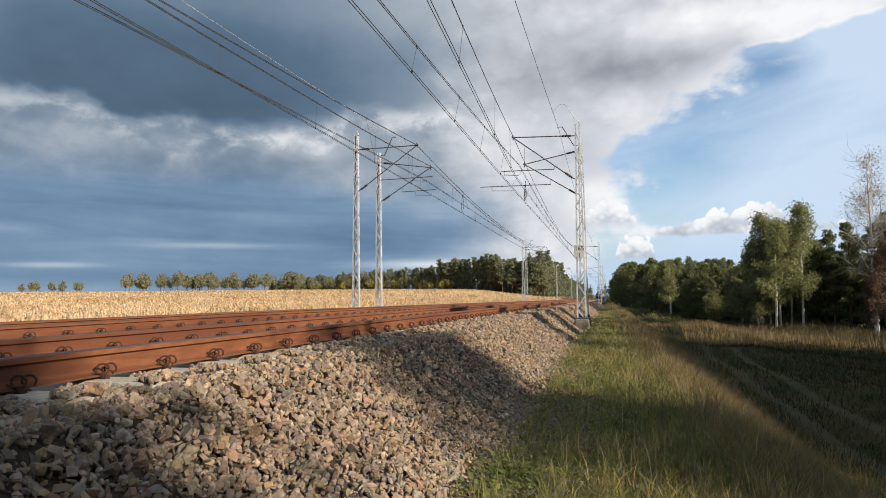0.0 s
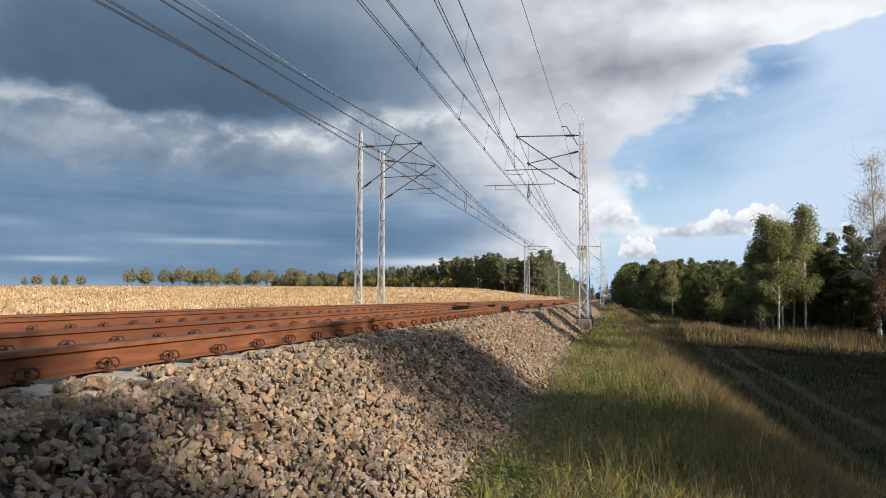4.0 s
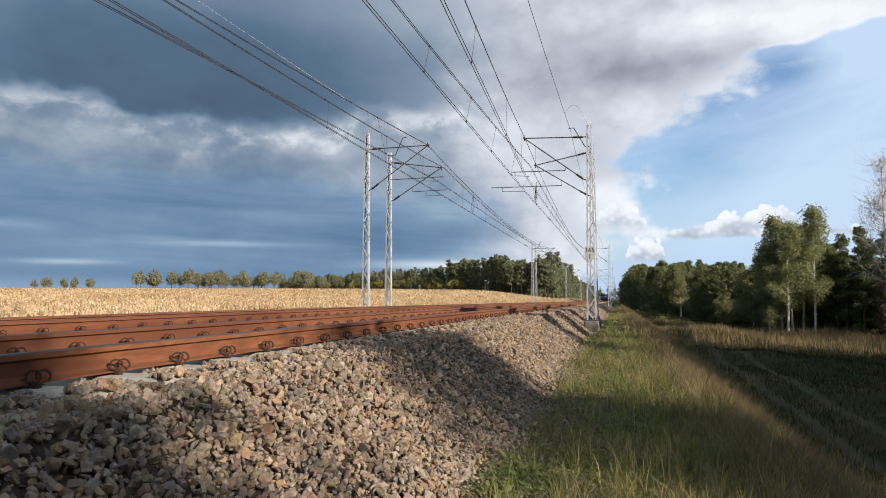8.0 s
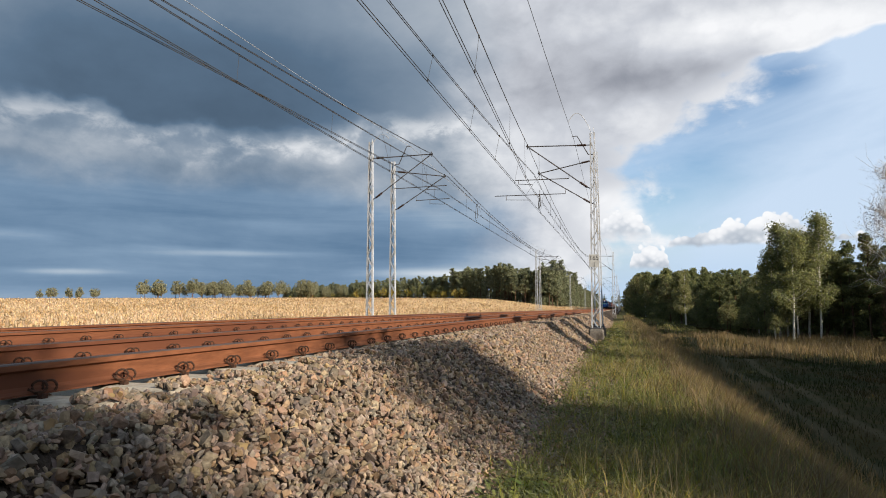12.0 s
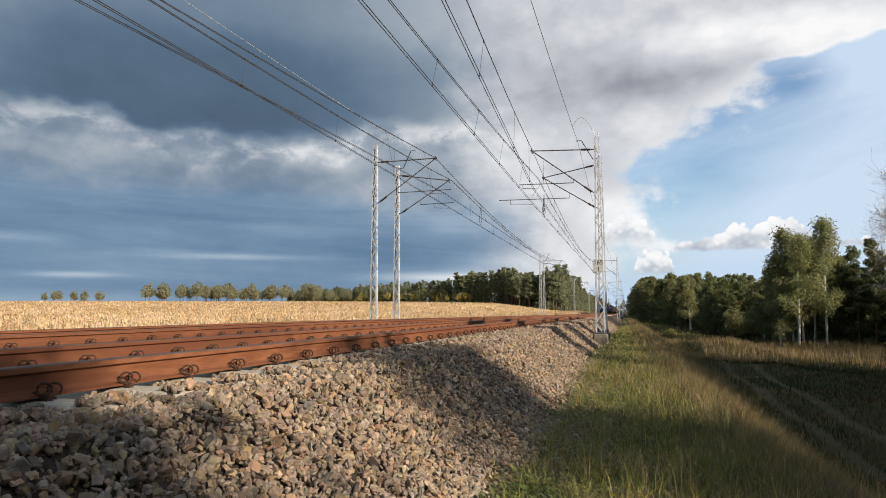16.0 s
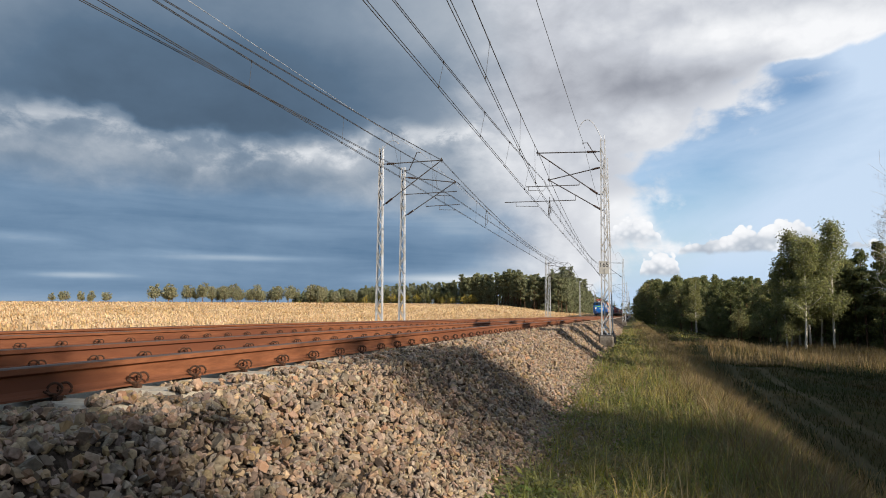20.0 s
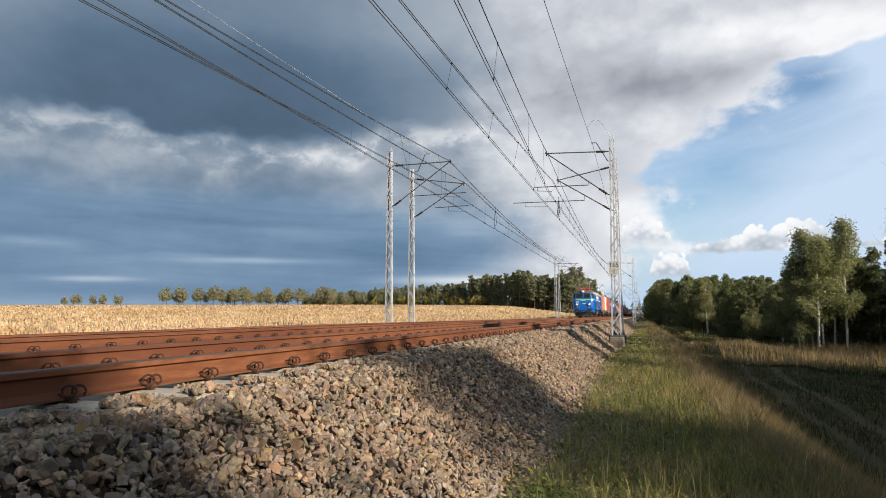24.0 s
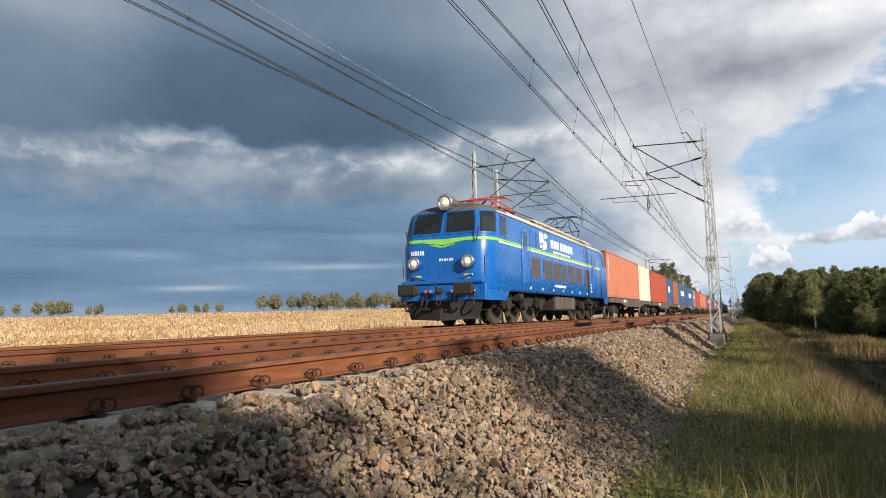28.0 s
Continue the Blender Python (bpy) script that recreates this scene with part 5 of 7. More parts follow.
def make_stones():
    rng = np.random.default_rng(29)
    _, f0 = ico()
    xs, ys, ss = [], [], []
    for y0, y1, per, size in ((-9.5, -2.5, 420, 0.040), (-2.5, 3.0, 1650, 0.0265), (3.0, 7, 1150, 0.0295), (7, 14, 720, 0.033), (14, 30, 300, 0.044), (30, 62, 100, 0.06)):
        n = int((y1 - y0) * 2.25 * per)
        x = 0.10 + 2.25 * rng.uniform(0, 1, n)
        y = rng.uniform(y0, y1, n)
        # the toe is ragged, and stones do not lie on the sleepers' ends
        toe = 2.18 + 0.16 * np.sin(y * 1.7) + 0.12 * np.sin(y * 4.1 + 1)
        on_sleeper = (x < 0.41 + 0.035 * rng.normal(size=n)) & (np.abs((y + 0.3) % 0.6 - 0.3) < 0.16)
        keep = (x < toe + rng.normal(0, 0.06, n)) & ~on_sleeper
        xs.append(x[keep])
        ys.append(y[keep])
        ss.append(size * np.clip(rng.lognormal(-0.12, 0.34, keep.sum()), 0.4, 1.7))
    n = 5200
    x, y = rng.uniform(0.09, 0.62, n), rng.uniform(-9.4, 22, n)
    keep = np.abs((y + 0.3) % 0.6 - 0.3) > 0.175
    xs.append(x[keep])
    ys.append(y[keep])
    ss.append(0.028 * rng.uniform(0.6, 1.3, keep.sum()))
    # strays among the grass at the toe
    n = 7500
    x, y = 1.95 + 1.1 * rng.uniform(0, 1, n) ** 1.5, 0.5 + 17 * rng.uniform(0, 1, n) ** 1.5
    xs.append(x)
    ys.append(y)
    ss.append(0.030 * rng.uniform(0.5, 1.25, n))
    # between the rails and the two tracks, where they show
    n = 26000
    x = rng.uniform(-6.6, -0.1, n)
    y = rng.uniform(-9.4, 26, n)
    keep = np.abs((y + 0.3) % 0.6 - 0.3) > 0.13
    xs.append(x[keep])
    ys.append(y[keep])
    ss.append(0.04 * rng.uniform(0.6, 1.3, keep.sum()))
    x, y, s = np.concatenate(xs), np.concatenate(ys), np.concatenate(ss)
    z = bed_z(x) + grade(y) - 0.022 + rng.uniform(-0.022, 0.052, len(x)) + 0.03 * np.sin(y * 0.9 + 2 * np.sin(y * 0.31)) * (x > 1.0)
    z = np.where(x < 0.0, z - 0.03, z)
    z = np.where((x > 0.0) & (x < 0.95), np.minimum(z, bed_z(x) + grade(y) - 0.022 + rng.uniform(-0.012, 0.024, len(x))), z)
    # stones fill the cribs nearly to the sleepers' tops, and spill over the sleepers' ends
    z = np.where((x > 0.09) & (x < 0.55) & (np.abs((y + 0.3) % 0.6 - 0.3) > 0.18), np.maximum(z, -0.212 + grade(y) + rng.uniform(-0.016, 0.012, len(x))), z)
    z = np.where((x > 0.28) & (x < 0.52) & (np.abs((y + 0.3) % 0.6 - 0.3) < 0.14), np.maximum(z, -0.180 + grade(y) + rng.uniform(0, 0.014, len(x))), z)
    z = np.where(x > 2.0, np.maximum(z, ground_z(x, y) + rng.uniform(-0.012, 0.014, len(x))), z)
    near = np.where((x > 0.45) & (x < 2.1) & (y > 0.2) & (y < 2.2) & (s > 0.021))[0][:300]
    loose = np.ones(len(x), bool)
    loose[near] = False
    sh = stone_shape(rng, len(x)) * s[:, None, None] + np.stack([x, y, z], -1)[:, None]
    v = sh[loose].reshape(-1, 3)
    f = (f0[None] + 12 * np.arange(loose.sum())[:, None, None]).reshape(-1, 3)
    ob = child("ballast_stones", mesh_of("ballast_stones", v, f, M["stone"]), bed, "angular crushed stones in grey, tan and pinkish brown")
    tagged(ob, kind="stuff")
    shapes = [mesh_of("stone", a, f0, M["stone_one"]) for a in stone_shape(rng, 14)]
    for k, i in enumerate(near):
        child("stone", shapes[k % 14], bed, at=Matrix.LocRotScale((x[i], y[i], z[i] + 0.006), Euler(rng.uniform(0, 6.28, 3)), (s[i], s[i], s[i])))


make_stones()


# ---- grass ----
def blades(name, label, x, y, z, height, width, lean, material, rng):
    n = len(x)
    a, b = rng.uniform(0, 6.28, n), rng.uniform(0, 6.28, n)
    side = np.stack([np.cos(a) * width, np.sin(a) * width, 0 * a], -1) * 0.5
    l = height * lean * rng.uniform(0.2, 1.0, n)
    base = np.stack([x, y, z], -1)
    mid = base + np.stack([np.cos(b) * l * 0.35, np.sin(b) * l * 0.35, height * 0.6], -1)
    tip = base + np.stack([np.cos(b) * l, np.sin(b) * l, height], -1)
    v = np.stack([base - side, base + side, mid + side * 0.8, mid - side * 0.8, tip], 1).reshape(-1, 3)
    i = np.arange(n)[:, None] * 5
    f = np.concatenate([i + np.array([[0, 1, 2]]), i + np.array([[0, 2, 3]]), i + np.array([[3, 2, 4]])])
    ob = new(name, mesh_of(name, v, f, material))
    return tagged(ob, label, "grass", kind="stuff")


def spread(rng, n, y0, y1, x0, x1, power=2.2):
    y = y0 + (y1 - y0) * rng.uniform(0, 1, n) ** power
    x = rng.uniform(x0, x1, n)
    return x, y


def tufty(rng, x, y, amount=0.5, r=0.12):
    """Pull blades towards tuft centres."""
    cx, cy = np.round(x / 0.35 + 0.3 * np.sin(y * 5)) * 0.35, np.round(y / 0.35 + 0.3 * np.sin(x * 7)) * 0.35
    k = rng.uniform(0, 1, len(x)) < amount
    return np.where(k, cx + rng.normal(0, r * 0.6, len(x)), x), np.where(k, cy + rng.normal(0, r * 0.6, len(x)), y)


def herbs(name, label, x, y, size, rng, material):
    """Low leafy herbs: small leaves held flat over the ground."""
    n = len(x)
    z = ground_z(x, y) + rng.uniform(0.0, 0.09, n)
    a = rng.uniform(0, 6.28, n)
    t = rng.normal(0, 0.35, (n, 2))
    d = np.stack([np.cos(a), np.sin(a), t[:, 0]], -1)
    e = np.stack([-np.sin(a), np.cos(a), t[:, 1]], -1)
    s = (size * rng.uniform(0.5, 1.5, n))[:, None]
    p = np.stack([x, y, z], -1)
    v = np.stack([p - d * s, p - e * s * 0.5, p + d * s, p + e * s * 0.5], 1).reshape(-1, 3)
    ob = new(name, mesh_of(name, v, np.arange(4 * n).reshape(-1, 4), material))
    return tagged(ob, label, "herbs", kind="stuff")


def toe_of(y):
    return 2.15 + 0.22 * np.sin(y * 1.7) + 0.15 * np.sin(y * 4.1 + 1)


def make_grass():
    rng = np.random.default_rng(41)
    x, y = spread(rng, 110000, 0.6, 60, 1.75, 5.4)
    patch = np.sin(x * 2.3 + np.sin(y * 1.1) * 2) + np.sin(y * 1.6 + x) + rng.normal(0, 0.5, len(x))
    keep = (x > toe_of(y) + 0.68 - 0.7 * rng.uniform(0, 1, len(x)) ** 1.5) & (patch > np.interp(x, [2.2, 3.2], [0.1, -1.0])) & ~((abs(x - 3.1) < 0.3) & (y < 1.2))
    x, y = tufty(rng, x[keep], y[keep])
    far = 1 + y / 14
    tall = np.where(rng.uniform(0, 1, len(x)) < 0.06, 1.9, 1.0)
    blades("grass", "short green grass with withered tufts on the embankment's shoulder", x, y, ground_z(x, y) - 0.01,
           rng.uniform(0.02, 0.085, len(x)) * np.interp(x, [2.0, 2.5, 3.5, 4.6], [0.7, 1.3, 2.0, 3.0]) * tall, 0.006 * far, 0.9, M["grass"], rng)
    x, y = rng.uniform(2.3, 7.8, 22000), rng.uniform(-9.5, 0.6, 22000)
    x, y = tufty(rng, x, y)
    blades("grass_tufts", "short green grass with withered tufts on the embankment's shoulder", x, y, ground_z(x, y) - 0.01, rng.uniform(0.03, 0.12, len(x)) * np.interp(x, [2.3, 4.5, 5.5], [0.7, 1.2, 2.4]), 0.007, 0.9, M["grass"], rng)
    x, y = spread(rng, 75000, 0.7, 40, 1.7, 4.6)
    keep = (x > toe_of(y) + 0.3 - 0.8 * rng.uniform(0, 1, len(x)) ** 1.5) & (np.sin(x * 3.1 + 2 * np.sin(y * 1.7)) + np.sin(y * 2.3 + x) + rng.normal(0, 0.5, len(x)) > np.interp(x, [2.2, 3.4], [0.2, -1.0]))
    x, y = tufty(rng, x[keep], y[keep], 0.7, 0.25)
    herbs("low_herbs", "low leafy green herbs creeping from the grass into the stones", x, y, 0.014 * (1 + y / 9), rng, M["herb"])
    x, y = spread(rng, 150000, 0.8, 110, 3.2, 8.0, 2.2)
    keep = rng.uniform(0, 1, len(x)) < np.interp(x, [3.2, 3.9, 4.4, 6.6, 7.4], [0.02, 0.10, 0.9, 0.9, 0.15])
    x, y = tufty(rng, x[keep], y[keep], 0.6, 0.2)
    far = 1 + y / 16
    blades("dry_grass", "tall withered brown grass on the embankment's slope", x, y, ground_z(x, y) - 0.02,
           rng.uniform(0.15, 0.50, len(x)) * np.interp(y, [1, 4, 12], [0.7, 0.85, 1.0]), 0.0055 * far, 0.7, M["dry"], rng)
    x, y = rng.uniform(8.5, 27, 26000), rng.uniform(40, 72, 26000)
    keep = (x < wood_edge(66) + 1) & (rng.uniform(0, 1, 26000) < np.interp(y, [40, 46, 60, 72], [0.1, 0.9, 1.0, 0.4]))
    x, y = x[keep], y[keep]
    blades("reed_grass", "pale tawny reed grass in a strip before the wood", x, y, ground_z(x, y) - 0.02, rng.uniform(0.25, 0.8, len(x)), 0.03, 0.4, M["dry"], rng)
    x, y = rng.uniform(4.0, 13.5, 30000), 60 + 220 * rng.uniform(0, 1, 30000) ** 1.5
    blades("far_grass", "rough yellow-green grass along the foot of the embankment", x, y, ground_z(x, y) - 0.02, rng.uniform(0.08, 0.30, len(x)), 0.05 + y / 2500, 0.6, M["grass"], rng)
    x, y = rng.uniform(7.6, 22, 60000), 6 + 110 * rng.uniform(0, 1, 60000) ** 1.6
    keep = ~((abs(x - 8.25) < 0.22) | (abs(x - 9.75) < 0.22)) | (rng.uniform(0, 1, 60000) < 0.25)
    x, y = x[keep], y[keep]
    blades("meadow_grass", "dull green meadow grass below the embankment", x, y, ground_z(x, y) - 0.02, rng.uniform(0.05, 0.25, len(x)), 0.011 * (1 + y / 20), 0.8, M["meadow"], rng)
    # tall pale stalks with seed heads close by, in two clusters, and leafy rosettes at the stones' edge
    x = np.concatenate([rng.normal(2.95, 0.16, 10), rng.normal(3.35, 0.2, 16), rng.uniform(3.0, 4.8, 40)])
    y = np.concatenate([rng.normal(2.3, 0.2, 10), rng.normal(2.5, 0.3, 16), 2.4 + 9 * rng.uniform(0, 1, 40) ** 1.4])
    blades("tall_stalks", "tall pale dry stalks standing out of the grass", x, y, ground_z(x, y) - 0.01, rng.uniform(0.20, 0.44, 66), 0.008, 0.25, M["pale_stalk"], rng)
    x, y = np.concatenate([rng.normal(2.45, 0.16, 420), rng.normal(2.85, 0.14, 260), rng.normal(2.30, 0.10, 160)]), np.concatenate([rng.normal(2.0, 0.22, 420), rng.normal(3.1, 0.2, 260), rng.normal(1.5, 0.12, 160)])
    herbs("leafy_weeds", "broad-leaved green weeds in low rosettes beside the stones", x, y, 0.030, rng, M["herb"])
    x, y = spread(rng, 9000, 0.9, 22, 2.3, 4.6, 1.8)
    x, y = tufty(rng, x, y, 0.8, 0.10)
    blades("long_grass", "long bent yellow-green grass in loose tufts", x, y, ground_z(x, y) - 0.01, rng.uniform(0.10, 0.30, len(x)), 0.005 * (1 + y / 14), 1.2, M["grass"], rng)


make_grass()

# ---- the train ----
PAINT = {}


def paint(name, c, rough=0.5, dirt=None, coat=0.0, bump=0.04):
    d = dirt or tuple(v * 0.72 for v in c)
    if name not in PAINT:
        PAINT[name] = surface(name, c, tuple(min(1, v * 1.08) for v in c), 9, rough, bump, c3=d, scale3=1.1, cut=(0.50, 0.75), coat=coat)
    return PAINT[name]


BLUE = paint("locomotive_blue", (0.007, 0.108, 0.40), 0.30, (0.010, 0.082, 0.30), 0.40)
GREEN = paint("light_green_stripe", (0.22, 0.52, 0.06), 0.4)
WHITE = paint("white_marking", (0.72, 0.75, 0.78), 0.5)
ROOF = paint("grimy_roof", (0.11, 0.10, 0.095), 0.8, (0.065, 0.058, 0.054))
CREAM = paint("cream_gutter", (0.52, 0.47, 0.40), 0.7, (0.34, 0.29, 0.23))
BLACK = paint("grimy_running_gear", (0.030, 0.028, 0.027), 0.75, (0.055, 0.045, 0.036), bump=0.2)
RED = paint("red_pantograph", (0.48, 0.055, 0.035), 0.5)
GRILLE = paint("brown_grille", (0.105, 0.082, 0.072), 0.6, (0.065, 0.052, 0.048))
CHROME = surface("bright_metal_rim", (0.55, 0.55, 0.55), (0.65, 0.65, 0.65), 20, 0.25, 0.0, metal=0.9)
WHEEL = surface("worn_wheel_steel", (0.045, 0.035, 0.030), (0.085, 0.066, 0.055), 14, 0.6, 0.1, metal=0.3)
AMBER = paint("yellow_plate", (0.62, 0.48, 0.10), 0.5)
GLASS = surface("dark_cab_glass", (0.012, 0.015, 0.016), (0.020, 0.023, 0.024), 3, 0.10, 0.0)
LENS = surface("lamp_glass", (0.55, 0.53, 0.47), (0.68, 0.66, 0.60), 6, 0.12, 0.0)
BEAM = glow("lit_headlamp", (1.0, 0.93, 0.80), 2.5)
LOCO_LEN = 19.24
ZS = [1.02, 1.10, 1.60, 2.20, 2.36, 2.50, 3.28, 3.40, 3.58, 3.74, 3.80]
WS = [1.46, 1.48, 1.48, 1.48, 1.48, 1.475, 1.415, 1.37, 1.16, 0.72, 0.25]
FS = [0.64, 0.62, 0.61, 0.62, 0.64, 0.68, 0.90, 0.98, 1.20, 1.65, 2.10]


def plan(s, z, out=0.0):
    """A point of the body's skin: s runs from the middle of the nose (0) over the corner (1 to 2) and then in metres along the side."""
    w, f = float(np.interp(z, ZS, WS)), float(np.interp(z, ZS, FS))
    sg, s = (1 if s >= 0 else -1), abs(s)
    a = max(0.05, w - 0.56)
    if s <= 1:
        x, y, nx, ny = a * s, f, 0.0, -1.0
    elif s <= 2:
        q = (s - 1) * math.pi / 2
        x, y, nx, ny = a + (w - a) * math.sin(q), f + 0.72 * (1 - math.cos(q)), math.sin(q), -math.cos(q)
    else:
        x, y, nx, ny = w, f + 0.72 + (s - 2), 1.0, 0.0
    return Vector((sg * (x + nx * out), y + ny * out, z))


def skin_patch(s0, s1, z0, z1, out, ns=6, nz=3, z0b=None, z1b=None):
    """A thin panel that follows the skin, raised by out, with edges that go back to the skin. z0b, z1b: heights at its s1 end."""
    bm = bmesh.new()
    z0b, z1b = z0 if z0b is None else z0b, z1 if z1b is None else z1b
    rows = []
    for j in range(nz + 3):
        row = []
        q = min(1, max(0, (j - 1) / nz))
        for i in range(ns + 3):
            p = min(1, max(0, (i - 1) / ns))
            s = s0 + (s1 - s0) * p
            za, zb = z0 + (z0b - z0) * p, z1 + (z1b - z1) * p
            rim = i in (0, ns + 2) or j in (0, nz + 2)
            row.append(bm.verts.new(plan(s, za + (zb - za) * q, -0.01 if rim else out)))
        rows.append(row)
    for a, b in zip(rows, rows[1:]):
        for k in range(ns + 2):
            bm.faces.new((a[k], a[k + 1], b[k + 1], b[k]))
    return bm


def loco_shell():
    bm = bmesh.new()
    ss = [0, 0.25, 0.5, 0.75, 1.0, 1.15, 1.3, 1.45, 1.6, 1.75, 1.9, 2.0]
    side = [3.0, 4.5, 6.5]
    rings = []
    for z in ZS:
        half = [plan(s, z) for s in ss] + [plan(s, z) for s in side]
        half.append(Vector((half[-1].x, LOCO_LEN / 2, z)))
        front = [Vector((-p.x, p.y, z)) for p in reversed(half[1:])] + half
        back = [Vector((-p.x, LOCO_LEN - p.y, z)) for p in front][1:-1]
        rings.append([bm.verts.new(p) for p in front + back])
    for a, b in zip(rings, rings[1:]):
        n = len(a)
        for k in range(n):
            f = bm.faces.new((a[k], a[(k + 1) % n], b[(k + 1) % n], b[k]))
            f.material_index = 0 if a[0].co.z < 3.35 else 2 if a[0].co.z < 3.45 and abs(a[k].co.x) > 1.1 and 1.75 < a[k].co.y < LOCO_LEN - 1.75 else 1
            f.smooth = True
    bm.faces.new(rings[0])
    top = bm.faces.new(rings[-1])
    top.material_index = 1
    return bm


def ring_frame(s0, s1, z0, z1, w, out, parent, material, name):
    """A window's rubber or metal frame: four strips."""
    ds = w
    for a in ((s0 - ds, s1 + ds, z1, z1 + w), (s0 - ds, s1 + ds, z0 - w, z0), (s0 - ds, s0, z0, z1), (s1, s1 + ds, z0, z1)):
        part(name, skin_patch(*a, out, 5, 1), material, parent)


def wheel_mesh(r, sg, gauge=1.435):
    """One flanged wheel on its side of the axle, dished, with a hub."""
    bm = bmesh.new()
    g = gauge / 2
    lathe(bm, [(sg * (g - 0.005), 0.10), (sg * (g - 0.005), r + 0.028), (sg * (g + 0.025), r), (sg * (g + 0.13), r - 0.006), (sg * (g + 0.13), r - 0.09), (sg * (g + 0.085), r - 0.12),
               (sg * (g + 0.06), 0.22), (sg * (g + 0.14), 0.17), (sg * (g + 0.14), 0.07)], "X", 28)
    return bm


def axle_mesh():
    bm = bmesh.new()
    lathe(bm, [(-1.05, 0.06), (-0.80, 0.085), (0.80, 0.085), (1.05, 0.06)], "X", 10)
    return bm


ROLLING = []                                        # (wheelset, radius, offset from the train's nose)


def add_wheelset(parent, y, r, meshes):
    w = child("wheelset", meshes[0], parent, "worn steel wheelset", pose(0, y, r))
    child("wheel", meshes[1], w)
    child("wheel", meshes[2], w)
    return w


def shared(bm, name, material, smooth=False):
    me = bpy.data.meshes.new(name)
    bmesh.ops.recalc_face_normals(bm, faces=bm.faces)
    bm.to_mesh(me)
    bm.free()
    for m in (material if isinstance(material, list) else [material]):
        me.materials.append(m)
    for p in me.polygons:
        p.use_smooth = smooth
    return me


def wheel_set(r):
    return shared(axle_mesh(), "axle", WHEEL), shared(wheel_mesh(r, -1), "wheel", WHEEL, True), shared(wheel_mesh(r, 1), "wheel", WHEEL, True)


def loco_bogie(l, yc):
    """Three-axle bogie: side frames with dropped ends, axle boxes, coil springs, brake hangers, sand pipes."""
    for sg in (-1, 1):
        bm = bmesh.new()
        x0, x1 = sorted((sg * 1.02, sg * 1.14))
        prof = [(-2.85, 0.72), (-2.85, 1.0), (2.85, 1.0), (2.85, 0.72), (2.45, 0.62), (2.2, 0.80), (1.35, 0.80), (1.1, 0.58), (0.65, 0.58), (0.42, 0.80),
                (-0.42, 0.80), (-0.65, 0.58), (-1.1, 0.58), (-1.35, 0.80), (-2.2, 0.80), (-2.45, 0.62)]
        va = [bm.verts.new((x0, yc + a, b)) for a, b in prof]
        vb = [bm.verts.new((x1, yc + a, b)) for a, b in prof]
        for k in range(len(prof)):
            j = (k + 1) % len(prof)
            bm.faces.new((va[k], va[j], vb[j], vb[k]))
        bm.faces.new(va)
        bm.faces.new(vb)
        part("bogie_frame", bm, BLACK, l)
        for a in (-1.75, 0, 1.75):
            bm = bmesh.new()
            lathe(bm, [(sg * 1.10, 0.20), (sg * 1.28, 0.20), (sg * 1.31, 0.15), (sg * 1.32, 0.05)], "X", 12, (0, yc + a, 0.625))
            box(bm, (min(sg * 1.04, sg * 1.20), yc + a - 0.28, 0.50), (max(sg * 1.04, sg * 1.20), yc + a + 0.28, 0.66), 0.02)
            part("axle_box", bm, BLACK, l)
            for b in (-0.38, 0.38):
                t = np.linspace(0, 1, 40)
                q = np.stack([sg * 1.17 + 0.075 * np.cos(t * 31.4), yc + a + b + 0.075 * np.sin(t * 31.4), 0.56 + 0.36 * t], -1)
                tubes("coil_spring", [q], 0.016, BLACK, l, 5)
            bm = bmesh.new()
            box(bm, (min(sg * 0.70, sg * 0.82), yc + a + 0.64, 0.25), (max(sg * 0.70, sg * 0.82), yc + a + 0.74, 0.95), 0.02)
            part("brake_hanger", bm, BLACK, l)
        for a in (-2.65, 2.65):
            tubes("sand_pipe", [np.array([[sg * 1.05, yc + a, 1.0], [sg * 1.0, yc + a, 0.6], [sg * 0.80, yc + a * 0.96, 0.15]])], 0.025, BLACK, l, 6)
        bm = bmesh.new()
        lathe(bm, [(-0.20, 0.15), (0.20, 0.15)], "Y", 10, (sg * 1.28, yc - 0.88, 0.88))
        part("brake_cylinder", bm, BLACK, l)
        tubes("pipe", [np.array([[sg * 1.2, yc - 2.7, 0.95], [sg * 1.24, yc, 0.98], [sg * 1.2, yc + 2.7, 0.95]])], 0.02, BLACK, l, 5)


def skirt(sg):
    """The skin drawn down below the cab, cut away towards the bogie."""
    bm = bmesh.new()
    ss = [0.8, 1.0, 1.2, 1.4, 1.6, 1.8, 2.0, 2.3, 2.6, 2.75, 2.9]
    lows = [0.74] * 9 + [0.86, 1.02]
    top, low, top2, low2 = [], [], [], []
    for s, z in zip(ss, lows):
        p, q = plan(sg * s, 1.06), plan(sg * s, 1.06, -0.04)
        top.append(bm.verts.new(p))
        low.append(bm.verts.new((p.x, p.y, z)))
        top2.append(bm.verts.new(q))
        low2.append(bm.verts.new((q.x, q.y, z)))
    for k in range(len(ss) - 1):
        bm.faces.new((top[k], top[k + 1], low[k + 1], low[k]))
        bm.faces.new((top2[k], low2[k], low2[k + 1], top2[k + 1]))
        bm.faces.new((low[k], low[k + 1], low2[k + 1], low2[k]))
    return bm


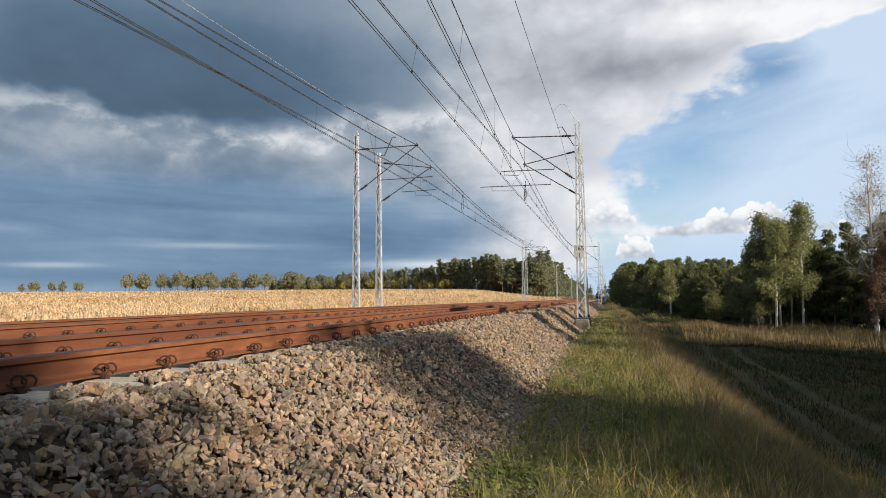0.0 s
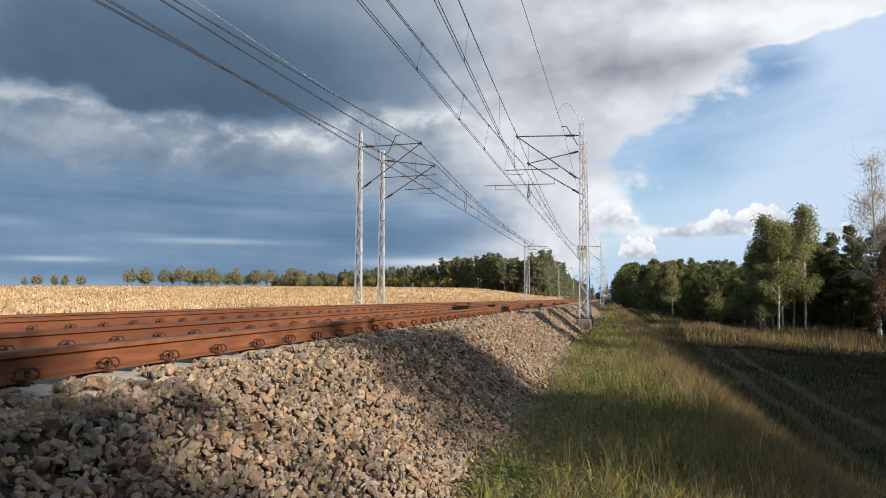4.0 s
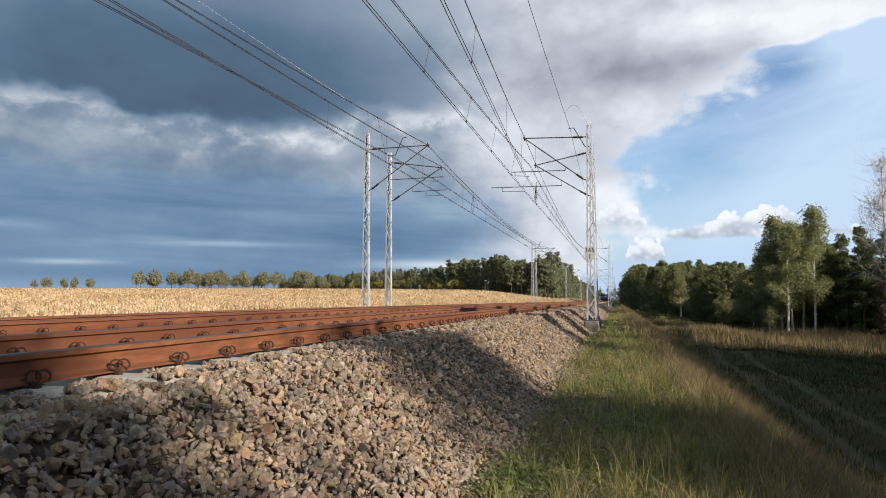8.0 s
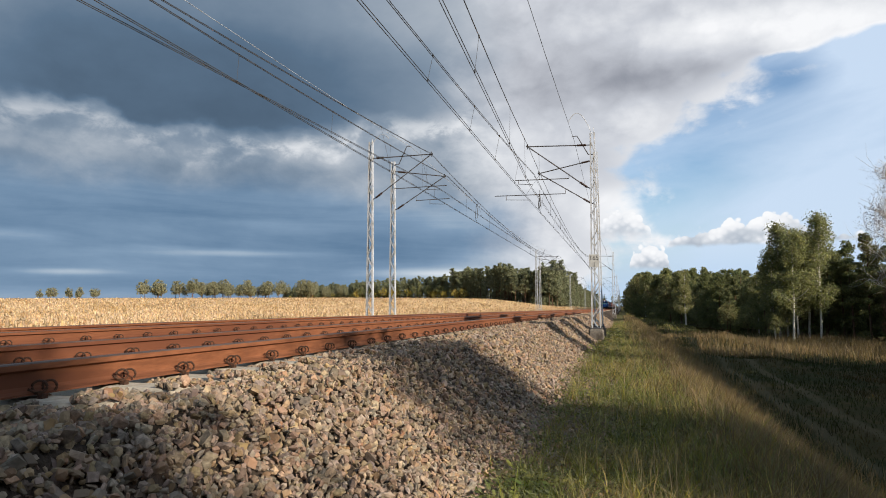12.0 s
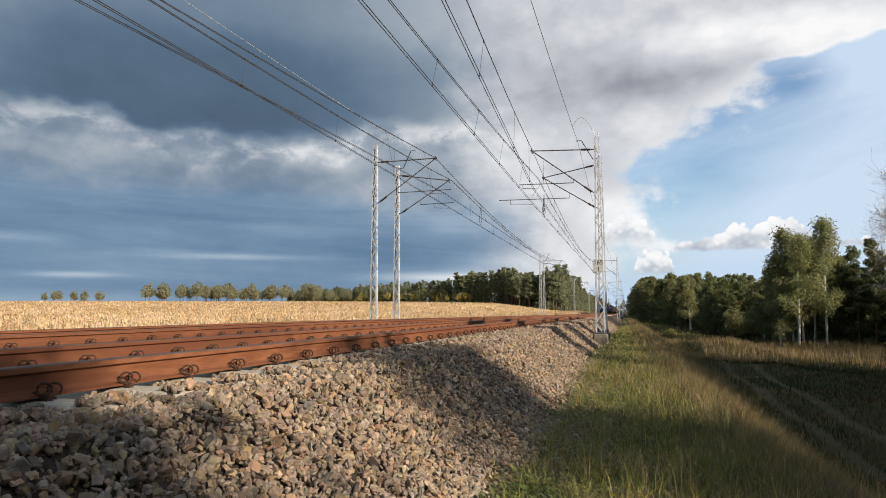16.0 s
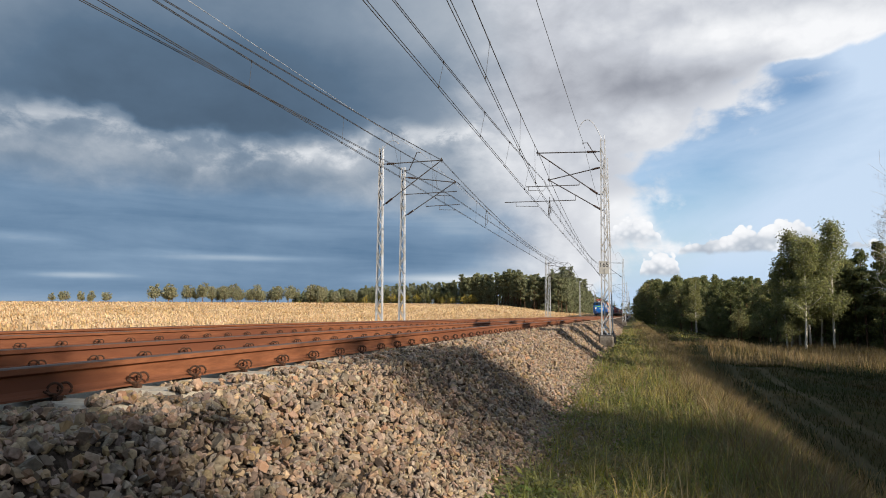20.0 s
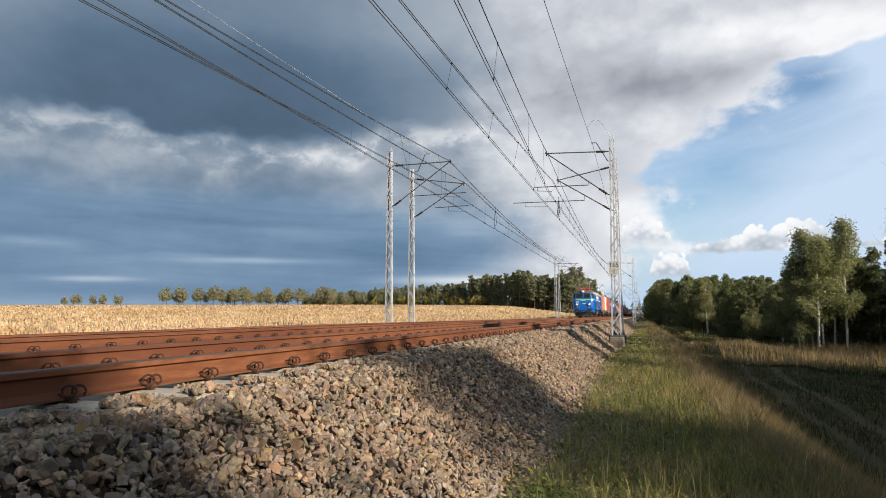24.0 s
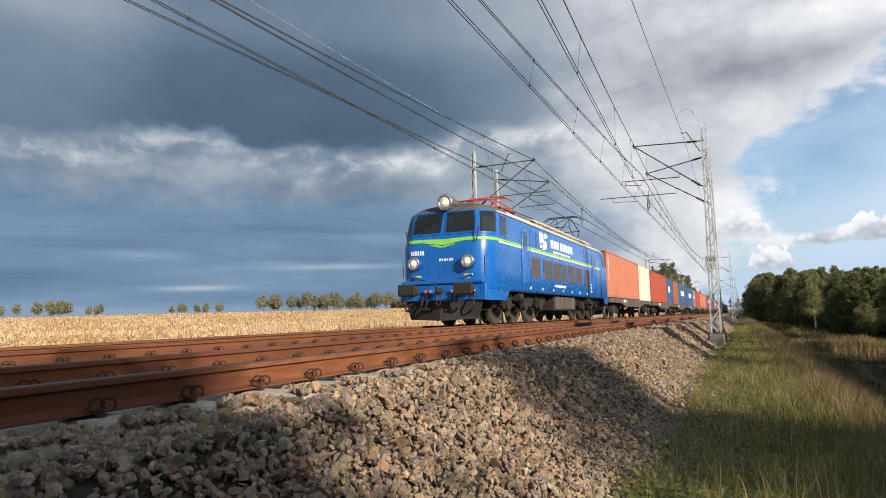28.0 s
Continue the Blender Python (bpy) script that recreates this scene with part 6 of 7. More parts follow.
def loco_nose(l, flip):
    """Everything on one end. flip: the end away from the viewer."""
    base = pose(0, LOCO_LEN, 0, 0, 0, 180) if flip else Matrix()

    def put(name, bm, mat, label="", smooth=False):
        bmesh.ops.transform(bm, matrix=base, verts=bm.verts)
        return part(name, bm, mat, l, label, smooth)

    def skin(name, mat, *a, label="", **k):
        return put(name, skin_patch(*a, **k), mat, label)

    def turned(name, mat, prof, at, axis="Y", sides=20, label=""):
        bm = bmesh.new()
        lathe(bm, prof, axis, sides, at)
        return put(name, bm, mat, label, True)

    for sg in (-1, 1):
        # windscreen, corner pane and cab side window, each with a frame
        for s0, s1, z0, z1 in ((0.09, 1.10, 2.74, 3.36), (1.26, 1.80, 2.72, 3.34), (2.12, 2.62, 2.68, 3.26)):
            a, b = (sg * s0, sg * s1)
            skin("window_frame", BLUE, a - sg * 0.05, b + sg * 0.05, z0 - 0.055, z1 + 0.05, 0.016)
            skin("cab_window", GLASS, a, b, z0, z1, 0.022, label="dark glass pane")
        # visor lip, wiper, handrails
        bm = bmesh.new()
        box(bm, (sg * 0.55 - 0.012, 0.60, 2.62), (sg * 0.55 + 0.012, 0.625, 3.0), 0, pose(0, 0, 0, 0, sg * 12, 0))
        put("wiper", bm, BLACK)
        # headlamps
        turned("headlamp_housing", BLUE, [(0.66, 0.20), (0.50, 0.19), (0.46, 0.185)], (sg * 0.85, 0, 1.85))
        turned("headlamp_rim", CHROME, [(0.48, 0.195), (0.43, 0.19), (0.425, 0.14), (0.455, 0.13)], (sg * 0.85, 0, 1.85))
        turned("headlamp_lens", LENS, [(0.47, 0.145), (0.44, 0.12), (0.425, 0.06), (0.42, 0.01)], (sg * 0.85, 0, 1.85), label="pale glass headlamp lens")
        turned("marker_lamp", BEAM, [(0.44, 0.05), (0.415, 0.045), (0.41, 0.02)], (sg * 0.85, 0, 1.85), label="lit headlamp bulb")
        skin("reflector_plate", AMBER, sg * 0.74, sg * 0.94, 1.36, 1.50, 0.02, label="small yellow plate")
        # buffer: sleeve, plunger, rectangular head
        turned("buffer_sleeve", BLACK, [(0.80, 0.15), (0.42, 0.15), (0.40, 0.12)], (sg * 0.875, 0, 1.06), sides=14)
        turned("buffer_plunger", BLACK, [(0.42, 0.10), (0.06, 0.10)], (sg * 0.875, 0, 1.06), sides=12)
        bm = bmesh.new()
        box(bm, (sg * 0.875 - 0.28, 0.0, 0.89), (sg * 0.875 + 0.28, 0.06, 1.23), 0.03)
        put("buffer_head", bm, BLACK, "black rectangular buffer head")
        # steps and grab irons at the corner
        for z in (0.45, 0.78):
            bm = bmesh.new()
            box(bm, (sg * 1.16 - 0.16, 0.72, z), (sg * 1.16 + 0.16, 0.98, z + 0.03), 0.006)
            put("step", bm, BLACK)
        for x, y0, z0, z1 in ((1.34, 0.72, 1.45, 2.05), (0.55, 0.56, 1.38, 1.42)):
            bm = bmesh.new()
            lathe(bm, [(z0, 0.014), (z1, 0.014)], "Z", 6, (sg * x, y0, 0))
            put("handrail", bm, BLUE)
        bm = bmesh.new()
        box(bm, (-0.36, 0.0, 0.0), (0.36, 0.05, 0.06), 0.01, pose(sg * 0.62, 0.54, 1.36, 0, -sg * 14, 0))
        put("foot_rail", bm, BLUE)
        # hoses
        for k, x in enumerate((0.34, 0.50, 1.02)):
            t = np.linspace(0, 1, 10)
            q = np.stack([sg * (x + 0.05 * np.sin(t * 3)), 0.55 - 0.25 * np.sin(t * math.pi), 1.02 - 0.52 * np.sin(t * math.pi * 0.62)], -1)
            v, f = tube_arrays(q, 0.026, 6)
            me = mesh_of("air_hose", np.array([base @ Vector(p) for p in v]), f, BLACK, smooth=True)
            child("air_hose", me, l)
            bm = bmesh.new()
            box(bm, (sg * x - 0.035, 0.45, 0.98), (sg * x + 0.035, 0.62, 1.06), 0.01)
            put("hose_cock", bm, RED if k == 1 else CHROME)
        # number written along the nose: plain bars
        for k in range(6):
            skin("number_bar", WHITE, (-1.12 if sg < 0 else -0.10) + k * 0.085, (-1.065 if sg < 0 else -0.05) + k * 0.085,
                 2.10 if sg < 0 else 1.90, 2.23 if sg < 0 else 1.97, 0.006, ns=1, nz=1)
        # green swoosh across the nose, deepest in the middle
        skin("green_stripe", GREEN, 0.0, sg * 0.75, 2.36, 2.54, 0.008, z0b=2.47, z1b=2.57)
        skin("green_stripe", GREEN, sg * 0.75, sg * 2.0, 2.47, 2.57, 0.008, ns=10, z0b=2.47, z1b=2.55)
        skin("green_point", GREEN, sg * 0.02, sg * 0.45, 2.28, 2.345, 0.008, z0b=2.38, z1b=2.40)
    # buffer beam, coupling, plough
    bm = bmesh.new()
    box(bm, (-1.36, 0.56, 0.74), (1.36, 0.74, 1.24), 0.03)
    put("buffer_beam", bm, BLUE, "blue buffer beam")
    for sg in (-1, 1):
        put("cab_skirt", skirt(sg), BLUE, "blue skirt below the cab")
    bm = bmesh.new()
    box(bm, (-1.30, 0.50, 1.22), (1.30, 0.70, 1.34), 0.03)
    put("apron", bm, BLUE)
    bm = bmesh.new()
    for sg in (-1, 1):
        q = [(0, 0.50, 0.74), (0, 0.34, 0.18), (sg * 1.06, 0.66, 0.22), (sg * 1.22, 0.66, 0.74)]
        va = [bm.verts.new(p) for p in q]
        vb = [bm.verts.new((p[0], p[1] + 0.04, p[2])) for p in q]
        for k in range(4):
            bm.faces.new((va[k], va[(k + 1) % 4], vb[(k + 1) % 4], vb[k]))
        bm.faces.new(va)
        bm.faces.new(vb)
    put("snow_plough", bm, BLACK, "black plough blade over the rails")
    bm = bmesh.new()
    box(bm, (-0.05, 0.22, 0.98), (0.05, 0.56, 1.10), 0.02)
    box(bm, (-0.045, 0.16, 0.98), (0.045, 0.24, 1.16), 0.02)
    put("coupling_hook", bm, BLACK)
    for sg in (-1, 1):
        q = np.array([[sg * 0.05, 0.36, 1.02], [sg * 0.07, 0.28, 0.85], [sg * 0.06, 0.30, 0.66], [0, 0.31, 0.60]])
        v, f = tube_arrays(q, 0.022, 6)
        child("coupling_link", mesh_of("coupling_link", np.array([base @ Vector(p) for p in v]), f, BLACK), l)
    # top headlamp in its round housing
    turned("top_lamp_housing", ROOF, [(2.2, 0.14), (1.10, 0.24), (0.88, 0.25)], (0, 0, 3.66))
    turned("top_lamp_rim", CHROME, [(0.90, 0.245), (0.85, 0.24), (0.85, 0.18), (0.89, 0.17)], (0, 0, 3.66))
    turned("top_lamp_lens", LENS, [(0.88, 0.185), (0.855, 0.14), (0.84, 0.02)], (0, 0, 3.66))
    turned("top_lamp_bulb", BEAM, [(0.85, 0.05), (0.83, 0.04), (0.825, 0.01)], (0, 0, 3.66), label="lit headlamp bulb")


def pantograph(l, yc, up, mat, name):
    """A diamond pantograph: base frame on insulators, lower and upper arms, collector head."""
    z0 = 3.86
    for x in (-0.75, 0.75):
        for y in (-0.75, 0.75):
            insulator(l, (x, yc + y, 3.72), (x, yc + y, z0))
    paths = [[(-0.75, yc - 0.85, z0), (0.75, yc - 0.85, z0), (0.75, yc + 0.85, z0), (-0.75, yc + 0.85, z0), (-0.75, yc - 0.85, z0)]]
    tubes(name + "_base", [np.array(p, float) for p in paths], 0.035, mat, l, 6)
    k = 0.06 + 0.55 * up
    reach = 1.35 - 0.75 * up * 0.5
    arms = []
    for sg in (-1, 1):
        for x in (-0.62, 0.62):
            arms.append([(x, yc + sg * 0.25, z0 + 0.03), (x * 0.9, yc + sg * reach, z0 + 0.06 + k)])
            arms.append([(x * 0.9, yc + sg * reach, z0 + 0.06 + k), (x * 0.55, yc + sg * 0.12, z0 + 0.10 + 2 * k)])
        arms.append([(-0.56, yc + sg * reach, z0 + 0.06 + k), (0.56, yc + sg * reach, z0 + 0.06 + k)])
        arms.append([(-0.5, yc + sg * reach, z0 + 0.06 + k), (0.30, yc + sg * 0.12, z0 + 0.10 + 2 * k)])
    for a in arms:
        tubes(name + "_arm", [np.array([a[0], (np.array(a[0]) + np.array(a[1])) / 2, a[1]], float)], 0.020, mat, l, 6)
    zt = z0 + 0.16 + 2 * k
    for y in (-0.16, 0.16):
        tubes(name + "_head", [np.array([(-0.95, yc + y, zt - 0.16), (-0.72, yc + y, zt - 0.02), (-0.5, yc + y, zt), (0.5, yc + y, zt), (0.72, yc + y, zt - 0.02), (0.95, yc + y, zt - 0.16)], float)],
              0.022, BLACK if up > 0.5 else mat, l, 6)


def make_loco():
    l = thing("electric_locomotive", "blue electric freight locomotive with a green stripe, headlamps lit", "locomotive")
    body = part("body", loco_shell(), [BLUE, ROOF, CREAM], l, "glossy blue body with grimy grey roof")
    for p in body.data.polygons:
        p.use_smooth = abs(p.normal.z) < 0.99
    for sg in (-1, 1):
        # gutter, stripe, doors, grilles and louvres along the side
        part("gutter", skin_patch(sg * 1.9, sg * 17.2, 3.355, 3.42, 0.03, 24, 1), CREAM, l, "cream rain gutter")
        part("stripe", skin_patch(sg * 2.0, sg * 17.2, 2.47, 2.55, 0.008, 20, 1), GREEN, l)
        part("white_line", skin_patch(sg * 2.0, sg * 17.2, 2.425, 2.465, 0.008, 20, 1), WHITE, l)
        part("sill_trim", skin_patch(sg * 1.9, sg * 17.2, 1.06, 1.12, 0.02, 20, 1), BLUE, l)
        for s0 in (4.15, 14.95):
            door = part("cab_door", skin_patch(sg * s0, sg * (s0 + 0.62), 1.32, 3.12, 0.015, 3, 6), BLUE, l, "blue cab door")
            part("door_window", skin_patch(sg * (s0 + 0.10), sg * (s0 + 0.52), 2.52, 3.02, 0.022, 2, 2), GLASS, door)
            for ds in (-0.10, 0.72):
                tubes("handrail", [np.array([plan(sg * (s0 + ds), 1.25, 0.07), plan(sg * (s0 + ds), 2.0, 0.07), plan(sg * (s0 + ds), 2.95, 0.07)])], 0.016, BLUE, l, 6)
            for z in (0.42, 0.72, 1.0):
                bm = bmesh.new()
                y = plan(s0 + 0.31, 1.3).y
                box(bm, (min(sg * 1.22, sg * 1.45), y - 0.22, z), (max(sg * 1.22, sg * 1.45), y + 0.22, z + 0.03), 0.006)
                part("door_step", bm, BLACK, l)
        for k, (s0, w) in enumerate(((5.20, 1.05), (6.75, 1.05), (8.05, 1.05), (9.35, 0.75), (10.45, 1.05), (11.75, 1.0), (13.3, 0.95))):
            g = part("grille", skin_patch(sg * s0, sg * (s0 + w), 1.55, 2.24, 0.010, 3, 3), GRILLE, l, "dark brown ventilation grille")
            for j in range(7):
                z = 1.60 + j * 0.088
                part("grille_slat", skin_patch(sg * (s0 + 0.03), sg * (s0 + w - 0.03), z, z + 0.035, 0.026, 2, 1), GRILLE, g)
            part("grille_frame", skin_patch(sg * (s0 - 0.04), sg * s0, 1.52, 2.27, 0.02, 1, 2), BLUE, g)
            part("grille_frame", skin_patch(sg * (s0 + w), sg * (s0 + w + 0.04), 1.52, 2.27, 0.02, 1, 2), BLUE, g)
        for s0 in (5.1, 5.75, 13.35, 14.0):
            lv = part("louvre_panel", skin_patch(sg * s0, sg * (s0 + 0.48), 2.62, 3.18, 0.012, 2, 2), BLUE, l)
            for j in range(6):
                part("louvre", skin_patch(sg * (s0 + 0.04), sg * (s0 + 0.44), 2.66 + 0.085 * j, 2.70 + 0.085 * j, 0.026, 1, 1), BLUE, lv)
        # the company's mark and lettering as plain white shapes
        for a in ((6.25, 6.75, 2.80, 3.24), (6.65, 7.15, 2.58, 2.98), (6.85, 7.30, 3.02, 3.24), (6.30, 6.6, 2.62, 2.78)):
            part("white_emblem", skin_patch(sg * a[0], sg * a[1], a[2], a[3], 0.008, 3, 2, z0b=a[2] + 0.08, z1b=a[3] - 0.05), WHITE, l)
        for k in range(8):
            part("lettering_bar", skin_patch(sg * (7.75 + k * 0.42 + (0.15 if k > 2 else 0)), sg * (8.05 + k * 0.42 + (0.15 if k > 2 else 0)), 2.76, 3.08, 0.008, 1, 1), WHITE, l)
        for k in range(12):
            part("lettering_bar", skin_patch(sg * (8.1 + k * 0.22), sg * (8.24 + k * 0.22), 2.58, 2.67, 0.008, 1, 1), WHITE, l)
        for k in range(9):
            part("lettering_bar", skin_patch(sg * (8.2 + k * 0.19), sg * (8.32 + k * 0.19), 1.30, 1.40, 0.008, 1, 1), WHITE, l)
        for k in range(3):
            part("notice_bar", skin_patch(sg * 14.6, sg * 14.85, 1.25 + 0.16 * k, 1.35 + 0.16 * k, 0.008, 1, 1), WHITE, l)
        # small lit dots of jacking points along the sill
        for k in range(7):
            part("jacking_mark", skin_patch(sg * (5.0 + 1.45 * k), sg * (5.12 + 1.45 * k), 1.14, 1.22, 0.01, 1, 1), WHITE, l)
        # roof walkway slats
        bm = bmesh.new()
        box(bm, (min(sg * 0.70, sg * 1.18), 6.0, 3.66), (max(sg * 0.70, sg * 1.18), 15.6, 3.72), 0.01)
        part("roof_walkway", bm, CREAM, l)
        for k in range(16):
            tubes("roof_strut", [np.array([[sg * 1.30, 6.1 + k * 0.62, 3.46], [sg * 1.22, 6.2 + k * 0.62, 3.60], [sg * 0.95, 6.3 + k * 0.62, 3.74]])], 0.028, CREAM, l, 5)
    # roof gear
    for a, b, h in ((6.3, 8.6, 0.22), (9.0, 11.4, 0.30), (11.8, 12.8, 0.20)):
        bm = bmesh.new()
        box(bm, (-0.62, a, 3.70), (0.62, b, 3.74 + h), 0.06)
        part("roof_hatch", bm, ROOF, l)
    for y in (6.0, 8.8, 11.6):
        insulator(l, (0.35, y, 3.75), (0.35, y, 4.12))
    tubes("roof_cable", [np.array([[0.35, 5.2, 4.10], [0.35, 9, 4.14], [0.35, 13.6, 4.10]])], 0.018, BLACK, l, 5)
    bm = bmesh.new()
    lathe(bm, [(5.4, 0.12), (5.9, 0.14), (6.0, 0.10)], "Y", 12, (-0.4, 0, 3.98))
    part("breaker", bm, ROOF, l)
    pantograph(l, 4.3, 0.14, RED, "front_pantograph")
    pantograph(l, 15.1, 0.82, BLACK, "raised_pantograph")
    loco_nose(l, False)
    loco_nose(l, True)
    # running gear and the box between the bogies
    wheels = wheel_set(0.625)
    for yc in (4.47, 14.77):
        for a in (-1.75, 0, 1.75):
            ROLLING.append((add_wheelset(l, yc + a, 0.625, wheels), 0.625, 0.0))
        loco_bogie(l, yc)
    bm = bmesh.new()
    box(bm, (-1.32, 8.0, 0.42), (1.32, 11.3, 1.02), 0.04)
    part("battery_box", bm, BLACK, l)
    for sg in (-1, 1):
        for k in range(4):
            bm = bmesh.new()
            box(bm, (min(sg * 1.31, sg * 1.345), 8.1 + 0.8 * k, 0.48), (max(sg * 1.31, sg * 1.345), 8.8 + 0.8 * k, 0.96), 0.012)
            part("box_cover", bm, GRILLE, l)
    bm = bmesh.new()
    box(bm, (-1.05, 1.0, 0.86), (1.05, 18.2, 1.03), 0.0)
    part("underframe", bm, BLACK, l)
    return l


loco = make_loco()

# ---- wagons and containers ----
CONTAINER_PAINT = {
    "salmon": paint("salmon_container", (0.40, 0.145, 0.085), 0.6, (0.33, 0.115, 0.068)),
    "white": paint("cream_white_container", (0.60, 0.55, 0.44), 0.6, (0.48, 0.43, 0.34)),
    "red": paint("red_orange_container", (0.31, 0.055, 0.028), 0.6, (0.25, 0.045, 0.025)),
    "blue": paint("dark_blue_container", (0.028, 0.075, 0.17), 0.6, (0.05, 0.085, 0.15)),
    "grey": paint("grey_container", (0.20, 0.20, 0.21), 0.6),
    "violet": paint("violet_grey_container", (0.20, 0.13, 0.20), 0.6),
    "brown": paint("brown_container", (0.24, 0.085, 0.050), 0.6),
}
CONTAINER = {}


def container_parts(length, colour):
    """Corrugated walls, end doors with locking bars, corner posts and castings, top and bottom rails."""
    key = (length, colour)
    if key in CONTAINER:
        return CONTAINER[key]
    mat, w, h = CONTAINER_PAINT[colour], 1.219, 2.59
    out = []
    ys, xs = [], []
    y, k = 0.16, 0
    while y < length - 0.16:
        d = 0.0 if k % 4 in (0, 1) else 0.036
        ys.append(y)
        xs.append(w - 0.012 - d)
        y += 0.072 if k % 2 == 0 else 0.068
        k += 1
    for sg in (-1, 1):
        a = np.array([[sg * x, yy, 0.16] for x, yy in zip(xs, ys)])
        b = a + np.array([0, 0, h - 0.26])
        n = len(a)
        i = np.arange(n - 1)
        f = np.stack([i, i + 1, i + 1 + n, i + n], -1)
        out.append(("side_wall", mesh_of("side_wall", np.concatenate([a, b]), f if sg > 0 else f[:, ::-1], mat), ""))
    bm = bmesh.new()
    box(bm, (-w + 0.02, 0.06, h - 0.10), (w - 0.02, length - 0.06, h - 0.03), 0.01)
    out.append(("roof", shared(bm, "roof", mat), ""))
    bm = bmesh.new()
    for sg in (-1, 1):
        x0, x1 = sorted((sg * (w - 0.06), sg * w))
        box(bm, (x0, 0.10, 0.02), (x1, length - 0.10, 0.16), 0.006)
        box(bm, (x0, 0.10, h - 0.10), (x1, length - 0.10, h - 0.02), 0.006)
        for y0 in (0.0, length - 0.14):
            box(bm, (x0, y0 + 0.005, 0.10), (x1, y0 + 0.135, h - 0.10), 0.008)
    out.append(("frame", shared(bm, "frame", mat), ""))
    for y0, y1 in ((0.02, 0.06), (length - 0.06, length - 0.02)):
        for sg in (-1, 1):
            bm = bmesh.new()
            x0, x1 = sorted((sg * 0.012, sg * (w - 0.07)))
            box(bm, (x0, y0, 0.14), (x1, y1, h - 0.12), 0.008)
            out.append(("door_leaf", shared(bm, "door_leaf", mat), ""))
            for q in (0.35, 0.85):
                bm = bmesh.new()
                ye = y0 - 0.03 if y0 < 1 else y1 + 0.03
                lathe(bm, [(0.12, 0.02), (h - 0.12, 0.02)], "Z", 6, (sg * q, ye, 0))
                out.append(("locking_bar", shared(bm, "locking_bar", M["steel"]), "galvanised locking bar"))
    bm = bmesh.new()
    for x in (-w, w - 0.162):
        for y0 in (0.0, length - 0.178):
            for z in (0.0, h - 0.118):
                box(bm, (x, y0, z), (x + 0.162, y0 + 0.178, z + 0.118), 0.008)
    out.append(("corner_castings", shared(bm, "corner_castings", mat), ""))
    if colour in ("blue", "violet", "grey"):
        for sg in (-1, 1):
            for k in range(5 if length > 8 else 3):
                bm = bmesh.new()
                y0 = length * 0.30 + k * length * 0.085
                box(bm, (min(sg * (w - 0.02), sg * (w + 0.004)), y0, 1.15), (max(sg * (w - 0.02), sg * (w + 0.004)), y0 + length * 0.06, 1.75), 0)
                out.append(("lettering_bar", shared(bm, "lettering_bar", WHITE), "white lettering block"))
    elif colour in ("salmon", "white"):
        for sg in (-1, 1):
            for k in range(8):
                bm = bmesh.new()
                z0 = 1.0 + k * 0.16
                box(bm, (min(sg * (w - 0.02), sg * (w + 0.004)), 0.55, z0), (max(sg * (w - 0.02), sg * (w + 0.004)), 0.68, z0 + 0.10), 0)
                out.append(("lettering_bar", shared(bm, "lettering_bar", WHITE if colour == "salmon" else GRILLE), "small lettering block"))
    CONTAINER[key] = out
    return out


SHADE_WORD = {"salmon": "salmon-orange", "white": "cream-white", "red": "red-orange", "blue": "dark blue", "grey": "grey", "violet": "violet-grey", "brown": "rusty brown"}


def make_container(length, colour):
    c = thing("shipping_container", f"{SHADE_WORD[colour]} corrugated steel shipping container on a flat wagon", "container", "containers on the train")
    for name, me, label in container_parts(length, colour):
        child(name, me, c, label)
    return c


WAGON_LEN, DECK = 18.95, 1.22


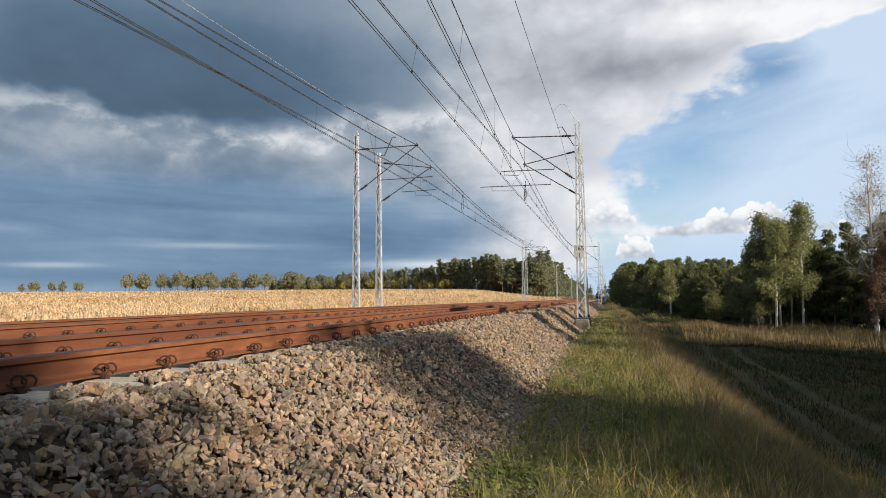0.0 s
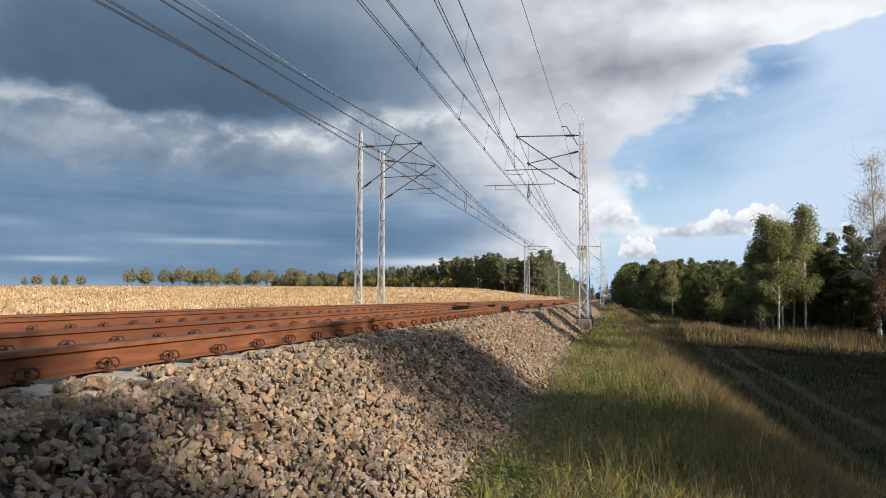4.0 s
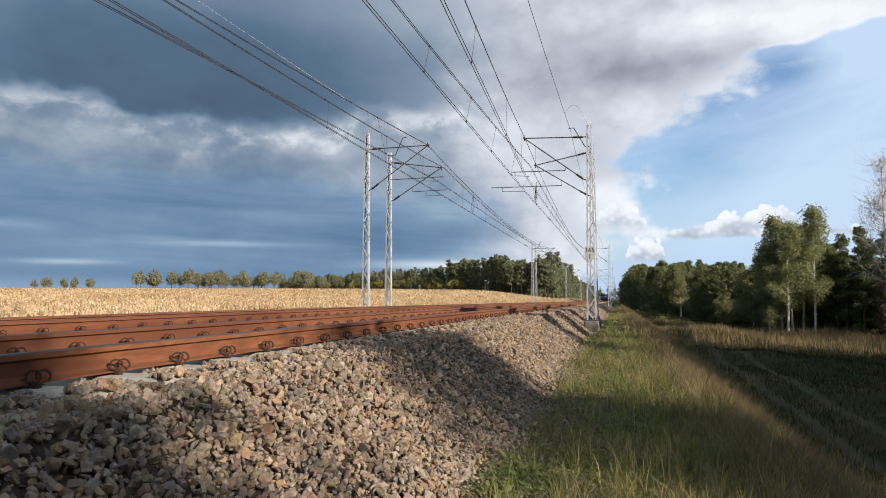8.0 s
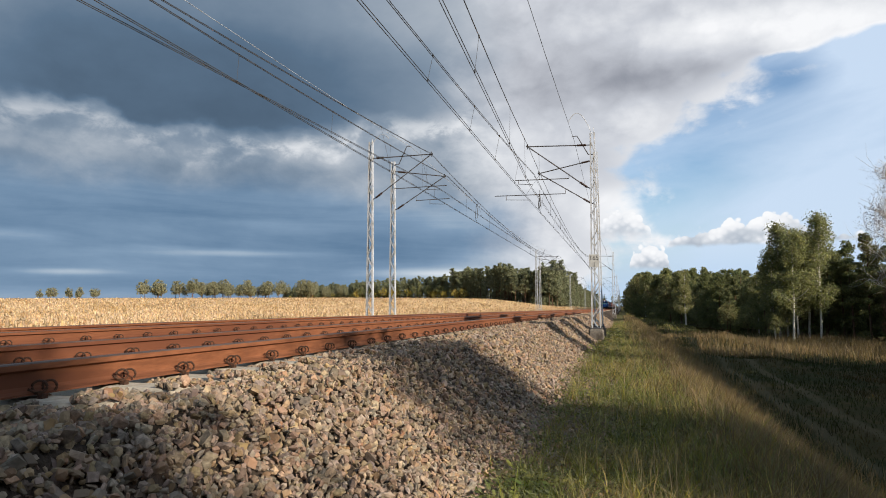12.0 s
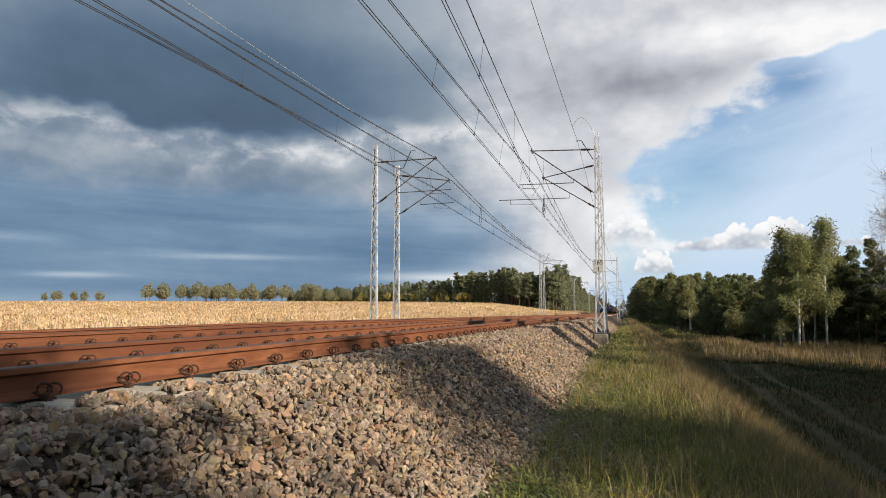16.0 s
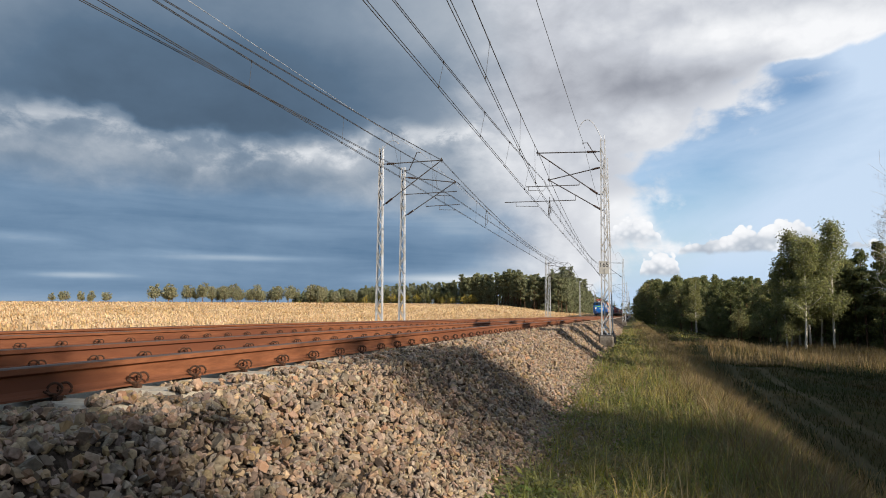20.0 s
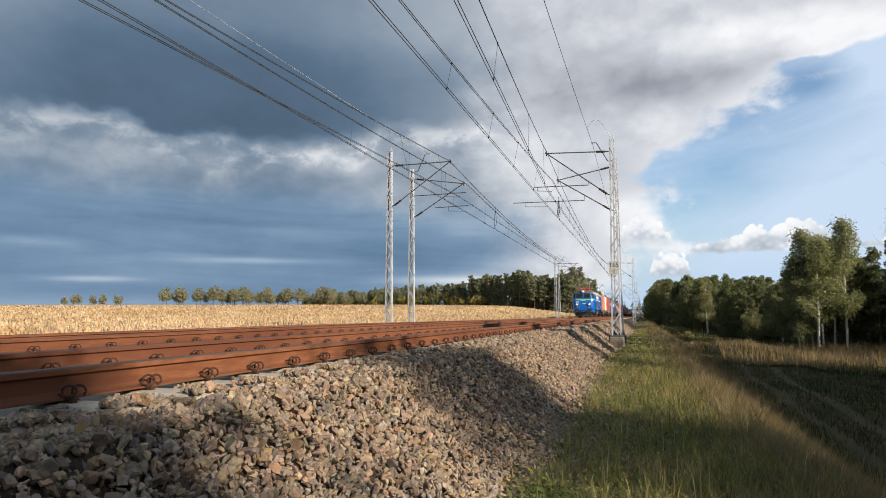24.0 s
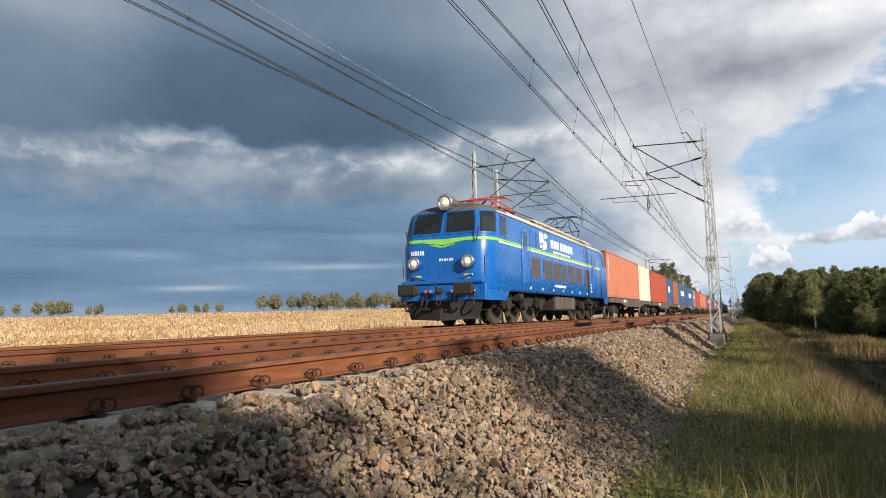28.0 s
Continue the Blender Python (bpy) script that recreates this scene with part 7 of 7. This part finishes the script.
def wagon_model(nose):
    """A flat container wagon: fish-bellied side sills, cross members, buffers, two bogies."""
    w = thing("flat_wagon", "dark grey flat container wagon with two bogies", "wagon", "wagons of the train")
    for sg in (-1, 1):
        bm = bmesh.new()
        x0, x1 = sorted((sg * 1.16, sg * 1.26))
        prof = [(0.62, 1.20), (WAGON_LEN - 0.62, 1.20), (WAGON_LEN - 0.62, 0.95), (WAGON_LEN - 4.6, 0.92), (WAGON_LEN - 6.2, 0.72), (6.2, 0.72), (4.6, 0.92), (0.62, 0.95)]
        va, vb = [bm.verts.new((x0, a, b)) for a, b in prof], [bm.verts.new((x1, a, b)) for a, b in prof]
        for k in range(8):
            bm.faces.new((va[k], va[(k + 1) % 8], vb[(k + 1) % 8], vb[k]))
        bm.faces.new(va)
        bm.faces.new(vb)
        part("side_sill", bm, GRILLE, w)
        for k in range(5):
            part("tarpaulin_hook", _box_bm((sg * 1.26 - 0.02, 2.2 + 3.5 * k, 1.0), (sg * 1.26 + 0.02, 2.3 + 3.5 * k, 1.12)), BLACK, w)
        part("notice_panel", _box_bm((sg * 1.262 - 0.006, 5.2, 0.98), (sg * 1.262 + 0.006, 6.2, 1.14)), WHITE, w, "white notice panel")
    part("cross_member", _box_bm((-1.16, 0.55, 0.90), (1.16, 0.80, 1.20)), GRILLE, w)
    part("cross_member", _box_bm((-1.16, WAGON_LEN - 0.80, 0.90), (1.16, WAGON_LEN - 0.55, 1.20)), GRILLE, w)
    part("centre_sill", _box_bm((-0.25, 0.6, 0.78), (0.25, WAGON_LEN - 0.6, 1.16)), BLACK, w)
    for k in range(6):
        part("floor_beam", _box_bm((-1.16, 2.4 + 2.8 * k, 1.02), (1.16, 2.6 + 2.8 * k, 1.18)), BLACK, w)
    for end in (0, 1):
        for sg in (-1, 1):
            y0, y1 = (0.0, 0.62) if end == 0 else (WAGON_LEN - 0.62, WAGON_LEN)
            bm = bmesh.new()
            lathe(bm, [(y0, 0.22), (y0 + 0.05, 0.22), (y0 + 0.06, 0.09), (y1, 0.12)] if end == 0 else [(y0, 0.12), (y1 - 0.06, 0.09), (y1 - 0.05, 0.22), (y1, 0.22)], "Y", 12, (sg * 0.875, 0, 1.05))
            part("buffer", bm, BLACK, w)
    for yc in (2.6, WAGON_LEN - 2.6):
        for sg in (-1, 1):
            bm = bmesh.new()
            x0, x1 = sorted((sg * 0.98, sg * 1.08))
            prof = [(-1.25, 0.42), (-1.25, 0.62), (-0.5, 0.78), (0.5, 0.78), (1.25, 0.62), (1.25, 0.42), (0.45, 0.34), (-0.45, 0.34)]
            va, vb = [bm.verts.new((x0, yc + a, b)) for a, b in prof], [bm.verts.new((x1, yc + a, b)) for a, b in prof]
            for k in range(8):
                bm.faces.new((va[k], va[(k + 1) % 8], vb[(k + 1) % 8], vb[k]))
            bm.faces.new(va)
            bm.faces.new(vb)
            part("bogie_frame", bm, BLACK, w)
            for a in (-0.9, 0.9):
                bm = bmesh.new()
                lathe(bm, [(sg * 1.04, 0.16), (sg * 1.17, 0.15), (sg * 1.19, 0.08)], "X", 10, (0, yc + a, 0.46))
                part("axle_box", bm, BLACK, w)
        for a in (-0.9, 0.9):
            add_wheelset(w, yc + a, 0.46, WAGON_WHEELS)
    return w


def _box_bm(lo, hi, bevel=0.0):
    bm = bmesh.new()
    box(bm, lo, hi, bevel)
    return bm


WAGON_WHEELS = wheel_set(0.46)
LOADS = [("salmon", "white"), ("red", "blue"), ("brown", "blue", 1), ("blue", "violet"), ("red", "salmon"), ("salmon", "red"), ("blue", "grey"), ("red", "brown"),
         ("grey", "blue"), ("salmon", "grey"), ("brown", "red"), ("blue", "white"), ("grey", "red"), ("red", "blue"), ("grey", "grey"), ("brown", "blue"), ("blue", "salmon"), ("grey", "white")]
TRAIN = [(loco, 0.0, 0.0)]                          # (thing, offset behind the nose, height)
first_wagon = wagon_model(0)
for k, load in enumerate(LOADS):
    at = LOCO_LEN + k * WAGON_LEN
    w = first_wagon if k == 0 else copy_thing(first_wagon, pose(0, 0, 0))
    TRAIN.append((w, at, 0.0))
    if k < 3:
        for c in w.children:
            if c.name.startswith("wheelset"):
                ROLLING.append((c, 0.46, at))
    long_first = len(load) < 3
    la, lb = (12.19, 6.06) if long_first else (6.06, 12.19)
    gap = (WAGON_LEN - 12.19 - 6.06 - 0.10) / 2
    TRAIN.append((make_container(la, load[0]), at + gap, DECK))
    TRAIN.append((make_container(lb, load[1]), at + gap + la + 0.10, DECK))


# ---- movement ----
def front_y(t):
    """Where the locomotive's buffers are along the line, at t seconds."""
    return float(np.interp(t, [0, 3, 8, 12.5, 20, 24, 28], [499.7, 450, 369, 296, 162.5, 89.0, 13.5]))


def motions():
    ts = [0, 2, 4, 6, 8, 10, 12, 14, 16, 18, 20, 21, 22, 23, 24, 24.5, 25, 25.5, 26, 26.5, 27, 27.25, 27.5, 27.75, 28]
    for ob, at, up in TRAIN:
        walk(ob, [(t, pose(FAR, front_y(t) + at, up + float(grade(front_y(t) + at + 9)))) for t in ts])
    start = 21.0
    steps = [0.0] + [start + k / 30 for k in range(int((28.0 - start) * 30) + 1)]
    for wheel, r, at in ROLLING:
        y, z = wheel.matrix_basis.translation.y, wheel.matrix_basis.translation.z
        rows = []
        for t in steps:
            turn = math.degrees((front_y(start) - front_y(max(t, start))) / r)
            rows.append((t, pose(0, y, z, turn % 360, 0, 0)))
        walk(wheel, rows)


motions()
